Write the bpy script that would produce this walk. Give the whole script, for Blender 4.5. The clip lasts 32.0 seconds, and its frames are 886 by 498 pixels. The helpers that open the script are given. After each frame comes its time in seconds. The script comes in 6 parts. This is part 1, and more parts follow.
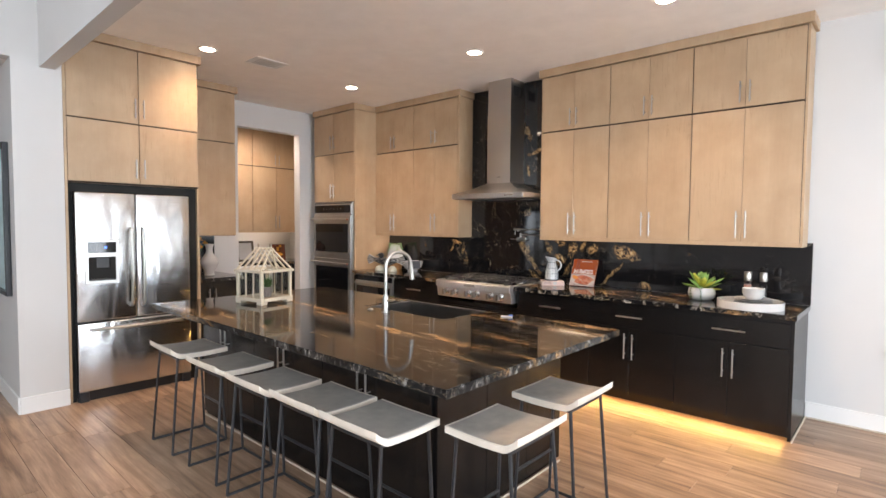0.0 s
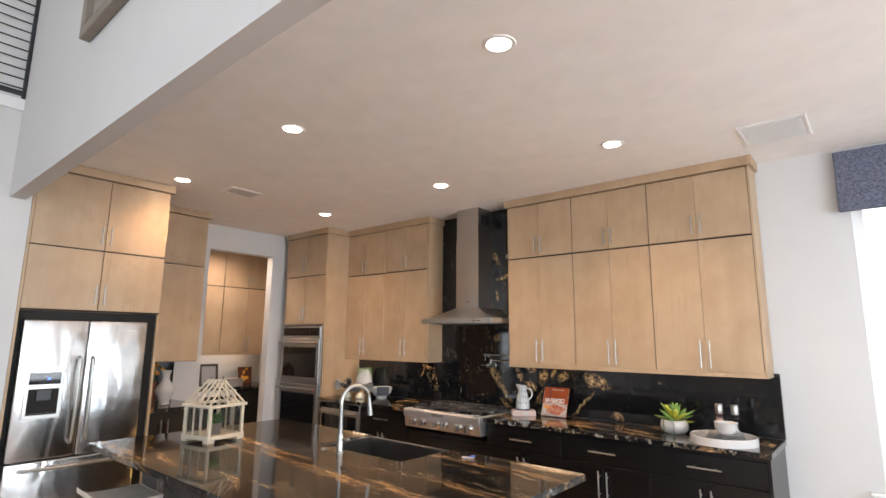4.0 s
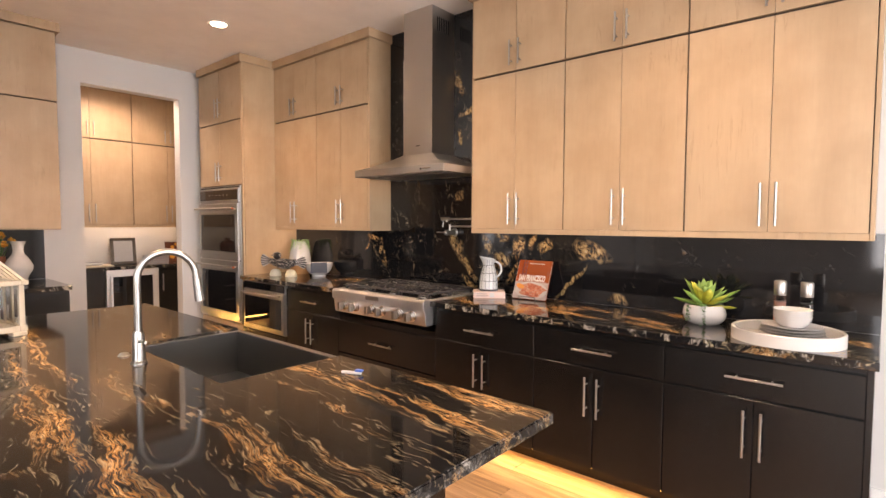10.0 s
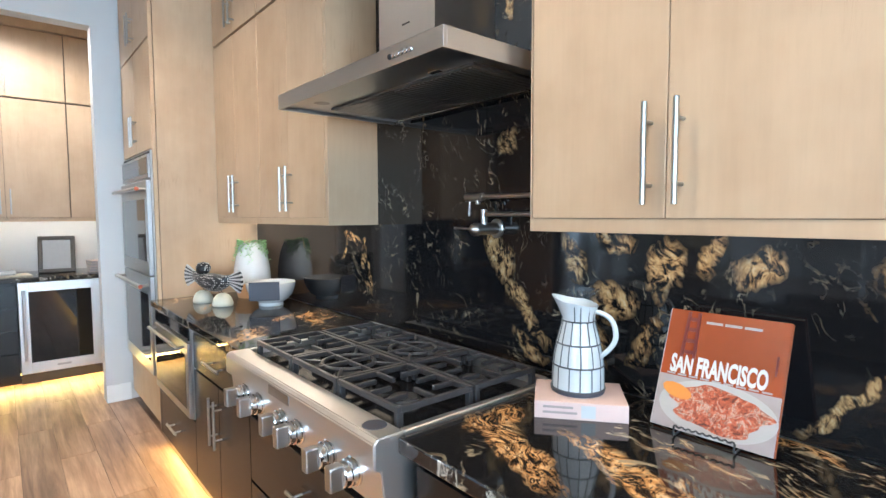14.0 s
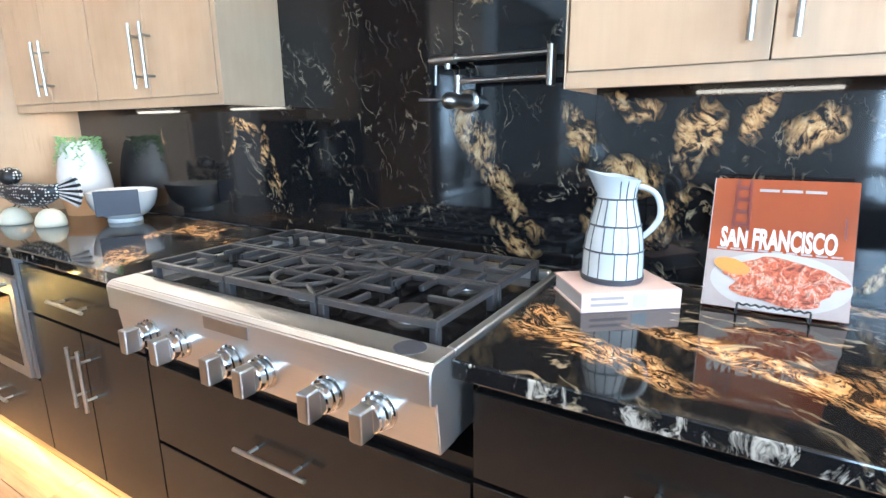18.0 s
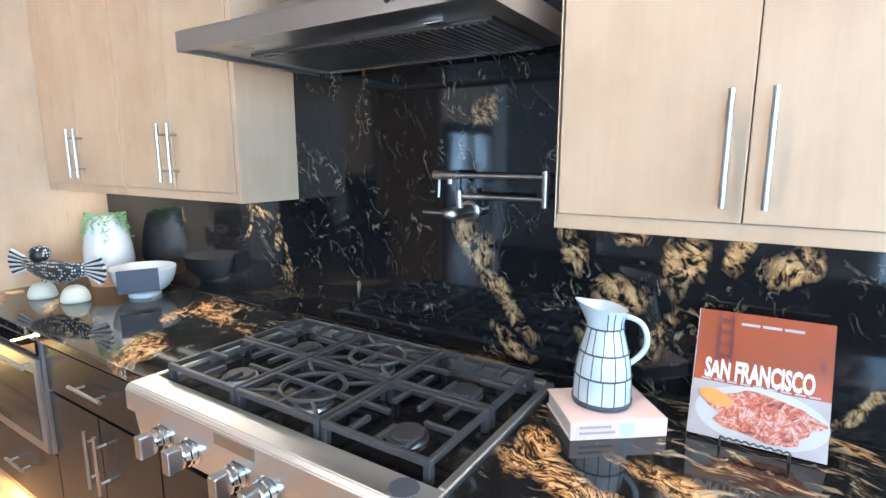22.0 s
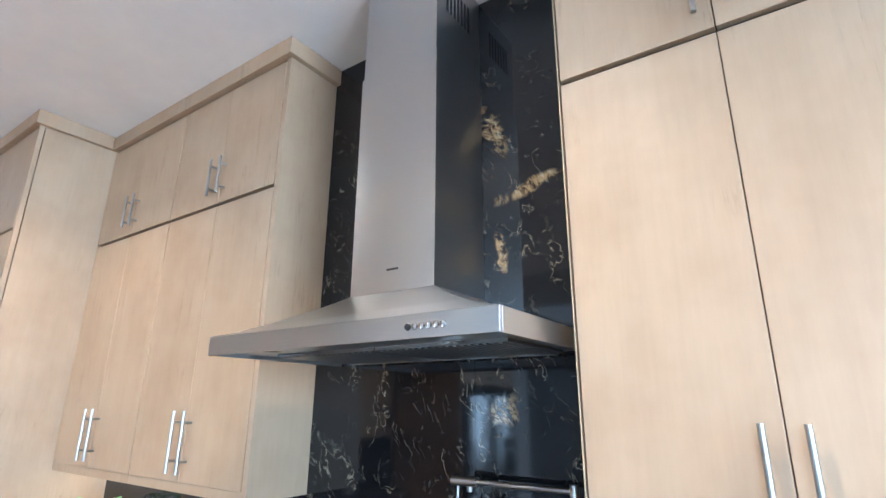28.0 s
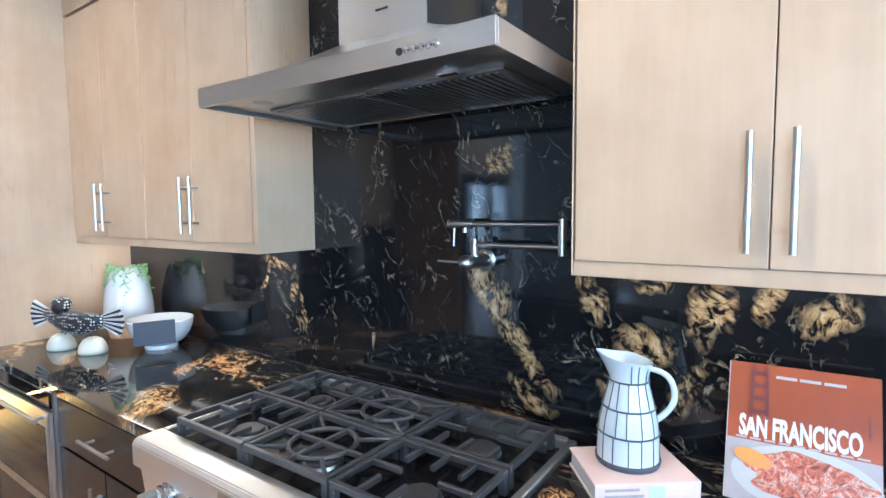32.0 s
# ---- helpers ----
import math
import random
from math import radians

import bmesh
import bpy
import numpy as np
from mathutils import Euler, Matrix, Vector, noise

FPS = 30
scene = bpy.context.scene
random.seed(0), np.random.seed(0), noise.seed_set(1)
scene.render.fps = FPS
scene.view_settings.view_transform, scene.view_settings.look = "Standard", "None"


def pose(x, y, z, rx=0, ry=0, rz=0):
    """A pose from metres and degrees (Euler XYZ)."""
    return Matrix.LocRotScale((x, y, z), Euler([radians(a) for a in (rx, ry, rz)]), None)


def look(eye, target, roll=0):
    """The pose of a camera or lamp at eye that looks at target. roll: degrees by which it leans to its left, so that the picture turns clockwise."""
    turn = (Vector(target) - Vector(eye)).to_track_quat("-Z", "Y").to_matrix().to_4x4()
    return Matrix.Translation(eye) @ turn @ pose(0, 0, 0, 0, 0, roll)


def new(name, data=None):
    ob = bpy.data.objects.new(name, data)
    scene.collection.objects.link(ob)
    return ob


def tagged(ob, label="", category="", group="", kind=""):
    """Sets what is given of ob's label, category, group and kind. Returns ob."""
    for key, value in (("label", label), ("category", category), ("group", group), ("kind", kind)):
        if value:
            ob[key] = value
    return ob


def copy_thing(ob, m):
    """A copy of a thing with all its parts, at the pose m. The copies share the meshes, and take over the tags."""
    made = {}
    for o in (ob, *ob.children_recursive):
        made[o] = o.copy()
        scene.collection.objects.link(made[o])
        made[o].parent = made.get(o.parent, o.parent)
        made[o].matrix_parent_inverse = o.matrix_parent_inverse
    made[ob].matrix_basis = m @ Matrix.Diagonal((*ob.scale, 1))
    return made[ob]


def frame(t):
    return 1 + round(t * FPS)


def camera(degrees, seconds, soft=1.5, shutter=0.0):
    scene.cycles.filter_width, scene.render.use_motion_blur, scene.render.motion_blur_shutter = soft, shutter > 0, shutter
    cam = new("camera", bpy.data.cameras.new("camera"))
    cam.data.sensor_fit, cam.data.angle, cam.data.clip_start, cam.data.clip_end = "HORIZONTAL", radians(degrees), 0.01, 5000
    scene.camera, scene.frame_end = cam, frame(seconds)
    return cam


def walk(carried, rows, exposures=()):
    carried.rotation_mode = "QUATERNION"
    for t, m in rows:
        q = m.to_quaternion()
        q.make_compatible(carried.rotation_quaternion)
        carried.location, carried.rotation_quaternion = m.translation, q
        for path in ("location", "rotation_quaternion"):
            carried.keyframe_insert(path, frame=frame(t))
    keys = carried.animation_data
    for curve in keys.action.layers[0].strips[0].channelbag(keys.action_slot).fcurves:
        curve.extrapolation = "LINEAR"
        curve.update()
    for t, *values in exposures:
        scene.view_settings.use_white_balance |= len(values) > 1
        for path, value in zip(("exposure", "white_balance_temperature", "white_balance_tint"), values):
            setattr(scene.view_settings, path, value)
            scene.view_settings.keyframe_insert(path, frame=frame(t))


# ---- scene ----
cam = camera(81.1, 32.0)
PATH = [
    (0, (0.5443, 0.9179, 1.4947), (-0.7910, 2.4038, 1.3999), 0.47),
    (0.5, (0.5780, 0.9201, 1.5106), (-0.7105, 2.4466, 1.4123), 0.30),
    (1, (0.5562, 0.9359, 1.4965), (-0.6806, 2.5055, 1.4146), 0.40),
    (1.5, (0.5482, 0.9321, 1.4849), (-0.6569, 2.5280, 1.4538), 0.44),
    (2, (0.5627, 0.9280, 1.5244), (-0.6471, 2.5200, 1.5654), 0.33),
    (2.5, (0.5637, 0.8816, 1.5933), (-0.6530, 2.4633, 1.7270), 0.39),
    (3, (0.5525, 0.8862, 1.6048), (-0.6695, 2.4509, 1.8465), 0.51),
    (3.5, (0.5392, 0.8985, 1.6177), (-0.6802, 2.4458, 1.9626), 0.66),
    (4, (0.6504, 1.0357, 1.6193), (-0.6209, 2.5414, 1.9611), 0.49),
    (4.5, (0.6425, 1.0534, 1.5785), (-0.6317, 2.5576, 1.9161), 0.42),
    (5, (0.6346, 1.0729, 1.5329), (-0.6440, 2.5761, 1.8575), 0.37),
    (5.5, (0.5949, 0.9670, 1.4666), (-0.6616, 2.4925, 1.7737), 0.67),
    (6, (0.5396, 0.9113, 1.4586), (-0.7044, 2.4648, 1.6564), 0.38),
    (6.5, (0.5463, 0.9017, 1.4426), (-0.7023, 2.4611, 1.5375), 0.40),
    (7, (0.5522, 0.9012, 1.4476), (-0.6965, 2.4634, 1.4611), 0.38),
    (7.5, (0.5389, 1.0269, 1.4548), (-0.7093, 2.5890, 1.4109), 0.33),
    (8, (0.4943, 1.2631, 1.4609), (-0.7508, 2.8265, 1.3890), 0.23),
    (8.5, (0.3877, 1.5162, 1.4332), (-0.8503, 3.0848, 1.3506), 0.24),
    (9, (0.2367, 1.8091, 1.4347), (-0.9978, 3.3797, 1.3391), 0.25),
    (9.5, (0.1079, 2.2164, 1.4263), (-1.1420, 3.7747, 1.3277), 0.28),
    (10, (-0.0225, 2.6286, 1.4144), (-1.3197, 4.1474, 1.3128), 0.25),
    (10.5, (-0.1441, 3.0368, 1.3933), (-1.5006, 4.5031, 1.2939), -0.05),
    (11, (-0.2604, 3.5283, 1.3805), (-1.7080, 4.9047, 1.2808), -0.05),
    (11.5, (-0.4706, 3.8411, 1.3709), (-1.9782, 5.1514, 1.2682), 0.03),
    (12, (-0.6785, 4.1046, 1.3817), (-2.2380, 5.3516, 1.2690), 0.07),
    (12.5, (-0.8586, 4.2938, 1.3881), (-2.4447, 5.5058, 1.2639), -0.02),
    (13, (-1.0791, 4.4316, 1.3766), (-2.6677, 5.6404, 1.2540), -0.08),
    (13.5, (-1.2848, 4.5352, 1.3729), (-2.8489, 5.7754, 1.2483), -0.16),
    (14, (-1.4615, 4.6195, 1.3821), (-2.9794, 5.9152, 1.2517), -0.20),
    (14.5, (-1.6157, 4.6451, 1.3854), (-3.0506, 6.0322, 1.2541), -0.22),
    (15, (-1.7669, 4.6658, 1.4056), (-3.1365, 6.1138, 1.2398), -1.18),
    (15.5, (-1.8775, 4.6280, 1.4080), (-3.1515, 6.1592, 1.2284), -1.47),
    (16, (-1.9559, 4.5902, 1.4089), (-3.1384, 6.1907, 1.2089), -1.59),
    (16.5, (-1.9919, 4.5574, 1.3805), (-3.0666, 6.2335, 1.1914), -0.15),
    (17, (-1.9917, 4.5646, 1.3334), (-3.0205, 6.2615, 1.0843), -0.14),
    (17.5, (-1.9957, 4.5681, 1.3004), (-3.0090, 6.2581, 0.9584), -0.25),
    (18, (-2.0037, 4.5776, 1.2608), (-3.0086, 6.2447, 0.8013), -0.48),
    (18.5, (-2.0022, 4.5819, 1.2251), (-3.0005, 6.2165, 0.6494), -0.72),
    (19, (-1.9855, 4.5729, 1.2326), (-2.9729, 6.1774, 0.5614), -0.81),
    (19.5, (-1.9667, 4.5500, 1.2822), (-2.9390, 6.1379, 0.5520), -0.60),
    (20, (-1.9437, 4.5289, 1.3207), (-2.9190, 6.1122, 0.5847), -0.56),
    (20.5, (-1.9310, 4.5210, 1.3633), (-2.9189, 6.1153, 0.6689), -0.49),
    (21, (-1.9413, 4.5284, 1.4048), (-2.9466, 6.1483, 0.8006), -0.20),
    (21.5, (-1.9521, 4.5561, 1.4531), (-2.9865, 6.1941, 0.9562), -0.09),
    (22, (-1.9570, 4.5707, 1.4981), (-3.0164, 6.2312, 1.1508), 0.07),
    (22.5, (-1.9563, 4.5822, 1.5441), (-3.0346, 6.2566, 1.3607), 0.09),
    (23, (-1.9542, 4.5828, 1.5909), (-3.0453, 6.2589, 1.5930), 0.39),
    (23.5, (-1.9538, 4.5767, 1.6406), (-3.0471, 6.2415, 1.8226), 0.54),
    (24, (-1.9475, 4.5672, 1.6924), (-3.0373, 6.2058, 2.0494), 0.85),
    (24.5, (-1.9434, 4.5606, 1.7318), (-3.0260, 6.1657, 2.2332), 1.17),
    (25, (-1.9453, 4.5708, 1.7539), (-3.0129, 6.1464, 2.3686), 1.19),
    (25.5, (-1.9477, 4.5653, 1.7675), (-3.0049, 6.1098, 2.4722), 1.09),
    (26, (-1.9705, 4.5678, 1.7596), (-3.0328, 6.1097, 2.4626), 0.34),
    (26.5, (-1.9688, 4.5744, 1.7405), (-3.0376, 6.1140, 2.4387), 0.15),
    (27, (-1.9675, 4.5817, 1.7144), (-3.0450, 6.1226, 2.3960), 0.02),
    (27.5, (-1.9527, 4.5816, 1.6770), (-3.0354, 6.1270, 2.3400), 0.61),
    (28, (-1.9523, 4.5726, 1.6528), (-3.0454, 6.1456, 2.2279), 0.34),
    (28.5, (-1.9477, 4.5848, 1.6266), (-3.0623, 6.1771, 2.0982), 0.15),
    (29, (-1.9532, 4.5916, 1.6013), (-3.0807, 6.2034, 1.9632), 0.07),
    (29.5, (-1.9564, 4.5974, 1.5724), (-3.0923, 6.2236, 1.8279), -0.03),
    (30, (-1.9584, 4.6000, 1.5487), (-3.0971, 6.2368, 1.7046), -0.17),
    (30.5, (-1.9584, 4.6042, 1.5332), (-3.0993, 6.2457, 1.5952), -0.26),
    (31, (-1.9602, 4.6058, 1.5138), (-3.1000, 6.2491, 1.4926), -0.30),
    (31.5, (-1.9611, 4.6057, 1.4973), (-3.0987, 6.2479, 1.4034), -0.39),
    (32, (-1.9586, 4.5999, 1.4873), (-3.0951, 6.2388, 1.3378), -0.51),
]
EXPOSURES = [(0.0, -0.06, 6950, 17), (3.0, -0.18, 7100, 18), (6.0, -0.32, 6750, 14), (7.0, -0.26, 6900, 15), (9.0, -0.05, 7650, 21), (10.0, 0.15, 8200, 26), (11.0, 0.27, 7200, 16), (12.0, 0.45, 5850, 5), (13.0, 0.40, 5550, 5), (16.0, 0.73, 5250, 3), (20.0, 1.00, 5000, 3), (23.0, 0.74, 4900, 3), (26.0, 0.75, 4950, 4), (30.0, 0.66, 4900, 4), (32.0, 0.72, 4780, 4)]
walk(cam, [(t, look(eye, target, roll)) for t, eye, target, roll in PATH], EXPOSURES)

# ---- world and light ----
CE = 3.115         # kitchen ceiling
WN = 6.0           # face of the stone splash, north
FL = -0.06         # top of the plank floor
world = bpy.data.worlds.new("sky")
scene.world = world
world.use_nodes = True
wn = world.node_tree.nodes
sky = wn.new("ShaderNodeTexSky")
sky.sky_type, sky.sun_disc = "NISHITA", False
sky.sun_elevation, sky.sun_rotation = radians(48), radians(150)
wn["Background"].inputs["Strength"].default_value = 0.15
world.node_tree.links.new(sky.outputs[0], wn["Background"].inputs["Color"])
sun = new("sun", bpy.data.lights.new("sun", "SUN"))
sun.data.energy, sun.data.angle, sun.data.color = 5.0, radians(0.5), (1.0, 0.95, 0.88)
sun.matrix_world = look((0, 0, 20), (6, 9, 0))


def lamp(name, kind, m, energy, color, **more):
    ob = new(name, bpy.data.lights.new(name, kind))
    ob.data.energy, ob.data.color = energy, color
    ob.matrix_world = m
    if "size" in more:
        ob.data.shape, ob.data.size, ob.data.size_y = "RECTANGLE", more["size"], more["size_y"]
    if "spot" in more:
        ob.data.spot_size, ob.data.spot_blend, ob.data.shadow_soft_size = radians(more["spot"]), 0.6, 0.06
    return ob


DAY, WARM, AMBER = (0.73, 0.875, 1.0), (1.0, 0.74, 0.50), (1.0, 0.60, 0.16)
# area lamps added for daylight at the great room's unseen south and east windows
lamp("daylight_south", "AREA", look((1.6, -4.95, 2.6), (1.2, 0, 2.75)), 460, DAY, size=3.6, size_y=4.2)
# tilted up so that it also brightens the kitchen ceiling
lamp("daylight_east", "AREA", look((4.95, 2.6, 1.7), (0, 2.6, 3.0)), 410, DAY, size=4.4, size_y=2.2)
# under-cabinet, pantry and toe-kick strips
lamp("strip_lamp", "AREA", look((-1.25, 5.86, 1.366), (-1.25, 5.86, 0)), 1.6, WARM, size=2.2, size_y=0.03)
lamp("strip_lamp", "AREA", look((-4.30, 5.86, 1.366), (-4.30, 5.86, 0)), 2.4, WARM, size=1.4, size_y=0.03)
lamp("strip_lamp", "AREA", look((-7.62, 4.7, 1.36), (-7.62, 4.7, 0)) @ pose(0, 0, 0, 0, 0, 90), 10, WARM, size=1.8, size_y=0.03)
lamp("toe_lamp", "AREA", look((-2.55, 5.385, 0.016), (-2.55, 4.6, -0.12)), 14, AMBER, size=4.9, size_y=0.02)
lamp("toe_lamp", "AREA", look((-7.12, 4.6, 0.016), (-6.8, 4.6, -0.30)), 7, AMBER, size=1.6, size_y=0.02)
# unseen spot without a fixture, added to brighten the pantry
lamp("pantry_fill", "SPOT", look((-6.72, 4.7, 3.08), (-6.72, 4.7, 0)), 100, (1.0, 0.86, 0.72), spot=160)

# ---- materials ----


def nodes_of(name):
    m = bpy.data.materials.new(name)
    m.use_nodes = True
    t = m.node_tree
    return m, t.nodes, t.links, t.nodes["Principled BSDF"]


def ramp(ns, stops):
    r = ns.new("ShaderNodeValToRGB")
    while len(r.color_ramp.elements) < len(stops):
        r.color_ramp.elements.new(0.5)
    for e, (p, c) in zip(r.color_ramp.elements, stops):
        e.position, e.color = p, (*c, 1) if len(c) == 3 else c
    return r


def coords(ns, ls, scale=(1, 1, 1), source="Object", rot=(0, 0, 0)):
    tc, mp = ns.new("ShaderNodeTexCoord"), ns.new("ShaderNodeMapping")
    mp.inputs["Scale"].default_value = scale
    mp.inputs["Rotation"].default_value = rot
    ls.new(tc.outputs[source], mp.inputs["Vector"])
    return mp.outputs[0]


def noise_tex(ns, ls, vec, scale, detail=4, rough=0.55, dist=0.0):
    n = ns.new("ShaderNodeTexNoise")
    n.inputs["Scale"].default_value, n.inputs["Detail"].default_value = scale, detail
    n.inputs["Roughness"].default_value, n.inputs["Distortion"].default_value = rough, dist
    if vec is not None:
        ls.new(vec, n.inputs["Vector"])
    return n


def mixc(ns, ls, a, b, f, mode="MIX"):
    m = ns.new("ShaderNodeMix")
    m.data_type, m.blend_type = "RGBA", mode
    for sock, v in ((m.inputs[6], a), (m.inputs[7], b), (m.inputs[0], f)):
        if hasattr(v, "is_linked"):
            ls.new(v, sock)
        else:
            sock.default_value = v if not isinstance(v, tuple) else (*v, 1) if len(v) == 3 else v
    return m.outputs[2]


def bump(ns, ls, bsdf, height, strength, dist=0.002):
    b = ns.new("ShaderNodeBump")
    b.inputs["Strength"].default_value, b.inputs["Distance"].default_value = strength, dist
    ls.new(height, b.inputs["Height"])
    ls.new(b.outputs[0], bsdf.inputs["Normal"])


def paint(name, color, rough=0.5, wear=0.04, scale=6.0, grain=60.0, relief=0.15, metal=0.0, source="Object"):
    """A painted or plain surface with faint uneven tone and relief."""
    m, ns, ls, b = nodes_of(name)
    v = coords(ns, ls, source=source)
    n = noise_tex(ns, ls, v, scale, 3)
    lo = tuple(c * (1 - wear) for c in color)
    hi = tuple(min(1, c * (1 + wear)) for c in color)
    r = ramp(ns, [(0.3, lo), (0.7, hi)])
    ls.new(n.outputs[0], r.inputs[0])
    ls.new(r.outputs[0], b.inputs["Base Color"])
    b.inputs["Roughness"].default_value, b.inputs["Metallic"].default_value = rough, metal
    if relief:
        g = noise_tex(ns, ls, v, grain, 3)
        bump(ns, ls, b, g.outputs[0], relief)
    return m


def wood(name, dark, light, rough=0.42, along="z", random_tone=0.0, scale=1.0, knots=0.25, grain=0.90, gloss=0.5, fleck=0.0, relief=0.08):
    """Veneer or plank with long grain along one axis."""
    m, ns, ls, b = nodes_of(name)
    st = {"z": (9, 9, 0.7), "x": (0.7, 9, 9)}[along]
    tc = ns.new("ShaderNodeTexCoord")
    info = ns.new("ShaderNodeObjectInfo")
    off = ns.new("ShaderNodeVectorMath")
    off.operation = "SCALE"
    off.inputs[0].default_value = (37.0, 23.0, 11.0)
    ls.new(info.outputs["Random"], off.inputs["Scale"])
    add = ns.new("ShaderNodeVectorMath")
    ls.new(tc.outputs["Object"], add.inputs[0])
    ls.new(off.outputs[0], add.inputs[1])
    mp = ns.new("ShaderNodeMapping")
    mp.inputs["Scale"].default_value = tuple(s * scale for s in st)
    ls.new(add.outputs[0], mp.inputs["Vector"])
    big = noise_tex(ns, ls, mp.outputs[0], 0.7, 3, 0.5, 0.6)
    fine = noise_tex(ns, ls, mp.outputs[0], 7.0, 5, 0.7, 0.2)
    blot = noise_tex(ns, ls, add.outputs[0], 2.6, 4, 0.6)
    r1 = ramp(ns, [(0.30, dark), (0.72, light)])
    ls.new(big.outputs[0], r1.inputs[0])
    r2 = ramp(ns, [(0.35, (grain,) * 3), (0.62, (1.04, 1.04, 1.04))])
    ls.new(fine.outputs[0], r2.inputs[0])
    c = mixc(ns, ls, r1.outputs[0], r2.outputs[0], 0.6, "MULTIPLY")
    r3 = ramp(ns, [(0.28, (0.86, 0.82, 0.78)), (0.6, (1, 1, 1))])
    ls.new(blot.outputs[0], r3.inputs[0])
    c = mixc(ns, ls, c, r3.outputs[0], knots, "MULTIPLY")
    if fleck:
        mark = noise_tex(ns, ls, mp.outputs[0], 3.2, 4, 0.6, 2.2)
        fr = ramp(ns, [(0.57, (1, 1, 1)), (0.63, (1 - fleck, 1 - fleck * 1.15, 1 - fleck * 1.3)), (0.66, (1, 1, 1))])
        ls.new(mark.outputs[0], fr.inputs[0])
        some = ramp(ns, [(0.50, (0, 0, 0)), (0.64, (1, 1, 1))])
        ls.new(noise_tex(ns, ls, add.outputs[0], 3.1, 2).outputs[0], some.inputs[0])
        c = mixc(ns, ls, c, fr.outputs[0], some.outputs[0], "MULTIPLY")
    if random_tone:
        rr = ramp(ns, [(0.0, (1 - random_tone,) * 3), (0.5, (1.0, 0.98, 0.96)), (1.0, (1 + random_tone * 0.6,) * 3)])
        ls.new(info.outputs["Random"], rr.inputs[0])
        c = mixc(ns, ls, c, rr.outputs[0], 1.0, "MULTIPLY")
    ls.new(c, b.inputs["Base Color"])
    b.inputs["Roughness"].default_value = rough
    b.inputs["Specular IOR Level"].default_value = gloss
    bump(ns, ls, b, fine.outputs[0], relief, 0.001)
    return m


def plank_wood(name):
    """Printed oak planks: long dark streaks on a mid-brown ground, each plank a little different."""
    m, ns, ls, b = nodes_of(name)
    tc, info = ns.new("ShaderNodeTexCoord"), ns.new("ShaderNodeObjectInfo")
    isle = ns.new("ShaderNodeNewGeometry")
    both = ns.new("ShaderNodeMath")
    both.operation = "ADD"
    ls.new(info.outputs["Random"], both.inputs[0])
    ls.new(isle.outputs["Random Per Island"], both.inputs[1])
    rnd_ = ns.new("ShaderNodeMath")
    rnd_.operation = "FRACT"
    ls.new(both.outputs[0], rnd_.inputs[0])
    off = ns.new("ShaderNodeVectorMath")
    off.operation = "SCALE"
    off.inputs[0].default_value = (41.0, 29.0, 13.0)
    ls.new(rnd_.outputs[0], off.inputs["Scale"])
    add = ns.new("ShaderNodeVectorMath")
    ls.new(tc.outputs["Object"], add.inputs[0])
    ls.new(off.outputs[0], add.inputs[1])
    mp = ns.new("ShaderNodeMapping")
    mp.inputs["Scale"].default_value = (0.9, 14.0, 1.0)
    ls.new(add.outputs[0], mp.inputs["Vector"])
    streak = noise_tex(ns, ls, mp.outputs[0], 1.3, 5, 0.6, 0.5)
    fine = noise_tex(ns, ls, mp.outputs[0], 9.0, 4, 0.7)
    blot = noise_tex(ns, ls, add.outputs[0], 3.0, 2)
    r1 = ramp(ns, [(0.30, (0.165, 0.100, 0.064)), (0.47, (0.345, 0.225, 0.148)), (0.66, (0.50, 0.350, 0.240))])
    ls.new(streak.outputs[0], r1.inputs[0])
    r2 = ramp(ns, [(0.3, (0.78,) * 3), (0.65, (1.08,) * 3)])
    ls.new(fine.outputs[0], r2.inputs[0])
    c = mixc(ns, ls, r1.outputs[0], r2.outputs[0], 0.8, "MULTIPLY")
    r3 = ramp(ns, [(0.3, (0.82, 0.80, 0.79)), (0.65, (1.1, 1.08, 1.06))])
    ls.new(blot.outputs[0], r3.inputs[0])
    c = mixc(ns, ls, c, r3.outputs[0], 0.7, "MULTIPLY")
    rr = ramp(ns, [(0.0, (0.80, 0.78, 0.77)), (0.5, (1.0, 0.97, 0.95)), (1.0, (1.16, 1.14, 1.12))])
    ls.new(rnd_.outputs[0], rr.inputs[0])
    c = mixc(ns, ls, c, rr.outputs[0], 1.0, "MULTIPLY")
    ls.new(c, b.inputs["Base Color"])
    b.inputs["Roughness"].default_value = 0.36
    bump(ns, ls, b, fine.outputs[0], 0.10, 0.001)
    return m


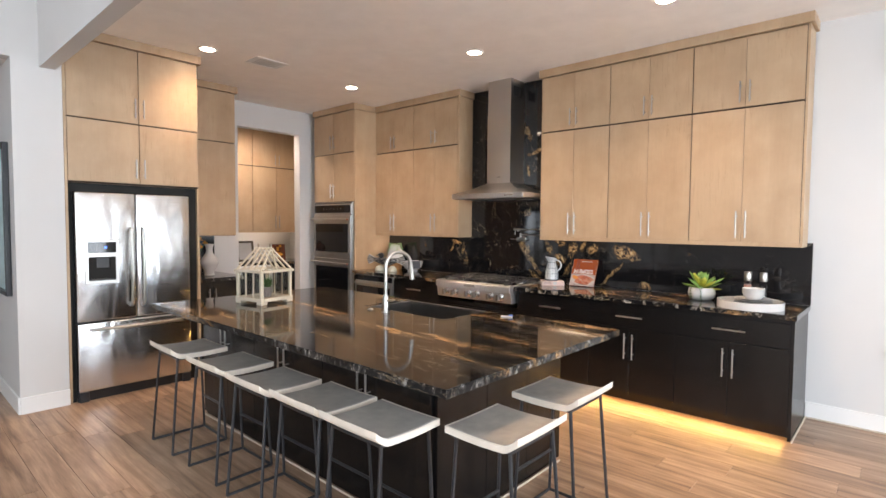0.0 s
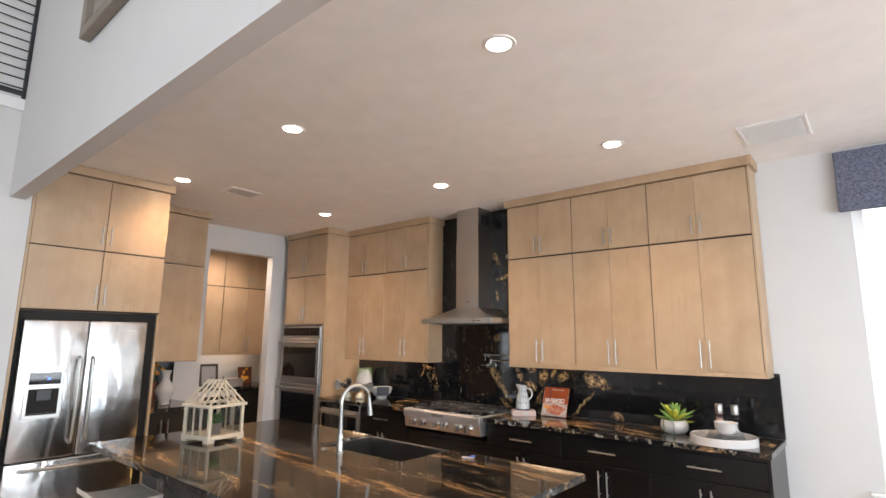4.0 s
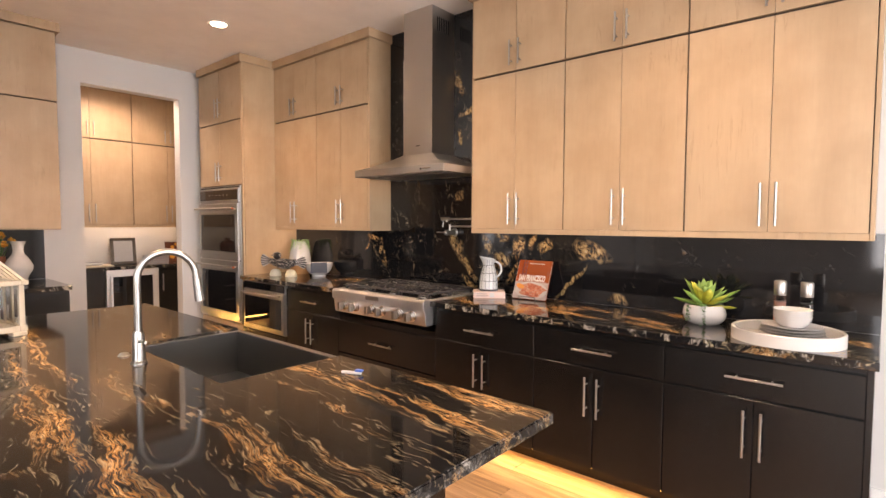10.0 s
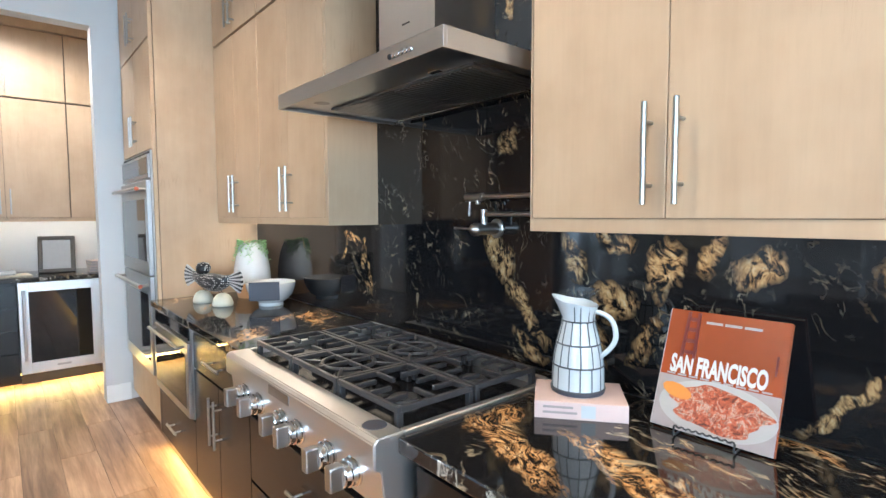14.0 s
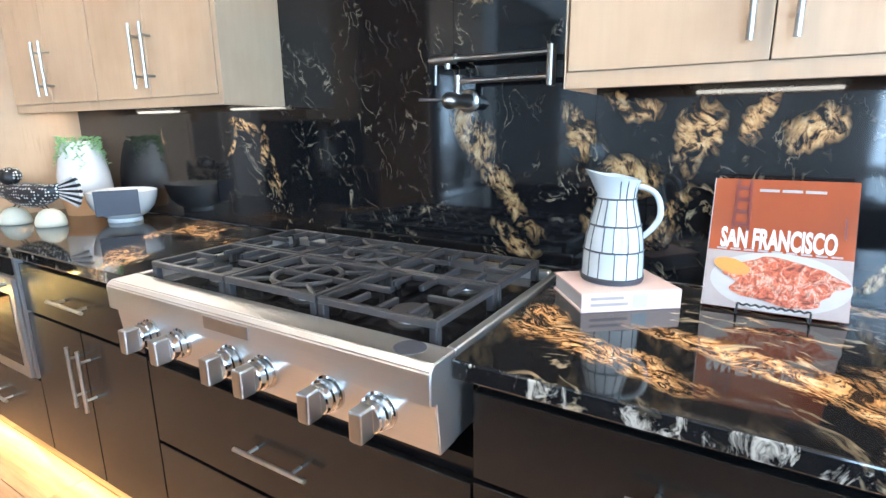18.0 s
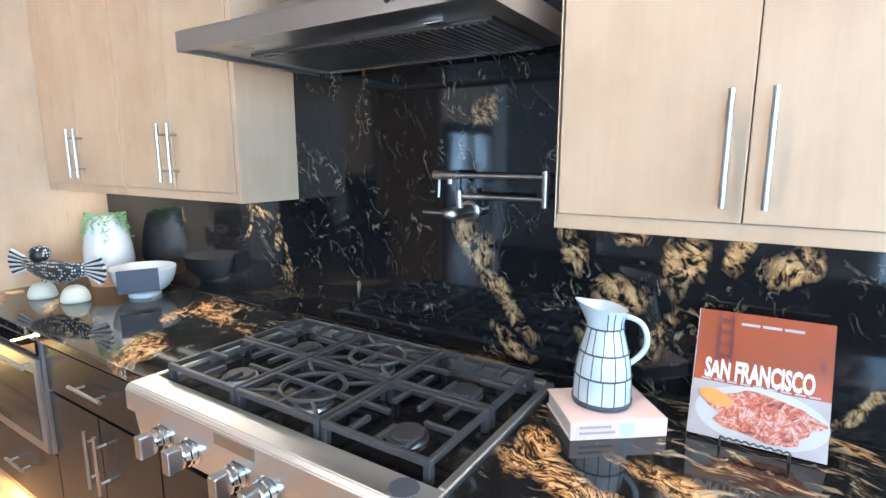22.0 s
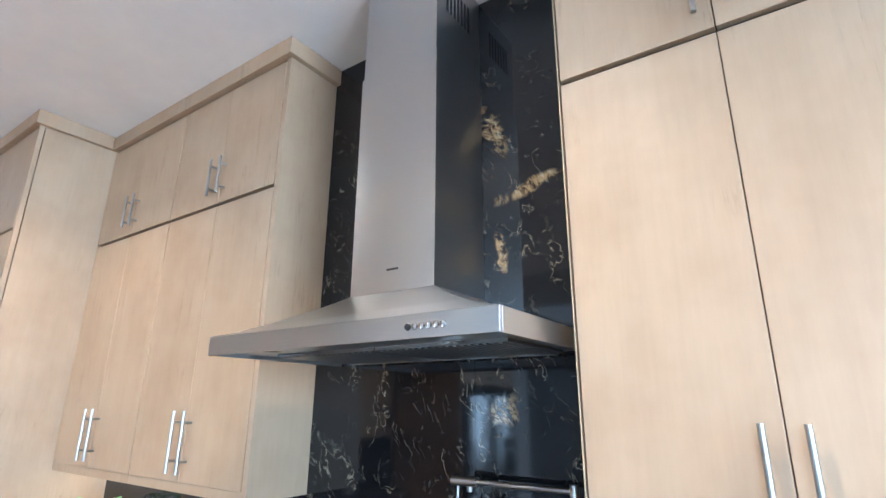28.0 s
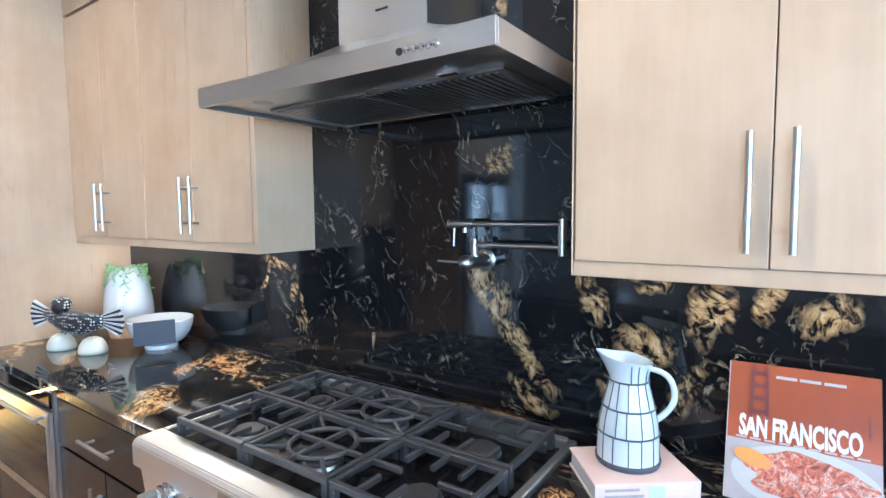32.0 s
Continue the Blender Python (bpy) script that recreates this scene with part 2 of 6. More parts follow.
def granite(name, angle=0, long=1.0, wide=0.25, cover=0.56, full=0.06, pale=0.5, bodies=(), flat=True, edge=True, stripes=3.6, veins=5.5, worn=0.4, soft=False, lively=None):
    """Polished black stone: golden bands that flow along one direction, thin pale veins, larger bodies at places."""
    m, ns, ls, b = nodes_of(name)
    tc = ns.new("ShaderNodeTexCoord")

    def warped(amount, scale, detail):
        w = noise_tex(ns, ls, tc.outputs["Object"], scale, detail, 0.55)
        bent = ns.new("ShaderNodeVectorMath")
        bent.operation = "MULTIPLY_ADD"
        ls.new(w.outputs["Color"], bent.inputs[0])
        bent.inputs[1].default_value = (amount,) * 3
        ls.new(tc.outputs["Object"], bent.inputs[2])
        return bent.outputs[0]

    def laid(vec, at, turn, size):
        mp = ns.new("ShaderNodeMapping")
        mp.vector_type = "TEXTURE"
        mp.inputs["Location"].default_value, mp.inputs["Rotation"].default_value, mp.inputs["Scale"].default_value = at, turn, size
        ls.new(vec, mp.inputs["Vector"])
        return mp.outputs[0]

    turn = (0, 0, radians(angle)) if flat else (0, radians(-angle), 0)
    size = (long, wide, wide) if flat else (long, 0.5, wide)
    flow = laid(warped((0.17 if flat else 0.28) if soft else 0.42, 2.3, 3), (0, 0, 0), turn, size)
    patch = noise_tex(ns, ls, flow, 1.3, 3, 0.5, 0.3)
    strand = noise_tex(ns, ls, flow, stripes, 6, 0.62, 0.5)
    thin = noise_tex(ns, ls, flow, veins, 3 if flat else 6, 0.5, 0.6 if flat else 1.4)
    grit = noise_tex(ns, ls, flow, 15.0 if flat else 9.0, 5, 0.62, 0.5)
    fine = noise_tex(ns, ls, tc.outputs["Object"], 150.0, 2, 0.6)
    where = ramp(ns, [(cover - 0.015, (0, 0, 0)), (cover + full, (1, 1, 1))])
    ls.new(patch.outputs[0], where.inputs[0])
    eat = ramp(ns, [(0.40, (worn,) * 3), (0.50, (1, 1, 1))])
    ls.new(grit.outputs[0], eat.inputs[0])
    mask = where.outputs[0]
    # larger golden bodies that the slab has at certain places: (x, y or z, half length, half width, slant)
    if bodies:
        shift = warped(0.13, 8.0, 5)
        total = None
        for bx_, by_, hw, hh, slant in bodies:
            at = (bx_ + 0.065, by_ + 0.065, CT_STONE) if flat else (bx_ + 0.065, 6.0, by_ + 0.065)
            rot = (0, 0, radians(slant)) if flat else (0, radians(-slant), 0)
            local = laid(shift, at, rot, (hw, hh, 50.0) if flat else (hw, 50.0, hh))
            ln_ = ns.new("ShaderNodeVectorMath")
            ln_.operation = "LENGTH"
            ls.new(local, ln_.inputs[0])
            inside = ramp(ns, [(0.55, (1, 1, 1)), (1.0, (0, 0, 0))])
            ls.new(ln_.outputs["Value"], inside.inputs[0])
            total = inside.outputs[0] if total is None else mixc(ns, ls, total, inside.outputs[0], 1.0, "LIGHTEN")
        mask = mixc(ns, ls, mask, total, 1.0, "LIGHTEN")
    if soft:
        band = ramp(ns, [(0.40, (0, 0, 0)), (0.50, (1, 1, 1)), (0.58, (1, 1, 1)), (0.70, (0.1,) * 3)] if not flat else [(0.40, (0, 0, 0)), (0.46, (1, 1, 1)), (0.50, (0.9,) * 3), (0.525, (0, 0, 0)), (0.555, (0.9,) * 3), (0.60, (1, 1, 1)), (0.63, (0, 0, 0))])
    else:
        band = ramp(ns, [(0.31, (0.03,) * 3), (0.35, (1, 1, 1)), (0.415, (1, 1, 1)), (0.435, (0.02,) * 3), (0.46, (0.9,) * 3), (0.50, (1, 1, 1)), (0.52, (0.0,) * 3), (0.545, (0.05,) * 3), (0.565, (1, 1, 1)), (0.615, (0.9,) * 3), (0.64, (0, 0, 0))])
    ls.new(strand.outputs[0], band.inputs[0])
    mask = mixc(ns, ls, mask, band.outputs[0], 1.0, "MULTIPLY")
    mask = mixc(ns, ls, mask, eat.outputs[0], 1.0, "MULTIPLY")
    # thin pale veins, over a wider part of the slab
    wide_ = ramp(ns, [(min(cover, 0.62) - 0.16, (0.06,) * 3), (min(cover, 0.62) - 0.05, (1,) * 3)])
    ls.new(patch.outputs[0], wide_.inputs[0])
    wv = 1.0 if flat else 0.42
    hair = ramp(ns, [(0.4975 - 0.0575 * wv, (0, 0, 0)), (0.4975 - 0.0075 * wv, (pale,) * 3), (0.4975 + 0.0075 * wv, (pale,) * 3), (0.4975 + 0.0375 * wv, (0, 0, 0))])
    ls.new(thin.outputs[0], hair.inputs[0])
    hm = mixc(ns, ls, hair.outputs[0], wide_.outputs[0], 1.0, "MULTIPLY")
    hm = mixc(ns, ls, hm, eat.outputs[0], 1.0, "MULTIPLY")
    if lively:
        # veins gather in one part of the slab: (x, z, half width, half height)
        far_ = ns.new("ShaderNodeVectorMath")
        far_.operation = "LENGTH"
        ls.new(laid(warped(0.3, 2.5, 2), (lively[0] + 0.15, 6.0, lively[1] + 0.15), (0, 0, 0), (lively[2], 50.0, lively[3])), far_.inputs[0])
        part_ = ramp(ns, [(0.75, (1, 1, 1)), (1.0, (0.10,) * 3)])
        ls.new(far_.outputs["Value"], part_.inputs[0])
        hm = mixc(ns, ls, hm, part_.outputs[0], 1.0, "MULTIPLY")
    cut = ramp(ns, [(0.46, (0, 0, 0)), (0.56, (1, 1, 1))])
    ls.new(noise_tex(ns, ls, flow, veins * 1.6, 3, 0.6).outputs[0], cut.inputs[0])
    hm = mixc(ns, ls, hm, cut.outputs[0], 1.0, "MULTIPLY")
    base = ramp(ns, [(0.3, (0.005, 0.005, 0.006)), (0.9, (0.012, 0.012, 0.013))])
    ls.new(fine.outputs[0], base.inputs[0])
    gold = ramp(ns, [(0.36, (0.18, 0.086, 0.030)), (0.50, (0.50, 0.265, 0.095)), (0.68, (0.68, 0.50, 0.28))] if flat else [(0.34, (0.085, 0.048, 0.022)), (0.46, (0.28, 0.165, 0.070)), (0.58, (0.42, 0.28, 0.13)), (0.70, (0.52, 0.42, 0.27))])
    ls.new(grit.outputs[0], gold.inputs[0])
    c = mixc(ns, ls, base.outputs[0], (0.46, 0.38, 0.25), hm)
    c = mixc(ns, ls, c, gold.outputs[0], mask)
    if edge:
        # pale flecks on the faces of the slab that do not point up
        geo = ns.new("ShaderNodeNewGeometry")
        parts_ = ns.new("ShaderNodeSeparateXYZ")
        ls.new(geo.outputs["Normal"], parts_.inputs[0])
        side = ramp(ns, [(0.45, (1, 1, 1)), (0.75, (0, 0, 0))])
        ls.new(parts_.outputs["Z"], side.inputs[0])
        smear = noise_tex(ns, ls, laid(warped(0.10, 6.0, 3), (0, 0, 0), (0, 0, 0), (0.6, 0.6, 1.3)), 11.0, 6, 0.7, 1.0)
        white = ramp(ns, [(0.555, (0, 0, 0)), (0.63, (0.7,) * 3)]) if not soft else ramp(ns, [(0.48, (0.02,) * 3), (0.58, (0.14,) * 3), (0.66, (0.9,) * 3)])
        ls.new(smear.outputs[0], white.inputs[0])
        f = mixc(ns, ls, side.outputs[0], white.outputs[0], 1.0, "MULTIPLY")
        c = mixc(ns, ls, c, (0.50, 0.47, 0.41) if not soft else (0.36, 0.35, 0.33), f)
    ls.new(c, b.inputs["Base Color"])
    b.inputs["Roughness"].default_value = 0.06
    b.inputs["IOR"].default_value = 1.30 if soft and flat else (1.55 if flat else 1.52)
    return m


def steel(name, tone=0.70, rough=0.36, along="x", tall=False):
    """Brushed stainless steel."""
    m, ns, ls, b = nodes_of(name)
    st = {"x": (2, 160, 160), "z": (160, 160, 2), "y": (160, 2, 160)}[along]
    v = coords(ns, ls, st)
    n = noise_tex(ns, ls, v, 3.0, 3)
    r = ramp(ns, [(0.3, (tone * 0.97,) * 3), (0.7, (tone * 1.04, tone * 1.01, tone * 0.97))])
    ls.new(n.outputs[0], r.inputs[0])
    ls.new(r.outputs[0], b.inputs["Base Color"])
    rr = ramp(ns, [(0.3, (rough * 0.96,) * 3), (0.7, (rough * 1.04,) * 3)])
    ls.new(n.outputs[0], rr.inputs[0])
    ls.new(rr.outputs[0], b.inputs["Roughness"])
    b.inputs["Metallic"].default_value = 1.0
    b.inputs["Anisotropic"].default_value = 0.4
    if tall:
        n.inputs["Scale"].default_value, n.inputs["Detail"].default_value = 0.02, 0.0
        tg_ = ns.new("ShaderNodeTangent")
        tg_.direction_type, tg_.axis = "RADIAL", "Z"
        ls.new(tg_.outputs[0], b.inputs["Tangent"])
        b.inputs["Anisotropic"].default_value, b.inputs["Anisotropic Rotation"].default_value = 0.5, 0.25
    return m


def wavy_steel(name):
    """Fridge door sheet: stainless with a slight waviness."""
    m, ns, ls, b = nodes_of(name)
    v = coords(ns, ls, (2.0, 2.0, 0.7))
    w = noise_tex(ns, ls, v, 2.6, 1, 0.4, 0.8)
    b.inputs["Base Color"].default_value = (0.66, 0.66, 0.66, 1)
    b.inputs["Metallic"].default_value, b.inputs["Roughness"].default_value = 1.0, 0.13
    g = noise_tex(ns, ls, v, 3.0, 2)
    r = ramp(ns, [(0.3, (0.22,) * 3), (0.7, (0.27,) * 3)])
    ls.new(g.outputs[0], r.inputs[0])
    ls.new(r.outputs[0], b.inputs["Roughness"])
    bump(ns, ls, b, w.outputs[0], 0.30, 0.05)
    return m


def glow(name, color, strength):
    m, ns, ls, b = nodes_of(name)
    b.inputs["Base Color"].default_value = (*color, 1)
    b.inputs["Emission Color"].default_value = (*color, 1)
    b.inputs["Emission Strength"].default_value = strength
    return m


def glass(name, tint=(0.95, 0.98, 0.97), rough=0.0):
    m, ns, ls, b = nodes_of(name)
    b.inputs["Base Color"].default_value = (*tint, 1)
    b.inputs["Roughness"].default_value = rough
    b.inputs["Transmission Weight"].default_value = 1.0
    b.inputs["IOR"].default_value = 1.45
    return m


M_WALL = paint("wall_paint", (0.61, 0.608, 0.60), 0.75, 0.015, 2.0, 140.0, 0.10)
M_CEIL = paint("ceiling_texture", (0.88, 0.86, 0.835), 0.9, 0.03, 5.0, 34.0, 0.55)
M_TRIM = paint("white_trim", (0.78, 0.78, 0.77), 0.4, 0.01, 4.0, 50.0, 0.05)
M_WOOD = wood("maple_veneer", (0.445, 0.312, 0.194), (0.482, 0.348, 0.222), 0.46, knots=1.0, grain=0.965, fleck=0.19, relief=0.025)
M_DARK = wood("espresso_paint", (0.0042, 0.0039, 0.0040), (0.0068, 0.0062, 0.0062), 0.27, knots=0.2, gloss=0.44)
CT_STONE = 0.865
# golden bands of the counter slab: (x, y, half length, half width, slant)
SLAB_BODIES = (
    (-1.95, 5.53, 0.30, 0.050, -25), (-2.22, 5.47, 0.24, 0.060, -22), (-1.58, 5.68, 0.17, 0.10, 0),
    (-1.40, 5.76, 0.18, 0.045, -18), (-1.52, 5.52, 0.34, 0.060, -14), (-2.36, 5.56, 0.05, 0.13, 10),
    (-1.05, 5.60, 0.22, 0.050, -22), (-3.71, 5.42, 0.19, 0.085, -42), (-3.97, 5.69, 0.15, 0.035, -50), (-3.76, 5.80, 0.13, 0.032, -35),
    (-4.55, 5.50, 0.16, 0.040, -30))
M_GRAN = granite("black_gold_granite", -22, 0.9, 0.30, 0.60, 0.05, 0.6, SLAB_BODIES, stripes=9.5, worn=0.15)
M_ISLE = granite("island_granite", -6, 1.5, 0.13, 0.560, 0.16, 0.34, stripes=6.0, soft=True, worn=0.1)
SPLASH_BODIES = (
    (-2.30, 1.31, 0.080, 0.030, -10), (-2.14, 1.23, 0.095, 0.050, 80), (-2.02, 1.28, 0.072, 0.028, 50),
    (-1.90, 1.25, 0.075, 0.050, 35), (-2.29, 1.13, 0.085, 0.066, 20), (-2.18, 1.04, 0.105, 0.045, 60),
    (-2.74, 1.24, 0.120, 0.075, -55), (-2.70, 1.63, 0.060, 0.048, 0), (-2.62, 1.05, 0.170, 0.032, -50),
    (-2.60, 0.93, 0.110, 0.026, -30), (-2.43, 1.25, 0.100, 0.034, -65), (-2.35, 0.98, 0.060, 0.090, 10),
    (-3.77, 1.265, 0.100, 0.026, -14), (-3.655, 1.18, 0.090, 0.026, 80), (-3.85, 1.20, 0.080, 0.018, 60), (-3.60, 1.09, 0.070, 0.014, 110),
    (-1.55, 1.22, 0.160, 0.075, -18), (-1.70, 1.00, 0.190, 0.018, 44), (-1.36, 0.90, 0.070, 0.035, 0),
    (-2.73, 2.56, 0.120, 0.042, 110), (-2.60, 2.32, 0.140, 0.028, 20), (-2.71, 2.13, 0.080, 0.022, 100))
M_SPLASH = granite("black_splash_stone", 118, 0.30, 0.18, 0.70, 0.10, 0.55, SPLASH_BODIES, False, False, 5.4, 2.6, 0.02, True, (-2.85, 1.5, 1.15, 1.7))
M_STEEL = steel("stainless_steel")
M_HOOD = steel("hood_steel", 0.52, 0.30)
M_CANOPY = steel("canopy_steel", 0.54, 0.33, "x", True)
M_OVEN = steel("oven_steel", 0.46, 0.30)
M_STEELZ = steel("stainless_steel_chimney", 0.54, 0.37, "x", True)
M_FRIDGE = wavy_steel("fridge_steel")
M_NICKEL = paint("satin_nickel", (0.42, 0.41, 0.39), 0.28, 0.04, 20, 200, 0.0, 1.0)
M_CHROME = paint("chrome", (0.64, 0.63, 0.62), 0.08, 0.01, 3, 40, 0.0, 1.0)
M_BLACKM = paint("black_metal", (0.018, 0.020, 0.024), 0.42, 0.2, 9, 80, 0.1)
M_IRON = paint("cast_iron", (0.030, 0.030, 0.033), 0.36, 0.25, 20, 200, 0.3)
M_BGLASS = paint("black_glass", (0.008, 0.008, 0.009), 0.04, 0.1, 3, 30, 0.0)
M_BLACK = paint("black_plastic", (0.012, 0.012, 0.013), 0.35, 0.1, 5, 60, 0.1)
# dark brown that paints in the shade between cabinet doors
M_SEAMSHADE = paint("seam_shade_brown", (0.040, 0.026, 0.017), 0.8, 0.05, 5, 60, 0.0)
M_SHOE = paint("pale_shoe_wood", (0.55, 0.47, 0.38), 0.6, 0.1, 12, 60, 0.1)
# near-black painted in for the shade inside gaps, slots and recesses
M_GAP = paint("gap_shade_black", (0.006, 0.006, 0.006), 0.8, 0.05, 5, 60, 0.0)
M_GLASS = glass("clear_glass")
M_CAN = glow("can_glow", (1.0, 0.86, 0.70), 60.0)
M_LED = glow("toe_led_glow", AMBER, 8.0)
M_LEDW = glow("cabinet_led_glow", (1.0, 0.80, 0.58), 10.0)
M_SEAT = paint("grey_woven_seat", (0.37, 0.345, 0.31), 0.5, 0.12, 14, 220, 0.3)
M_SEATRIM = paint("cream_seat_trim", (0.76, 0.70, 0.61), 0.6, 0.08, 12, 90, 0.2)
M_FLOOR = plank_wood("oak_vinyl_plank")
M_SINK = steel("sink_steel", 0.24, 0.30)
M_WELL = paint("burner_well_enamel", (0.005, 0.005, 0.006), 0.10, 0.1, 5, 60, 0.0)
M_GROUT = paint("plank_joint", (0.09, 0.062, 0.045), 0.8)
M_BLIND = paint("blue_grey_shade", (0.115, 0.125, 0.175), 0.85, 0.5, 60, 160, 0.6)
M_GOLDF = paint("orange_petals", (0.75, 0.33, 0.03), 0.6, 0.3, 30, 90, 0.2)
M_LEAF = paint("succulent_leaf", (0.16, 0.29, 0.065), 0.5, 0.35, 14, 60, 0.15)
M_LEAFD = paint("trailing_leaf", (0.07, 0.17, 0.05), 0.55, 0.4, 30, 60, 0.15)
M_LANT = paint("whitewashed_wood", (0.52, 0.46, 0.36), 0.7, 0.12, 14, 90, 0.4)
M_LINE = paint("dark_brush_line", (0.035, 0.04, 0.045), 0.5)
M_JUG = paint("pale_blue_glaze", (0.43, 0.47, 0.495), 0.15, 0.05, 9, 30, 0.05)
M_ORANGE = paint("orange_cover", (0.25, 0.052, 0.014), 0.25, 0.06, 9, 40, 0.03)
M_ODARK = paint("cover_silhouette", (0.13, 0.020, 0.016), 0.3)
M_PAPER = paint("white_paper", (0.34, 0.33, 0.325), 0.5, 0.03, 30, 200, 0.1)
M_PINK = paint("pink_book_cloth", (0.52, 0.40, 0.37), 0.5, 0.08, 9, 120, 0.15)
M_SLATE = paint("slate_paint", (0.035, 0.038, 0.052), 0.55, 0.08, 9, 90, 0.15)
M_SKIN = paint("crab_red", (0.44, 0.115, 0.05), 0.35, 0.45, 45, 80, 0.4)
M_CREAMF = paint("plate_cream", (0.27, 0.235, 0.23), 0.3, 0.08, 22, 60, 0.05)
M_BROWN = paint("brown_glaze", (0.16, 0.055, 0.03), 0.25, 0.2, 8, 40, 0.1)
M_FRAME = paint("bronze_frame", (0.055, 0.042, 0.028), 0.45, 0.2, 14, 90, 0.3)
M_BLUE = paint("blue_plastic", (0.02, 0.12, 0.55), 0.3)
M_SALT = paint("pink_salt", (0.62, 0.30, 0.24), 0.4, 0.15, 60, 90, 0.2)
M_FILTER = steel("filter_steel", 0.30, 0.35, "y")
M_BRASS = paint("old_metal", (0.35, 0.33, 0.30), 0.4, 0.1, 9, 40, 0.1, 0.8)
M_CERAM = paint("white_ceramic", (0.53, 0.525, 0.515), 0.22, 0.03, 12, 40, 0.05)

# ---- building helpers ----


def part(name, bm, mat, parent=None, label=""):
    """One mesh object out of a bmesh, under a thing or a part."""
    me = bpy.data.meshes.new(name)
    bm.to_mesh(me)
    bm.free()
    for mm in (mat if isinstance(mat, (list, tuple)) else [mat]):
        me.materials.append(mm)
    ob = new(name, me)
    if parent is not None:
        ob.parent = parent
    return tagged(ob, label) if label else ob


def smooth(ob, angle=40):
    for p in ob.data.polygons:
        p.use_smooth = True
    ob.data.set_sharp_from_angle(angle=radians(angle))
    return ob


def thing(name, label, category, m=None, group="", kind=""):
    ob = new(name)
    ob.empty_display_size = 0.1
    if m is not None:
        ob.matrix_world = m
    return tagged(ob, label, category, group, kind)


def box(x0, x1, y0, y1, z0, z1, bev=0.0, bm=None, seg=1):
    bm = bm or bmesh.new()
    r = bmesh.ops.create_cube(bm, size=1)
    vs = r["verts"]
    for v in vs:
        v.co = Vector(((x0 + x1) / 2 + v.co.x * (x1 - x0), (y0 + y1) / 2 + v.co.y * (y1 - y0), (z0 + z1) / 2 + v.co.z * (z1 - z0)))
    if bev:
        es = list({e for v in vs for e in v.link_edges})
        bmesh.ops.bevel(bm, geom=es, offset=bev, segments=seg, profile=0.5, affect="EDGES")
    return bm


def rod(a, b, r, bm=None, n=12, r2=None):
    bm = bm or bmesh.new()
    a, b = Vector(a), Vector(b)
    q = (b - a).to_track_quat("Z", "Y").to_matrix().to_4x4()
    bmesh.ops.create_cone(bm, cap_ends=True, segments=n, radius1=r, radius2=r if r2 is None else r2, depth=(b - a).length,
                          matrix=Matrix.Translation((a + b) / 2) @ q)
    return bm


def tube(points, r, bm=None, n=8, closed=False):
    """A pipe through the points, with mitred joints."""
    bm = bm or bmesh.new()
    ps = [Vector(p) for p in points]
    rings, k = [], len(ps)
    up = None
    for i, p in enumerate(ps):
        a = ps[i - 1] if i or closed else p
        c = ps[(i + 1) % k] if i < k - 1 or closed else p
        d1, d2 = (p - a), (c - p)
        d = (d1.normalized() + d2.normalized()) if d1.length and d2.length else (d1 if d1.length else d2)
        d.normalize()
        if up is None:
            up = d.orthogonal().normalized()
        up = (up - d * up.dot(d)).normalized()
        side = d.cross(up)
        wide = 1.0
        if d1.length and d2.length:
            wide = 1 / max(0.5, math.sqrt(max(0.0, (1 + d1.normalized().dot(d2.normalized())) / 2)))
        rings.append([bm.verts.new(p + (up * math.cos(t) + side * math.sin(t)) * r * (wide if wide < 1.45 else 1.45)) for t in (2 * math.pi * j / n for j in range(n))])
    pairs = list(zip(rings, rings[1:])) + ([(rings[-1], rings[0])] if closed else [])
    for s, t in pairs:
        for j in range(n):
            bm.faces.new((s[j], s[(j + 1) % n], t[(j + 1) % n], t[j]))
    if not closed:
        bm.faces.new(rings[0][::-1])
        bm.faces.new(rings[-1])
    bmesh.ops.recalc_face_normals(bm, faces=bm.faces[:])
    return bm


def lathe(profile, n=32, bm=None, at=(0, 0, 0)):
    """A turned body from (radius, height) pairs."""
    bm = bm or bmesh.new()
    rings = []
    for r, z in profile:
        if r < 1e-5:
            rings.append([bm.verts.new((at[0], at[1], at[2] + z))])
        else:
            rings.append([bm.verts.new((at[0] + r * math.cos(2 * math.pi * j / n), at[1] + r * math.sin(2 * math.pi * j / n), at[2] + z)) for j in range(n)])
    for s, t in zip(rings, rings[1:]):
        for j in range(n):
            k = (j + 1) % n
            if len(s) == 1 and len(t) > 1:
                bm.faces.new((s[0], t[k], t[j]))
            elif len(t) == 1 and len(s) > 1:
                bm.faces.new((s[j], s[k], t[0]))
            elif len(s) > 1:
                bm.faces.new((s[j], s[k], t[k], t[j]))
    bmesh.ops.recalc_face_normals(bm, faces=bm.faces[:])
    return bm


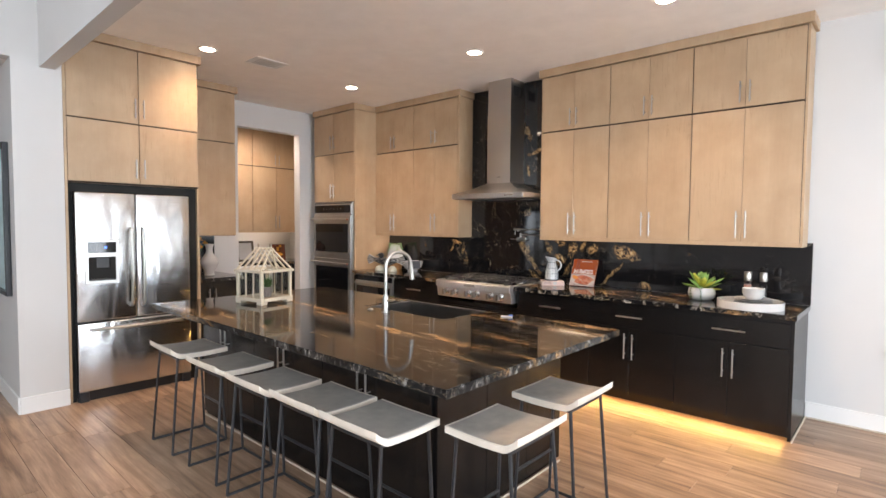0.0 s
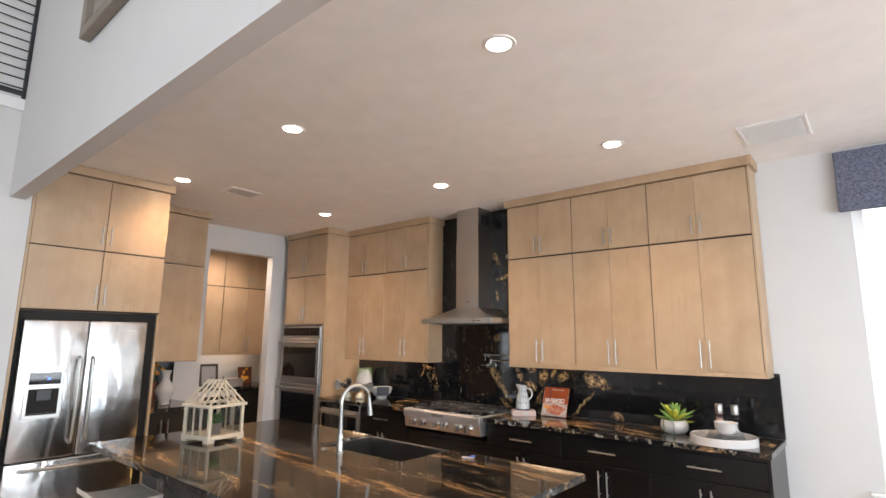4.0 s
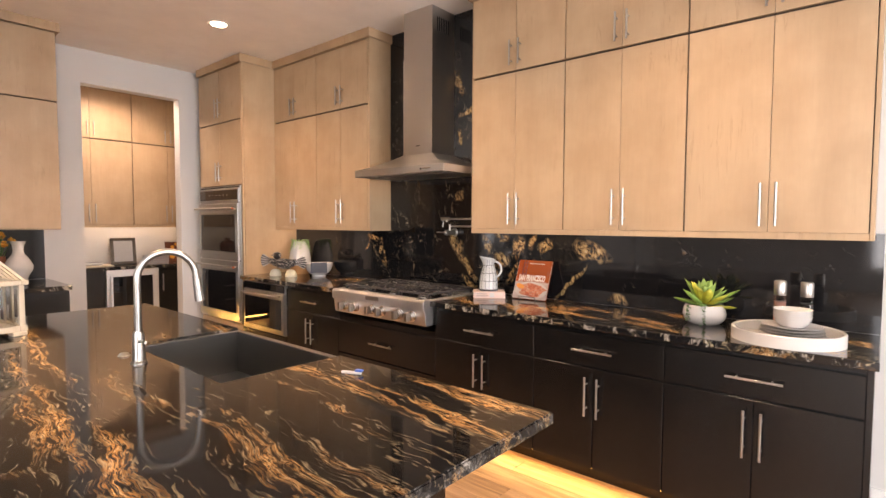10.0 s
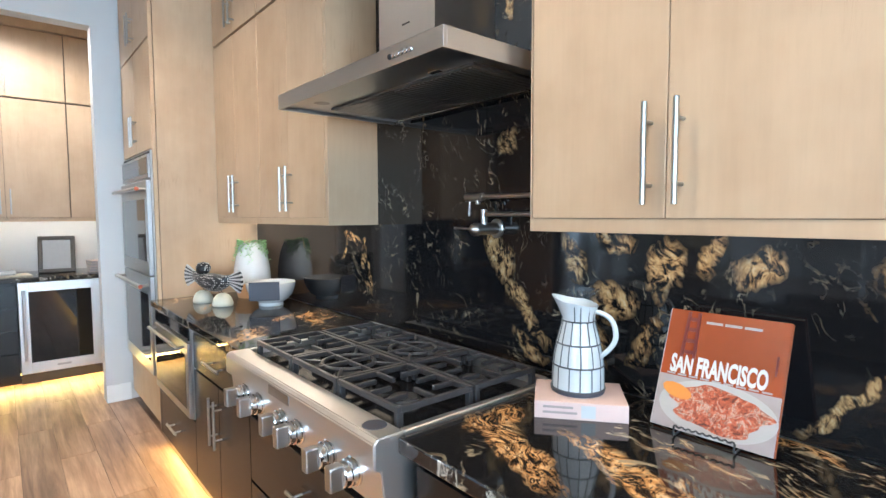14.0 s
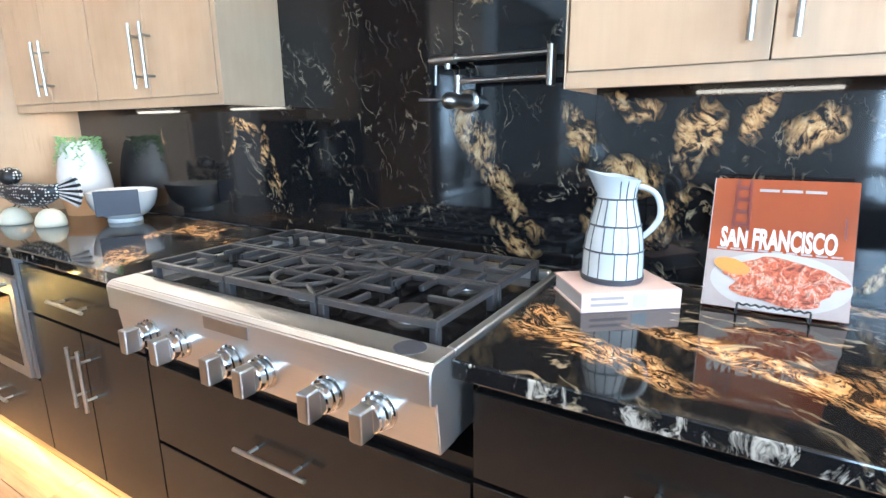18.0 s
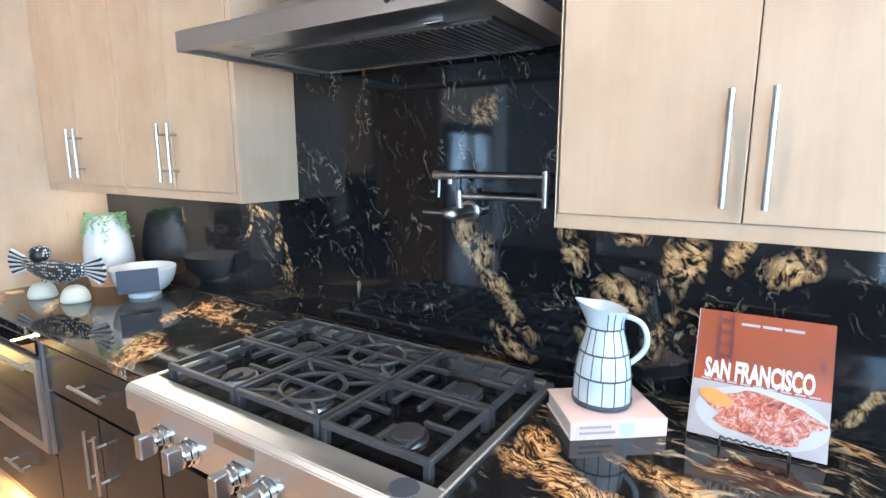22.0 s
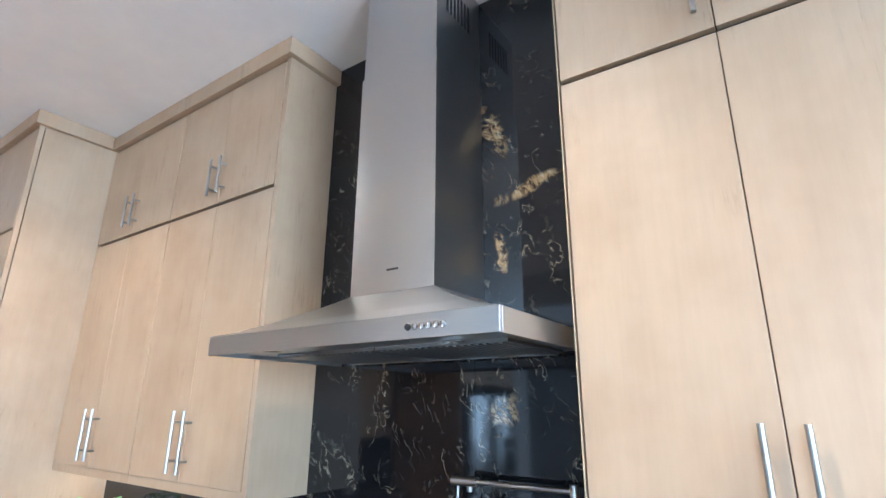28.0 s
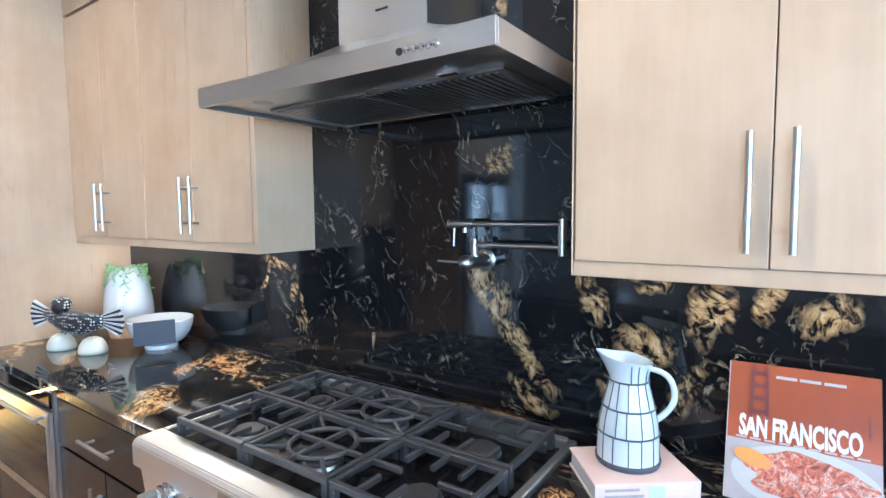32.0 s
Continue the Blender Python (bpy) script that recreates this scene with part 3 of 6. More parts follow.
def text(name, body, m, size, mat, parent, depth=0.0006, squeeze=1.0, weight=0.0):
    """Raised lettering in the built-in font, as a mesh, centred at m."""
    cu = bpy.data.curves.new(name, "FONT")
    cu.body, cu.size, cu.extrude, cu.align_x, cu.align_y = body, size, depth, "CENTER", "CENTER"
    cu.resolution_u, cu.offset = 3, weight
    tmp = new(name, cu)
    me = bpy.data.meshes.new_from_object(tmp.evaluated_get(bpy.context.evaluated_depsgraph_get()))
    bpy.data.objects.remove(tmp)
    bpy.data.curves.remove(cu)
    me.transform(Matrix.Diagonal((squeeze, 1, 1, 1)))
    me.materials.clear()
    me.materials.append(mat)
    ob = new(name, me)
    ob.parent = parent
    ob.matrix_local = m
    return ob

# ---- structure ----
WX = -6.13         # pantry wall face
AX = -4.70         # wall plane beside the fridge
EASTX, SOUTHY = 5.0, -5.0
BEAM = (1.88, 1.985, 2.73)


def structure(name, bm, mat, label, category):
    ob = part(name, bm, mat)
    return tagged(ob, label, category, kind="structure")


def wall_with_holes(name, axis, at, thick, a0, a1, top, holes, mat, label):
    """A wall along x or y from a0 to a1, with rectangular openings (a, b, z0, z1) cut right through."""
    bm = bmesh.new()

    def piece(p, q, z0, z1):
        if q - p > 1e-4 and z1 - z0 > 1e-4:
            box(*((p, q, at, at + thick) if axis == "x" else (at, at + thick, p, q)), z0, z1, bm=bm)
    pos = a0
    for p, q, z0, z1 in sorted(holes):
        piece(pos, p, FL, top)
        piece(p, q, FL, z0)
        piece(p, q, z1, top)
        pos = q
    piece(pos, a1, FL, top)
    return structure(name, bm, mat, label, "wall")


structure("ground", box(-60, 60, -60, 60, FL - 0.30, FL - 0.12), paint("pale_dirt", (0.62, 0.57, 0.49), 0.9, 0.15, 0.6, 30, 0.5), "pale bare ground outside the windows", "ground")
floor = structure("floor", box(-9.0, EASTX, SOUTHY, 6.02, FL - 0.10, FL - 0.006), M_GROUT, "brown oak plank floor with dark joints", "floor")
WIN_N = (0.545, 2.16, 0.575, 2.98)
wall_with_holes("wall_north", "x", WN + 0.018, 0.18, -9.0, EASTX + 0.2, 6.0, [WIN_N], M_WALL, "white painted kitchen wall with a window")
PO = (4.245, 5.185, 2.785)
wall_with_holes("wall_west", "y", WX - 0.14, 0.14, 2.10, WN + 0.018, CE, [(PO[0], PO[1], FL, PO[2])], M_WALL, "white wall with a square pantry opening")
structure("wall_pantry_back", box(-7.90, -7.76, 2.9, WN + 0.018, FL, CE), M_WALL, "warm white pantry back wall", "wall")
structure("wall_pantry_south", box(-7.76, WX - 0.14, 2.9, 3.0, FL, CE), M_WALL, "white pantry side wall", "wall")
structure("ceiling", box(-7.90, EASTX, BEAM[1], WN + 0.018, CE, CE + 0.15), M_CEIL, "textured off-white kitchen ceiling", "ceiling")
structure("beam", box(AX + 0.001, EASTX, BEAM[0], BEAM[1], BEAM[2], 6.0), M_WALL, "white dropped beam above the kitchen edge", "beam")
structure("ceiling_great_room", box(-9.0, EASTX + 0.2, SOUTHY - 0.2, BEAM[0], 5.8, 6.0), M_CEIL, "high white great room ceiling", "ceiling")
# wall plane beside the fridge: hall opening below, overlook above
wall_with_holes("wall_hall_opening", "y", AX - 0.14, 0.14, SOUTHY, 2.03, 6.0, [(-0.60, 1.70, FL, 2.775)], M_WALL, "white wall with a hall opening")
structure("wall_fridge_side", box(WX - 0.14, AX - 0.14, 1.70, 1.84, FL, 2.775), M_WALL, "white hall side wall", "wall")
structure("wall_hall_end", box(-8.0, -7.86, -0.8, 1.84, FL, 2.775), M_WALL, "white wall at the end of the hall", "wall")
structure("wall_hall_south", box(-7.86, AX - 0.14, -0.8, -0.66, FL, 2.775), M_WALL, "white hall side wall", "wall")
structure("ceiling_hall", box(-8.0, AX - 0.141, -0.8, 1.84, 2.776, 2.9), M_CEIL, "white hall ceiling", "ceiling")
wall_with_holes("wall_east", "y", EASTX, 0.2, SOUTHY, WN + 0.198, 6.0, [(0.4, 4.8, 0.6, 2.8)], M_WALL, "white wall with a wide window")
wall_with_holes("wall_south", "x", SOUTHY - 0.2, 0.2, -9.0, EASTX + 0.2, 6.0, [(-0.2, 1.5, 0.5, 4.7), (1.7, 3.4, 0.5, 4.7)], M_WALL, "white great room wall with tall windows")

structure("backdrop", box(-30, 60, 40.0, 40.3, FL - 0.119, 30), glow("bright_haze", (0.88, 0.94, 1.0), 1.1), "bright hazy sky beyond the window", "sky")

# baseboards
for x0, x1, y0, y1 in ((-0.033, EASTX, WN + 0.004, WN + 0.018), (AX, AX + 0.014, 1.70, 2.03), (WX - 0.0, WX + 0.014, PO[1], 5.35),
                       (WX - 0.14, AX, 1.686, 1.70), (EASTX - 0.014, EASTX, SOUTHY, WN)):
    structure("baseboard", box(x0, x1, y0, y1, FL, FL + 0.135, 0.002), M_TRIM, "tall plain white baseboard", "baseboard")
for x0, x1, y0, y1 in ((-0.034, -0.022, 5.31, WN), (-0.022, EASTX, WN - 0.008, WN + 0.004)):
    structure("shoe_moulding", box(x0, x1, y0, y1, FL, FL + 0.014, 0.004), M_SHOE, "thin pale shoe moulding along the floor", "trim")


def window_unit(name, axis, at, a0, a1, z0, z1, bars=1, label="white framed window with clear panes"):
    t = thing(name, label, "window", kind="structure")

    def bx(p, q, r, s, d0, d1):
        return box(*((p, q, at + d0, at + d1) if axis == "x" else (at + d0, at + d1, p, q)), r, s, 0.002)
    f = 0.07
    for p, q, r, s in ((a0, a0 + f, z0, z1), (a1 - f, a1, z0, z1), (a0 + f, a1 - f, z0, z0 + f), (a0 + f, a1 - f, z1 - f, z1)):
        part("window_frame", bx(p, q, r, s, 0.06, 0.12), M_TRIM, t)
    n = bars + 1
    w = (a1 - a0 - 2 * f) / n
    for i in range(n):
        if i:
            part("mullion", bx(a0 + f + i * w - 0.02, a0 + f + i * w + 0.02, z0 + f, z1 - f, 0.06, 0.12), M_TRIM, t)
        pane = part("pane", bx(a0 + f + i * w + 0.021, a0 + f + (i + 1) * w - 0.021, z0 + f + 0.001, z1 - f - 0.001, 0.085, 0.091), M_GLASS, t)
        pane.visible_shadow = False
    return t


wn1 = window_unit("window_1", "x", WN + 0.018, *WIN_N, bars=1)
part("window_sill", box(WIN_N[0] - 0.085, WIN_N[1] + 0.085, WN - 0.03, WN + 0.08, WIN_N[2] - 0.025, WIN_N[2] - 0.001, 0.004), M_TRIM, wn1)
part("apron", box(WIN_N[0] - 0.07, WIN_N[1] + 0.07, WN + 0.002, WN + 0.0175, WIN_N[2] - 0.14, WIN_N[2] - 0.026, 0.002), M_TRIM, wn1)
# windows out of view, added where the daylight lamps stand
window_unit("window_2", "y", EASTX, 0.4, 4.8, 0.6, 2.8, bars=3)
window_unit("window_3", "x", SOUTHY - 0.19, -0.2, 1.5, 0.5, 4.7, bars=1)
window_unit("window_4", "x", SOUTHY - 0.19, 1.7, 3.4, 0.5, 4.7, bars=1)
# woven roman shade, folded up
sh = thing("roman_shade", "blue-grey woven roman shade, folded up", "window shade")
for i, (z0, z1, d) in enumerate(((2.61, 2.76, 0.055), (2.74, 2.88, 0.045), (2.86, 3.085, 0.035))):
    part("fold", box(0.48, 2.22, WN - d, WN + 0.004 - 0.005 * i, z0, z1, 0.006), M_BLIND, sh)
for i in range(9):
    z = 2.620 + i * 0.050
    d = 0.0565 if z < 2.745 else 0.0465 if z < 2.865 else 0.0365
    part("slat", box(0.482, 2.218, WN - d - 0.002, WN - d + 0.001, z, z + 0.02), M_BLIND, sh)

# overlook railing above the hall opening
rl = thing("railing", "black metal overlook railing with thin horizontal bars", "railing", kind="structure")
part("ledge", box(AX - 0.02, AX + 0.03, -2.5, 1.93, 3.47, 3.57, 0.004), M_TRIM, rl, "white ledge")
for y in (1.88, 0.6, -0.7):
    part("post", box(AX - 0.005, AX + 0.045, y - 0.025, y + 0.025, 3.571, 4.62, 0.002), M_BLACKM, rl)
for k in range(11):
    z = 3.66 + k * 0.085
    part("bar", rod((AX + 0.02, -0.70, z), (AX + 0.02, 1.86, z), 0.006, n=6), M_BLACKM, rl)
part("bottom_rail", box(AX + 0.005, AX + 0.035, -0.70, 1.855, 3.60, 3.635), M_BLACKM, rl)
part("top_rail", box(AX - 0.003, AX + 0.043, -0.75, 1.90, 4.621, 4.66, 0.004), M_BLACKM, rl)

# ---- cabinets ----


def pull(parent, x, y, z, length, upright=True):
    """A satin bar pull on two posts; the door face is at y."""
    h = length / 2
    bm = bmesh.new()
    if upright:
        rod((x, y - 0.035, z - h), (x, y - 0.035, z + h), 0.0062, bm, 10)
        for s in (-0.62, 0.62):
            rod((x, y, z + s * h), (x, y - 0.035, z + s * h), 0.0048, bm, 8)
    else:
        rod((x - h, y - 0.035, z), (x + h, y - 0.035, z), 0.0062, bm, 10)
        for s in (-0.62, 0.62):
            rod((x + s * h, y, z), (x + s * h, y - 0.035, z), 0.0048, bm, 8)
    return smooth(part("handle", bm, M_NICKEL, parent, "satin nickel bar handle"))


def door(parent, x0, x1, z0, z1, mat, handle="", name="door", gap=0.003, length=0.22, inset=0.05, gaps=None):
    """A slab door or drawer front at y 0 to 0.02, with its pull."""
    g0, g1 = gaps or (gap, gap)
    ob = part(name, box(x0 + g0, x1 - g1, 0, 0.02, z0 + gap, z1 - gap, 0.0015), mat, parent)
    cx, cz = (x0 + x1) / 2, (z0 + z1) / 2
    if handle == "r_low":
        pull(ob, x1 - 0.035, 0, z0 + inset + length / 2, length)
    elif handle == "l_low":
        pull(ob, x0 + 0.035, 0, z0 + inset + length / 2, length)
    elif handle == "r_high":
        pull(ob, x1 - 0.035, 0, z1 - inset - length / 2, length)
    elif handle == "l_high":
        pull(ob, x0 + 0.035, 0, z1 - inset - length / 2, length)
    elif handle == "mid":
        pull(ob, cx, 0, cz, length, False)
    return ob


UZ0, UZ1, UZ2, UB = 1.370, 2.460, 3.03, 1.338


def upper(name, w, depth, m, label, group="", mid=UZ1):
    """A two-tier wall cabinet with four slab doors and a light rail."""
    t = thing(name, label, "cabinet", m, group)
    part("body", box(0, w, 0.026, depth, UZ0 - 0.001, CE - 0.002), M_WOOD, t)
    # dark sheet behind the doors, standing in for shade in their gaps
    part("seam_shade", box(0.001, w - 0.001, 0.021, 0.0255, UZ0 + 0.001, UZ2 + 0.004), M_SEAMSHADE, t, "dark sheet painted in for shade in the door gaps")
    part("light_rail", box(0, w, 0.004, 0.0205, UB, UZ0 + 0.0022, 0.001), M_WOOD, t)
    for z0, z1, ln in ((UZ0, mid, 0.22), (mid + 0.009, UZ2, 0.17)):
        door(t, 0, w / 2, z0, z1, M_WOOD, "r_low", length=ln, inset=0.034, gaps=(0.0042, 0.0012))
        door(t, w / 2, w, z0, z1, M_WOOD, "l_low", length=ln, inset=0.034, gaps=(0.0012, 0.0042))
    return t


def crown(x0, x1, y, m=None, ends=(True, True), depth=0.3):
    bm = box(x0, x1, y - 0.026, y + 0.02, UZ2 + 0.006, CE - 0.001, 0.002)
    if ends[0]:
        box(x0 - 0.026, x0, y - 0.026, y + depth, UZ2 + 0.006, CE - 0.001, 0.002, bm)
    if ends[1]:
        box(x1, x1 + 0.026, y - 0.026, y + depth, UZ2 + 0.006, CE - 0.001, 0.002, bm)
    ob = part("crown_trim", bm, M_WOOD)
    if m is not None:
        ob.matrix_world = m
    return tagged(ob, "flat maple crown trim under the ceiling", "trim", kind="structure")


UY = 5.718          # face of the wall cabinet doors
UD = WN - 0.021 - UY
XR = (-2.379, -1.632, -0.886, -0.078)
for i in range(3):
    upper("wall_cabinet", XR[i + 1] - XR[i], UD, pose(XR[i], UY, 0), "maple two-tier wall cabinet with slab doors", "wall cabinets by the hood")
XL = (-5.050, -4.303, -3.548)
for i in range(2):
    upper("wall_cabinet", XL[i + 1] - XL[i], UD, pose(XL[i], UY, 0), "maple two-tier wall cabinet beside the oven tower", "wall cabinets by the ovens")
tagged(part("cabinet_end_panel", box(-0.077, -0.060, UY + 0.004, WN - 0.001, UB, CE - 0.002, 0.001), M_WOOD), "maple end panel of the wall cabinets", "panel")
tagged(part("cabinet_end_panel", box(-2.3835, -2.380, UY + 0.001, WN - 0.021, UB, CE - 0.002, 0.001), M_WOOD), "maple end panel beside the hood", "panel")
tagged(part("cabinet_end_panel", box(-3.547, -3.5235, UY + 0.001, WN - 0.021, UB, CE - 0.002, 0.001), M_WOOD), "maple end panel beside the hood", "panel")
crown(XR[0] - 0.004, XR[3] + 0.018, UY, depth=UD)
crown(XL[0], XL[2] + 0.024, UY, ends=(False, True), depth=UD)
for xa, xb in list(zip(XR, XR[1:])) + list(zip(XL, XL[1:])):
    bar_x = (xa + xb) / 2
    bar = thing("light_bar", "short warm light bar under a wall cabinet", "light bar", pose(bar_x, 5.775, UB + 0.004), "under-cabinet light bars")
    part("housing", box(-0.17, 0.17, -0.020, 0.020, 0.008, UZ0 - UB - 0.006, 0.001), M_NICKEL, bar)
    part("diffuser", box(-0.16, 0.16, -0.016, 0.016, 0.0, 0.0075, 0.001), M_LEDW, bar, "glowing diffuser")

# tall oven cabinet
OY, OX0, OX1 = 5.347, -5.998, -5.051
OW = OX1 - OX0
t = thing("oven_cabinet", "tall maple cabinet holding a double wall oven", "cabinet", pose(OX0, OY, 0))
part("body", box(0, OW, 0.026, WN - OY, FL + 0.10, CE - 0.002), M_WOOD, t)
# dark sheet that draws the shaded seams of drawer and doors
part("seam_shade", box(0.001, OW - 0.019, 0.021, 0.0255, FL + 0.10, UZ2 + 0.004), M_SEAMSHADE, t, "dark sheet painted in for shade in the door gaps")
part("side_panel", box(OW - 0.018, OW + 0.001, 0.0, 0.0215, FL + 0.10, CE - 0.07, 0.001), M_WOOD, t)
door(t, 0, OW - 0.019, FL + 0.11, 0.345, M_WOOD, "", "drawer")
for z0, z1 in ((1.80, 2.468), (2.474, UZ2)):
    door(t, 0, OW / 2, z0, z1, M_WOOD, "r_low", length=0.2)
    door(t, OW / 2, OW - 0.019, z0, z1, M_WOOD, "l_low", length=0.2)
structure("toe_kick", box(OX0, OX1, OY + 0.075, OY + 0.09, FL, FL + 0.099), M_DARK, "black recessed toe kick", "trim")
crown(OX0, OX1, OY, ends=(False, True), depth=UY - OY - 0.03)

ov = thing("double_oven", "stainless double wall oven with black glass doors", "oven", pose(OX0, OY, 0))
a, c = 0.03, OW - 0.05
part("frame", box(a - 0.012, c + 0.012, -0.006, 0.021, 0.352, 1.792, 0.002), M_OVEN, ov)
cp = part("control_panel", box(a, c, -0.020, -0.0065, 1.622, 1.768, 0.003), M_OVEN, ov)
part("display", box(a + 0.015, c - 0.015, -0.0225, -0.0205, 1.646, 1.752, 0.001), M_BGLASS, cp, "black glass control display")
for k in range(6):
    sx = (a + c) / 2 - 0.20 + k * 0.08
    part("touch_key", box(sx - 0.010, sx + 0.010, -0.0232, -0.0226, 1.694, 1.700), M_NICKEL, cp, "small pale control mark")
# black strip that stands in for a shaded vent slot
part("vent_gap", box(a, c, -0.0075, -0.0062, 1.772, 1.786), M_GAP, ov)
for z0, z1 in ((1.010, 1.606), (0.372, 1.000)):
    d = part("oven_door", box(a, c, -0.032, -0.0065, z0, z1, 0.003), M_OVEN, ov)
    part("window", box(a + 0.055, c - 0.055, -0.0345, -0.0325, z0 + 0.085, z1 - 0.115, 0.0008), M_BGLASS, d, "black glass oven window")
    part("window_trim", box(a + 0.045, c - 0.045, -0.0332, -0.0322, z0 + 0.075, z1 - 0.105), M_NICKEL, d)
    part("badge", box((a + c) / 2 - 0.06, (a + c) / 2 + 0.06, -0.0345, -0.0325, z0 + 0.035, z0 + 0.055, 0.0008), M_NICKEL, d, "small plain maker's plate")
    bm = rod((a + 0.01, -0.085, z1 - 0.055), (c - 0.01, -0.085, z1 - 0.055), 0.012, n=14)
    for xx in (a + 0.05, c - 0.05):
        rod((xx, -0.032, z1 - 0.055), (xx, -0.085, z1 - 0.055), 0.009, bm)
    smooth(part("handle", bm, M_OVEN, d))
    part("end_cap", rod((c - 0.01, -0.085, z1 - 0.055), (c - 0.002, -0.085, z1 - 0.055), 0.0125, n=14), M_SKIN, d, "red handle end cap")

# base cabinets, north run
CT, SLAB = 0.865, 0.038
BY = 5.335          # face of base fronts
BD = WN - BY
TOE = 0.030
BTOP = CT - SLAB - 0.030


def base(x0, x1, kind, label, group="black base cabinets"):
    w = x1 - x0
    t = thing("base_cabinet", label, "cabinet", pose(x0, BY, 0), group)
    part("body", box(0.001, w - 0.001, 0.022, BD, TOE, (CT - SLAB - 0.001) if kind != "drawers" else 0.640), M_DARK, t)
    if kind == "doors":
        door(t, 0, w, 0.613, BTOP, M_DARK, "mid", "drawer", length=0.23)
        door(t, 0, w / 2, TOE, 0.608, M_DARK, "r_high", length=0.22)
        door(t, w / 2, w, TOE, 0.608, M_DARK, "l_high", length=0.22)
    elif kind == "drawers":
        door(t, 0, w, 0.333, 0.600, M_DARK, "mid", "drawer", length=0.25)
        door(t, 0, w, TOE, 0.328, M_DARK, "mid", "drawer", length=0.25)
    elif kind == "microwave":
        door(t, 0.045, w, TOE, 0.330, M_DARK, "mid", "drawer", length=0.2)
        part("filler", box(0.002, 0.042, 0.0, 0.02, TOE, BTOP, 0.001), M_DARK, t)
    return t


LBL = "black base cabinet with a drawer above two doors"
base(-2.402, -1.610, "doors", LBL)
base(-1.610, -0.853, "doors", LBL)
base(-0.853, -0.058, "doors", LBL)
base(-3.482, -2.402, "drawers", "black drawer cabinet under the cooktop")
base(-4.256, -3.482, "doors", LBL)
base(-5.050, -4.256, "microwave", "black base cabinet with a built-in microwave drawer")
mw = thing("microwave_drawer", "stainless built-in microwave drawer with dark glass", "microwave", pose(-5.050, BY, 0))
part("front", box(0.050, 0.790, -0.010, 0.02, 0.338, 0.822, 0.003), M_OVEN, mw)
mwd = part("drawer_door", box(0.056, 0.784, -0.026, -0.0105, 0.346, 0.738, 0.003), M_OVEN, mw)
part("window", box(0.090, 0.750, -0.0295, -0.0265, 0.392, 0.676, 0.001), M_BGLASS, mwd, "dark glass window")
part("window_trim", box(0.084, 0.756, -0.0280, -0.0262, 0.386, 0.682), M_NICKEL, mwd)
part("badge", box(0.385, 0.455, -0.0275, -0.0262, 0.360, 0.374), M_NICKEL, mwd, "small plain maker's plate")
bm = rod((0.076, -0.062, 0.712), (0.764, -0.062, 0.712), 0.009, n=12)
for xx in (0.11, 0.73):
    rod((xx, -0.026, 0.712), (xx, -0.062, 0.712), 0.007, bm)
smooth(part("handle", bm, M_OVEN, mwd))
part("control_strip", box(0.060, 0.780, -0.020, -0.0105, 0.748, 0.814, 0.002), M_BGLASS, mw, "black glass control strip")
tagged(part("end_panel", box(-0.057, -0.035, BY + 0.002, WN - 0.001, FL, CT - SLAB - 0.002, 0.001), M_DARK), "black end panel of the base run", "panel")
structure("toe_kick", box(-5.050, -0.058, BY + 0.085, BY + 0.10, FL, TOE - 0.001), M_DARK, "black recessed toe kick", "trim")
tagged(part("toe_light_strip", box(-5.03, -0.07, BY + 0.060, BY + 0.084, TOE - 0.010, TOE - 0.002), M_LED), "amber light strip under the base cabinets", "light strip")

CY = 5.302          # counter front edge
CKX0, CKX1, CKY = -3.440, -2.428, 5.238
for x0, x1 in ((-5.049, CKX0 - 0.002), (CKX1 + 0.002, -0.020)):
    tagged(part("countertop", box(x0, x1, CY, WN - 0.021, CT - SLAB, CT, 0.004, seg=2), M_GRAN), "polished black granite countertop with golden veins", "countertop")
tagged(part("countertop", box(CKX0 - 0.002, CKX1 + 0.002, WN - 0.075, WN - 0.021, CT - SLAB, CT - 0.002), M_GRAN), "strip of black granite behind the cooktop", "countertop")
for x0, x1, z1 in ((-5.049, -3.549, UZ0 - 0.002), (-3.5475, -2.808, CE - 0.002), (-2.8065, -2.3805, CE - 0.002), (-2.379, -0.022, UZ0 - 0.002)):
    tagged(part("splash", box(x0, x1, WN - 0.02, WN + 0.017, CT + 0.001, z1), M_SPLASH), "polished black stone wall slab with golden veins", "backsplash", kind="structure")

# ---- cooktop ----
ck = thing("cooktop", "stainless gas cooktop with six burners and iron grates", "cooktop", pose(CKX0, CKY, 0))
CW, ZC = CKX1 - CKX0, CT + 0.010
bm = bmesh.new()
prof = [(0.0, ZC - 0.075), (0.0, ZC - 0.012), (0.012, ZC), (0.085, ZC), (0.085, 0.69), (0.030, 0.69), (0.018, ZC - 0.080)]
sec = [[bm.verts.new((x, y, z)) for y, z in prof] for x in (0, CW)]
for i in range(len(prof)):
    j = (i + 1) % len(prof)
    bm.faces.new((sec[0][i], sec[0][j], sec[1][j], sec[1][i]))
bm.faces.new(sec[0]); bm.faces.new(sec[1][::-1])
bmesh.ops.recalc_face_normals(bm, faces=bm.faces[:])
bmesh.ops.bevel(bm, geom=[e for e in bm.edges], offset=0.003, segments=2, affect="EDGES")
smooth(part("front_panel", bm, M_STEEL, ck), 35)
for x0, x1 in ((0.0, 0.022), (CW - 0.022, CW)):
    part("side_rim", box(x0, x1, 0.086, 0.655, ZC - 0.03, ZC, 0.003), M_STEEL, ck)
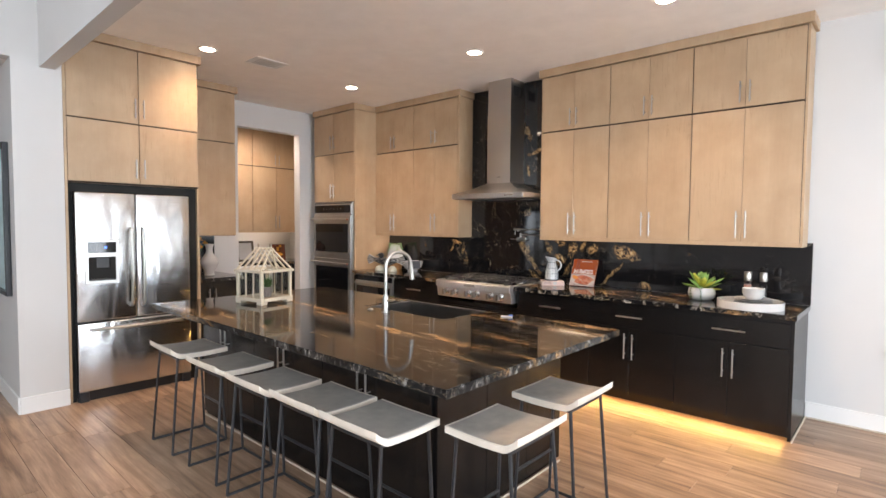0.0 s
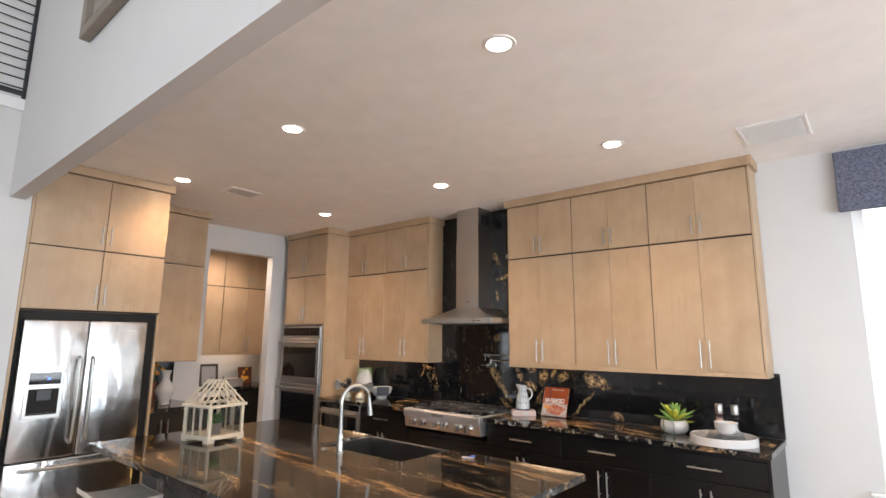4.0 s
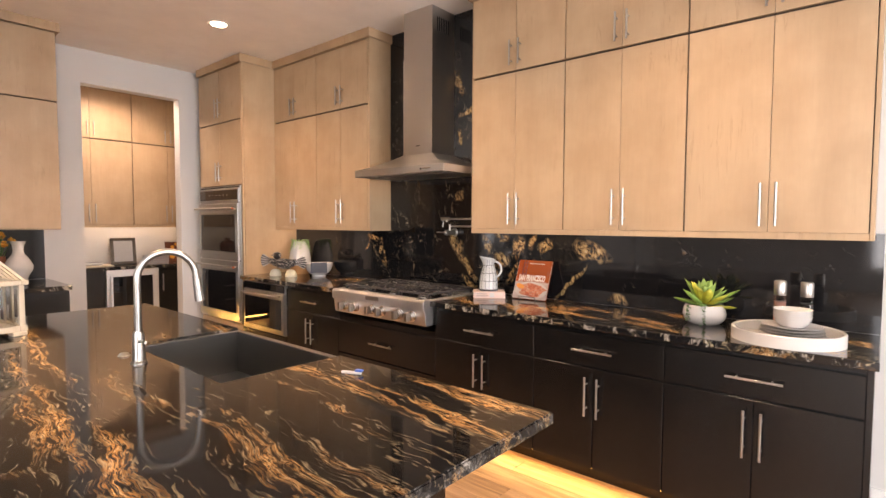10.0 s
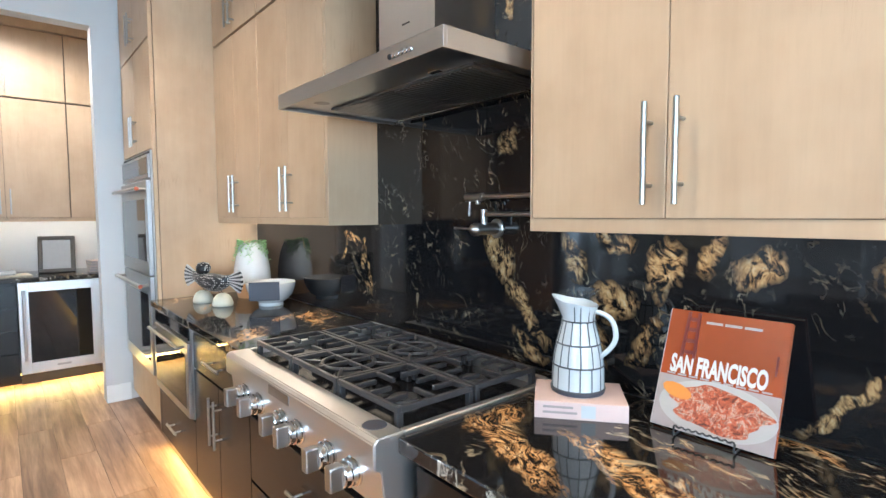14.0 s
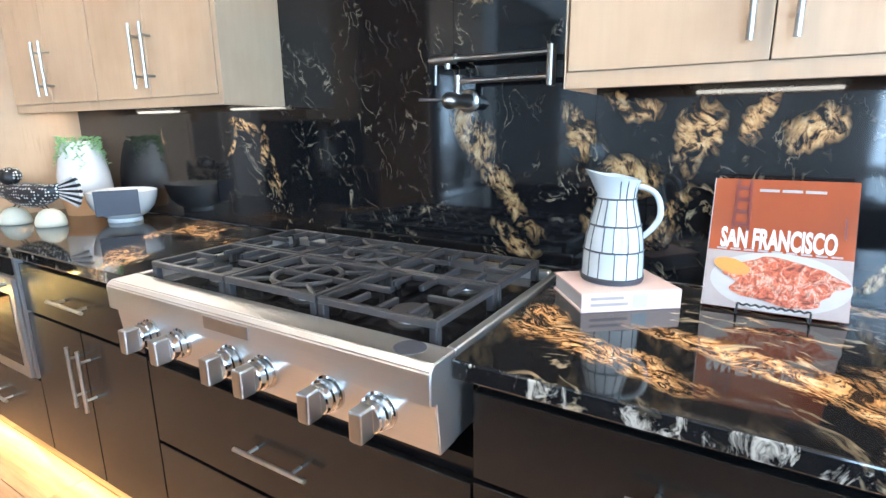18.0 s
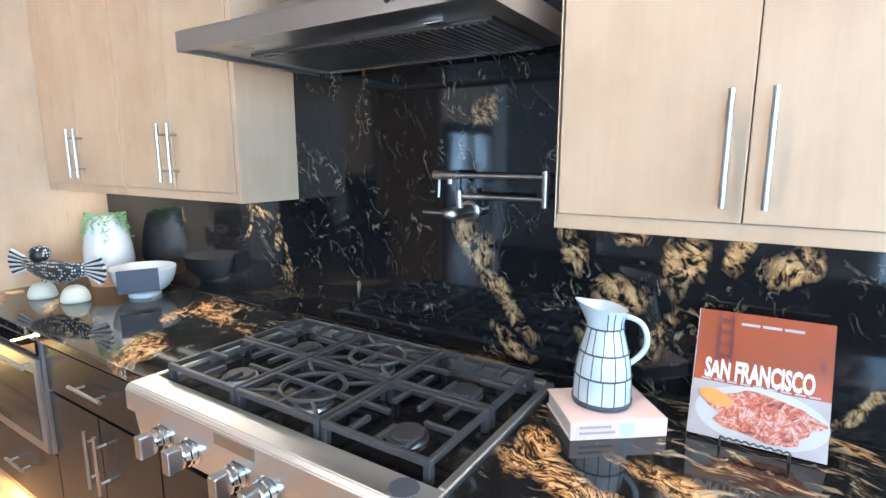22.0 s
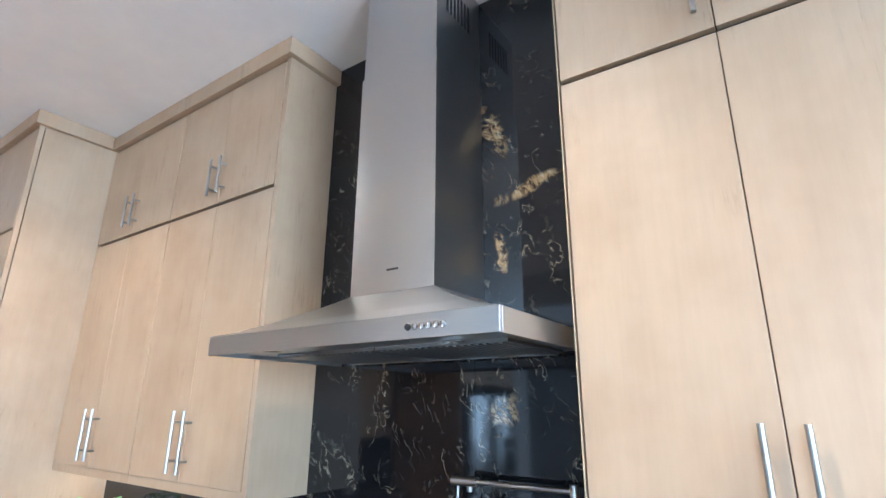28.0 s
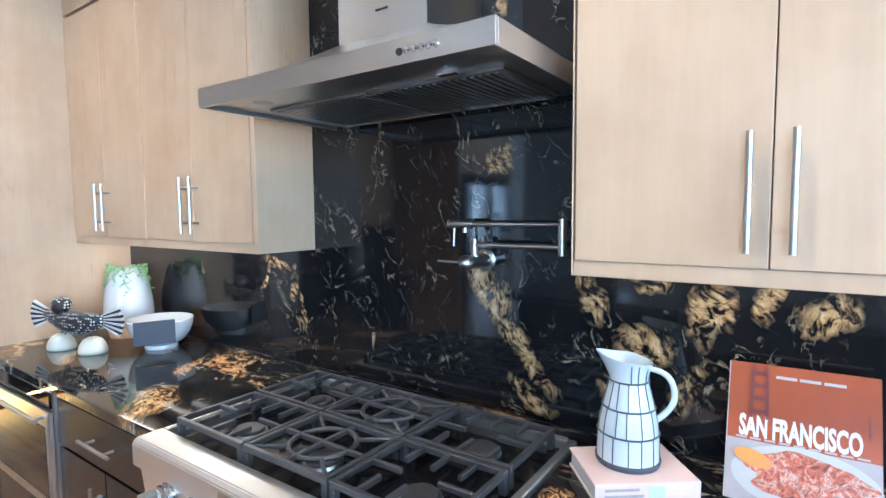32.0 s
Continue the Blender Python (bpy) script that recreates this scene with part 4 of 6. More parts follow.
part("back_rim", box(0.023, CW - 0.023, 0.63, 0.655, ZC - 0.03, ZC + 0.004, 0.003), M_STEEL, ck)
part("well", box(0.0225, CW - 0.0225, 0.0855, 0.6295, ZC - 0.045, ZC - 0.022), M_WELL, ck, "black burner well")
part("side_skirt", box(0.004, CW - 0.004, 0.0855, 0.16, 0.69, ZC - 0.046), M_STEEL, ck)
gw = (CW - 0.09) / 3
for col in range(3):
    for row in range(2):
        gx, gy = 0.045 + col * gw, 0.098 + row * 0.266
        cx, cy = gx + gw / 2, gy + 0.131
        # burner
        bn = smooth(part("burner", lathe([(0.0, ZC - 0.004), (0.040, ZC - 0.004), (0.043, ZC - 0.008), (0.043, ZC - 0.012), (0.036, ZC - 0.0125), (0.036, ZC - 0.0215)], 24, at=(cx, cy, 0)), M_IRON, ck), 30)
        smooth(part("burner_ring", lathe([(0.052, ZC - 0.0215), (0.050, ZC - 0.013), (0.044, ZC - 0.0125)], 24, at=(cx, cy, 0)), M_NICKEL, bn))
        # grate
        zt, zb, g = ZC + 0.036, ZC + 0.020, 0.014
        bm = bmesh.new()
        x0, x1, y0, y1 = gx + 0.003, gx + gw - 0.003, gy + 0.002, gy + 0.260
        for q in ((x0, x1, y0, y0 + g), (x0, x1, y1 - g, y1), (x0, x0 + g, y0 + g, y1 - g), (x1 - g, x1, y0 + g, y1 - g)):
            box(*q, zb, zt, 0.002, bm)
        for px in (x0, x1 - 0.018):
            for py in (y0, y1 - 0.018):
                box(px, px + 0.018, py, py + 0.018, ZC - 0.021, zb + 0.002, 0.002, bm)
        if col == 1:
            ring = [(cx + 0.085 * math.cos(u), cy + 0.085 * math.sin(u), (zt + zb) / 2) for u in (2 * math.pi * k / 28 for k in range(28))]
            tube(ring, 0.007, bm, 6, True)
            for q in ((x0 + g, cx - 0.084, cy - 0.006, cy + 0.006), (cx + 0.084, x1 - g, cy - 0.006, cy + 0.006), (cx - 0.084, cx + 0.084, cy - 0.006, cy + 0.006)):
                box(*q, zb + 0.002, zt, 0.002, bm)
            for sx in (-1, 1):
                for sy in (-1, 1):
                    k = 0.06
                    tube([(cx + sx * k, cy + sy * k, (zt + zb) / 2), (cx + sx * (gw / 2 - 0.012), cy + sy * 0.119, (zt + zb) / 2)], 0.006, bm, 6)
            box(cx - 0.006, cx + 0.006, y0 + g, y1 - g, zb + 0.002, zt - 0.001, 0.002, bm)
        else:
            for off in (-0.075, 0.0, 0.075):
                for s, e in ((y0 + g, cy - 0.045), (cy + 0.045, y1 - g)):
                    box(cx + off - 0.006, cx + off + 0.006, s, e, zb + 0.002, zt, 0.002, bm)
            for s, e in ((x0 + g, cx - 0.05), (cx + 0.05, x1 - g)):
                box(s, e, cy - 0.006, cy + 0.006, zb + 0.002, zt, 0.002, bm)
        part("grate", bm, M_IRON, ck, "cast iron grate")
for x in (-3.290, -3.163, -2.972, -2.864, -2.678, -2.552):
    kx, kz = x - CKX0, 0.752
    kb = smooth(part("knob", lathe([(0.038, 0.0), (0.038, 0.006), (0.033, 0.008), (0.033, 0.016), (0.035, 0.018), (0.035, 0.022), (0.031, 0.024), (0.031, 0.038), (0.028, 0.041), (0.0, 0.041)], 32), M_CHROME, ck, "chrome control knob"), 30)
    kb.matrix_local = Matrix.Translation((kx, 0.022, kz)) @ pose(0, 0, 0, 90, 0, 0)
    gr = part("knob_grip", box(-0.0145, 0.0145, -0.031, 0.031, 0.038, 0.076, 0.004, seg=2), M_NICKEL, kb)
part("badge", box(0.410, 0.558, -0.003, 0.001, 0.825, 0.855, 0.001), M_NICKEL, ck, "plain raised nameplate")
smooth(part("logo_disc", lathe([(0.0, ZC + 0.0012), (0.030, ZC + 0.0012), (0.031, ZC)], 28, at=(CW - 0.075, 0.050, 0)), M_SLATE, ck, "small grey oval emblem"))

# ---- hood ----
HX0, HX1, HY, HZ, HT = -3.395, -2.426, 5.446, 1.786, 1.839
HB = WN - 0.021
hd = thing("range_hood", "stainless chimney range hood", "range hood")
part("rim_front", box(HX0, HX1, HY, HY + 0.012, HZ, HT, 0.001), M_HOOD, hd)
part("rim_side", box(HX0, HX0 + 0.012, HY + 0.012, HB, HZ, HT, 0.001), M_HOOD, hd)
part("rim_side", box(HX1 - 0.012, HX1, HY + 0.012, HB, HZ, HT, 0.001), M_HOOD, hd)
cx, cw, cy = -2.926, 0.318, 5.703
bm = bmesh.new()
rows = []
for k in range(9):
    f = k / 8
    g = 1 - (1 - f) ** 1.0
    h = f ** 1.9
    x0, x1 = HX0 + (cx - cw / 2 - HX0) * g, HX1 + (cx + cw / 2 - HX1) * g
    y = HY + (cy - HY) * g
    z = HT + (1.968 - HT) * (0.62 * f + 0.38 * h)
    rows.append([bm.verts.new(q) for q in ((x0, HB, z), (x0, y, z), (x1, y, z), (x1, HB, z))])
for r, s in zip(rows, rows[1:]):
    for i in range(3):
        bm.faces.new((r[i], r[i + 1], s[i + 1], s[i]))
ob = smooth(part("canopy", bm, M_CANOPY, hd), 30)


def duct(x0, x1, y0, y1, z0, z1, bow):
    """A folded sheet duct whose front bows out a little."""
    bm = bmesh.new()
    line = [(x1, y1), (x0, y1)] + [(x0 + (x1 - x0) * q / 14, y0 - bow * (1 - (q / 7 - 1) ** 2)) for q in range(15)]
    lo, hi = [[bm.verts.new((x, y, z)) for x, y in line] for z in (z0, z1)]
    for q in range(len(line)):
        w_ = (q + 1) % len(line)
        bm.faces.new((lo[q], lo[w_], hi[w_], hi[q]))
    bm.faces.new(lo[::-1]); bm.faces.new(hi)
    bmesh.ops.recalc_face_normals(bm, faces=bm.faces[:])
    return bm


smooth(part("chimney", duct(cx - cw / 2, cx + cw / 2, cy, HB, 1.966, 2.74, 0.0045), M_STEELZ, hd), 30)
smooth(part("chimney", duct(cx - cw / 2 + 0.004, cx + cw / 2 - 0.004, cy + 0.004, HB, 2.7405, CE - 0.001, 0.0045), M_STEELZ, hd), 30)
for k in range(7):
    # black patches on the sheet in place of shaded openings
    part("vent_slot", box(cx + cw / 2 - 0.0045, cx + cw / 2 - 0.003, cy + 0.06 + k * 0.022, cy + 0.072 + k * 0.022, 2.93, 3.04), M_GAP, hd)
part("underside", box(HX0 + 0.012, HX1 - 0.012, HY + 0.012, HB, HZ + 0.012, HZ + 0.02), M_HOOD, hd)
for k in range(2):
    fx0 = HX0 + 0.10 + k * 0.40
    fl = part("filter", box(fx0, fx0 + 0.395, HY + 0.17, HB - 0.04, HZ + 0.004, HZ + 0.0115), M_FILTER, hd)
    for j in range(18):
        part("baffle", box(fx0 + 0.010 + j * 0.021, fx0 + 0.020 + j * 0.021, HY + 0.18, HB - 0.05, HZ + 0.0005, HZ + 0.0038), M_HOOD, fl)
part("rear_bar", box(HX0 + 0.09, HX1 - 0.09, HB - 0.036, HB - 0.026, HZ - 0.001, HZ + 0.0115, 0.001), M_CHROME, hd, "bright rear rail")
part("filter_latch", box(-2.655, -2.605, HY + 0.135, HY + 0.155, HZ + 0.006, HZ + 0.0115, 0.001), M_CHROME, hd)
part("hood_light", lathe([(0, 0), (0.03, 0)], 20, at=(HX0 + 0.16, HY + 0.10, HZ + 0.0115)), M_CERAM, hd)
for k in range(6):
    b_ = part("button", lathe([(0.0, 0.005), (0.007, 0.004), (0.0085, 0.0)], 16), M_BLACK if k == 0 else M_CHROME, hd)
    b_.matrix_local = Matrix.Translation((-2.650 + k * 0.0185, HY, 1.812)) @ pose(0, 0, 0, 90, 0, 0)
part("maker_plate", box(cx - 0.012, cx + 0.032, cy - 0.0053, cy - 0.0038, 2.030, 2.036), M_BLACK, hd, "tiny dark lettering bar")

# ---- pot filler ----
pf = thing("pot_filler", "brushed steel folding pot filler tap on the stone wall", "tap", Matrix.Translation((0.022, 0, 0)))
yb = 5.915
smooth(part("flange", lathe([(0.034, 0), (0.034, 0.006), (0.028, 0.010), (0.0, 0.010)], 28), M_NICKEL, pf)).matrix_local = Matrix.Translation((-2.775, WN - 0.021, 1.334)) @ pose(0, 0, 0, 90, 0, 0)
smooth(part("valve_body", rod((-2.775, WN - 0.03, 1.334), (-2.785, 5.885, 1.332), 0.021, n=24), M_NICKEL, pf))
smooth(part("valve_knob", lathe([(0.0, 0.024), (0.012, 0.020), (0.021, 0.008), (0.0235, 0.0), (0.0235, -0.012)], 24), M_NICKEL, pf)).matrix_local = Matrix.Translation((-2.787, 5.880, 1.332)) @ pose(0, 0, 0, 90, 0, 0)
smooth(part("lever", rod((-2.80, 5.872, 1.334), (-2.875, 5.862, 1.336), 0.004, n=10), M_NICKEL, pf))
smooth(part("post", rod((-2.778, yb, 1.34), (-2.778, yb, 1.402), 0.011, n=18), M_NICKEL, pf))
smooth(part("lower_arm", rod((-2.778, yb, 1.385), (-2.512, yb, 1.385), 0.008, n=16), M_NICKEL, pf))
smooth(part("joint", rod((-2.505, yb, 1.362), (-2.505, yb, 1.462), 0.012, n=18), M_NICKEL, pf))
smooth(part("upper_arm", rod((-2.512, yb, 1.446), (-2.79, yb, 1.446), 0.008, n=16), M_NICKEL, pf))
smooth(part("spout_body", rod((-2.785, yb, 1.446), (-2.868, yb, 1.446), 0.014, n=20), M_NICKEL, pf))
smooth(part("spout_lever", rod((-2.850, yb, 1.435), (-2.850, yb - 0.003, 1.378), 0.004, n=10), M_NICKEL, pf))
smooth(part("spout_tip", rod((-2.810, yb, 1.435), (-2.810, yb, 1.420), 0.009, n=14), M_NICKEL, pf))

# ---- island ----
IX0, IX1, IY0, IY1 = -3.785, -0.740, 2.372, 3.965
SKX0, SKX1, SKY = -2.560, -1.720, 3.455
bx0, bx1, by0, by1 = IX0 + 0.115, IX1 - 0.38, IY0 + 0.345, IY1 - 0.03
isl = thing("island", "black kitchen island with panelled sides", "island")
bm = box(bx0, SKX0 - 0.004, by0 + 0.022, by1, FL, CT - SLAB - 0.001)
box(SKX1 + 0.004, bx1 - 0.022, by0 + 0.022, by1, FL, CT - SLAB - 0.001, bm=bm)
box(SKX0 - 0.004, SKX1 + 0.004, by0 + 0.022, SKY - 0.03, FL, CT - SLAB - 0.001, bm=bm)
box(SKX0 - 0.004, SKX1 + 0.004, SKY - 0.03, by1, FL, 0.62, bm=bm)
part("body", bm, M_DARK, isl)
n = 3
w = (bx1 - 0.10 - bx0) / n
for k in range(n):
    for s in range(2):
        x0 = bx0 + k * w + s * w / 2
        dr = part("door", box(x0 + 0.002, x0 + w / 2 - 0.002, by0, by0 + 0.0215, FL + 0.03, CT - SLAB - 0.03, 0.0015), M_DARK, isl)
        pull(dr, x0 + (w / 2 - 0.035 if s == 0 else 0.035), by0, CT - SLAB - 0.03 - 0.05 - 0.10, 0.2)
part("corner_post", box(bx1 - 0.098, bx1 - 0.0225, by0 - 0.004, by0 + 0.0215, FL, CT - SLAB - 0.001, 0.002), M_DARK, isl)
for k in range(3):
    y0 = by0 + 0.023 + k * (by1 - by0 - 0.023) / 3
    part("side_panel", box(bx1 - 0.0215, bx1, y0 + 0.002, y0 + (by1 - by0 - 0.023) / 3 - 0.002, FL + 0.03, CT - SLAB - 0.002, 0.0015), M_DARK, isl)
for q in ((bx0, bx1 + 0.01, by0 - 0.014, by0 - 0.002), (bx1 + 0.001, bx1 + 0.012, by0 - 0.002, by1)):
    part("shoe_trim", box(*q, FL, FL + 0.014, 0.004), M_SHOE, isl, "pale shoe moulding at the floor")
# slab with the sink notch
bm = bmesh.new()
out = [(IX0, IY0), (IX1, IY0), (IX1, IY1), (SKX1, IY1), (SKX1, SKY), (SKX0, SKY), (SKX0, IY1), (IX0, IY1)]
lo, hi = [bm.verts.new((x, y, CT - SLAB)) for x, y in out], [bm.verts.new((x, y, CT)) for x, y in out]
bm.faces.new(lo[::-1]); bm.faces.new(hi)
for i in range(8):
    bm.faces.new((lo[i], lo[(i + 1) % 8], hi[(i + 1) % 8], hi[i]))
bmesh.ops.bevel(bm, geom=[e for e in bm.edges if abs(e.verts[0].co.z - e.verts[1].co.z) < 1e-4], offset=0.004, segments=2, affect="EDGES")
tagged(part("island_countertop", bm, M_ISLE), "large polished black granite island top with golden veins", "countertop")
# apron sink
sk = thing("apron_sink", "stainless apron-front kitchen sink", "sink")
sx0, sx1, sy0, sy1, sz = SKX0 + 0.002, SKX1 - 0.002, SKY + 0.002, IY1 + 0.012, CT - 0.012
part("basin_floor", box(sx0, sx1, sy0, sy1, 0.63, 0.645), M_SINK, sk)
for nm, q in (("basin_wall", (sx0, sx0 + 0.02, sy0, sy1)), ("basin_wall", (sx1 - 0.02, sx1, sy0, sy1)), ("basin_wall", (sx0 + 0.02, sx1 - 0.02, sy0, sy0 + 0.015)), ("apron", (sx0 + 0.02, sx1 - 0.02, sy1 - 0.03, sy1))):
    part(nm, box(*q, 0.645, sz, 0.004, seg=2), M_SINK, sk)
smooth(part("drain", lathe([(0.0, 0.646), (0.03, 0.646), (0.05, 0.650), (0.055, 0.646)], 24, at=((sx0 + sx1) / 2, 3.68, 0)), M_CHROME, sk))
# tap
fa = thing("faucet", "tall brushed steel pull-down kitchen faucet", "tap", pose(-2.205, 3.372, CT, 0, 0, -12))
smooth(part("base", lathe([(0.030, 0), (0.030, 0.006), (0.024, 0.012), (0.021, 0.11), (0.017, 0.125), (0.0, 0.126)], 24), M_NICKEL, fa))
arc = [(0, 0, 0.12), (0, 0, 0.30)] + [(0, 0.105 - 0.105 * math.cos(u), 0.325 + 0.105 * math.sin(u)) for u in (math.pi * k / 14 for k in range(15))]
smooth(part("neck", tube(arc, 0.0135, n=14), M_NICKEL, fa))
smooth(part("spray_head", rod((0, 0.210, 0.33), (0, 0.222, 0.225), 0.0145, n=18, r2=0.019), M_NICKEL, fa))
smooth(part("handle", tube([(0.018, 0, 0.085), (0.05, 0, 0.095), (0.105, 0.01, 0.100)], 0.006, n=10), M_NICKEL, fa))
sb_ = thing("soap_button", "small round steel button beside the faucet", "button", pose(-2.375, 3.375, CT))
smooth(part("cap", lathe([(0.0, 0.012), (0.016, 0.011), (0.02, 0.004), (0.024, 0.0)], 20), M_NICKEL, sb_))

# ---- fridge wall ----
FX, FY0, FY1 = AX, 2.052, 3.132
mwst = pose(FX, FY0, 0, 0, 0, 90)
FW, FD = FY1 - FY0, 0.80
FM = 2.601 - FY0
fc = thing("fridge_cabinet", "maple cabinet surround above the fridge", "cabinet", mwst)
part("body", box(0, FW, 0.026, FD, 1.825, CE - 0.002), M_WOOD, fc)
# shade between the fridge cabinet doors, put in as a dark sheet
part("seam_shade", box(0.001, FW - 0.002, 0.021, 0.0255, 1.826, UZ2 + 0.004), M_SEAMSHADE, fc, "dark sheet painted in for shade in the door gaps")
part("side_panel", box(FW - 0.022, FW, 0.0, FD, FL, 1.824, 0.001), M_WOOD, fc)
part("side_panel", box(-0.02, 0.0, 0.0, FD, FL, CE - 0.002, 0.001), M_WOOD, fc)
# black sheet that darkens the alcove as shade would
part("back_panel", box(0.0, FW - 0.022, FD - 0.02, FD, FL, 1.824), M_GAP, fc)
for z0, z1 in ((1.838, 2.372), (2.378, UZ2)):
    door(fc, 0.0, FM, z0, z1, M_WOOD, "r_low", length=0.17)
    door(fc, FM, FW - 0.004, z0, z1, M_WOOD, "l_low", length=0.17)
crown(0, FW, 0, mwst, (False, True), 0.5)
fr = thing("fridge", "stainless french door fridge with ice dispenser", "fridge", mwst)
f0, f1, fm = 0.036, FW - 0.116, 0.494
part("body", box(f0, f1, 0.035, FD - 0.03, FL + 0.03, 1.745), M_BLACK, fr, "dark cabinet body")
# black strips painted in for the shaded gap around the fridge
part("surround", box(0.001, f0 - 0.004, 0.03, 0.05, FL, 1.823), M_GAP, fr)
part("surround", box(f1 + 0.004, FW - 0.023, 0.03, 0.05, FL, 1.823), M_GAP, fr)
part("surround", box(f0 - 0.004, f1 + 0.004, 0.03, 0.05, 1.75, 1.823), M_GAP, fr)
for k, (x0, x1) in enumerate(((f0, fm - 0.003), (fm + 0.003, f1))):
    d = smooth(part("door", box(x0, x1, -0.045, 0.032, 0.632, 1.745, 0.012, seg=3), M_FRIDGE, fr), 50)
    hx = x1 - 0.045 if k == 0 else x0 + 0.045
    pts = [(hx, -0.045, 1.44), (hx, -0.085, 1.42)] + [(hx, -0.085 - 0.018 * math.sin(math.pi * j / 10), 1.42 - j * 0.066) for j in range(1, 10)] + [(hx, -0.085, 0.76), (hx, -0.045, 0.74)]
    smooth(part("handle", tube(pts, 0.013, n=10), M_NICKEL, d))
    if k == 0:
        dp = part("dispenser", box(x0 + 0.060, x0 + 0.318, -0.051, -0.0455, 0.955, 1.340, 0.004), M_NICKEL, d, "grey ice and water dispenser")
        part("display", box(x0 + 0.082, x0 + 0.296, -0.0535, -0.0515, 1.225, 1.318, 0.001), M_BGLASS, dp)
        # black patch instead of a hollow, for the shaded recess
        part("recess", box(x0 + 0.086, x0 + 0.292, -0.0530, -0.0515, 0.985, 1.190), M_GAP, dp)
        part("paddle", box(x0 + 0.14, x0 + 0.24, -0.062, -0.0535, 1.095, 1.185, 0.004), M_BLACK, dp)
        part("drip_tray", box(x0 + 0.092, x0 + 0.286, -0.066, -0.0535, 0.985, 1.000, 0.002), M_BLACK, dp)
        part("indicator", box(x0 + 0.205, x0 + 0.225, -0.0540, -0.0536, 1.262, 1.277), glow("blue_indicator", (0.10, 0.25, 1.0), 2.5), dp, "small blue display light")
    else:
        part("badge", box(x1 - 0.17, x1 - 0.09, -0.0465, -0.0455, 1.665, 1.671), M_CERAM, d, "thin pale nameplate")
dz = smooth(part("freezer_drawer", box(f0, f1, -0.045, 0.032, FL + 0.09, 0.622, 0.012, seg=3), M_FRIDGE, fr), 50)
pts = [(f0 + 0.09, -0.045, 0.565), (f0 + 0.10, -0.085, 0.565)] + [(f0 + 0.10 + (f1 - f0 - 0.2) * j / 10, -0.085 - 0.02 * math.sin(math.pi * j / 10), 0.565) for j in range(1, 10)] + [(f1 - 0.10, -0.085, 0.565), (f1 - 0.09, -0.045, 0.565)]
smooth(part("handle", tube(pts, 0.013, n=10), M_NICKEL, dz))
part("kick_grille", box(f0, f1, 0.0, 0.03, FL, FL + 0.085), M_BLACK, fr)
part("foot", box(f0 + 0.005, f0 + 0.075, -0.035, -0.001, FL, FL + 0.085, 0.003), M_BLACKM, fr)
part("foot", box(f1 - 0.075, f1 - 0.005, -0.035, -0.001, FL, FL + 0.085, 0.003), M_BLACKM, fr)
# set-back cabinet and coffee counter beside the fridge
SX, SW = -5.52, 3.912 - FY1 - 0.003
mset = pose(SX, FY1 + 0.003, 0, 0, 0, 90)
sbk = thing("wall_cabinet", "maple wall cabinet beside the fridge", "cabinet", mset)
part("body", box(0, SW, 0.026, SX - WX - 0.001, UB, CE - 0.002), M_WOOD, sbk)
# dark sheet in place of real shade between these two doors
part("seam_shade", box(0.001, SW - 0.001, 0.021, 0.0255, UB + 0.004, UZ2 + 0.004), M_SEAMSHADE, sbk, "dark sheet painted in for shade in the door gaps")
door(sbk, 0.0, SW, UB + 0.005, 2.440, M_WOOD)
door(sbk, 0.0, SW, 2.446, UZ2, M_WOOD)
crown(0, SW, 0, mset, (False, True), 0.4)
cb = thing("base_cabinet", "black base cabinet beside the fridge", "cabinet", pose(-5.33, FY1 + 0.003, 0, 0, 0, 90))
part("body", box(0, SW, 0.022, -5.33 - WX - 0.002, FL, CT - SLAB - 0.001), M_DARK, cb)
door(cb, 0, SW / 2, TOE, BTOP, M_DARK, "r_high")
door(cb, SW / 2, SW, TOE, BTOP, M_DARK, "l_high")
tagged(part("countertop", box(WX + 0.021, -5.30, FY1 + 0.003, FY1 + 0.003 + SW + 0.012, CT - SLAB, CT, 0.004, seg=2), M_GRAN), "short polished black granite counter", "countertop")
tagged(part("splash", box(WX + 0.001, WX + 0.02, FY1 + 0.003, FY1 + SW, CT + 0.001, UB - 0.001), M_SPLASH), "black stone splash beside the fridge", "backsplash", kind="structure")

# ---- pantry ----
PX = -7.08
tp = -7.40
for k, (y0, y1) in enumerate(((3.69, 4.20), (4.20, 5.125), (5.125, 5.98))):
    upper("wall_cabinet", y1 - y0, tp + 7.76, pose(tp, y0, 0, 0, 0, 90), "maple two-tier pantry wall cabinet", "pantry wall cabinets", 2.415)
tagged(part("light_strip", box(-7.64, -7.61, 3.8, 5.8, UZ0 - 0.012, UZ0 - 0.002), M_LEDW), "warm light strip under the pantry cabinets", "light strip")
crown(3.69, 5.98, 0, Matrix.Translation((tp, 0, 0)) @ pose(0, 0, 0, 0, 0, 90), (False, False), 0.3)
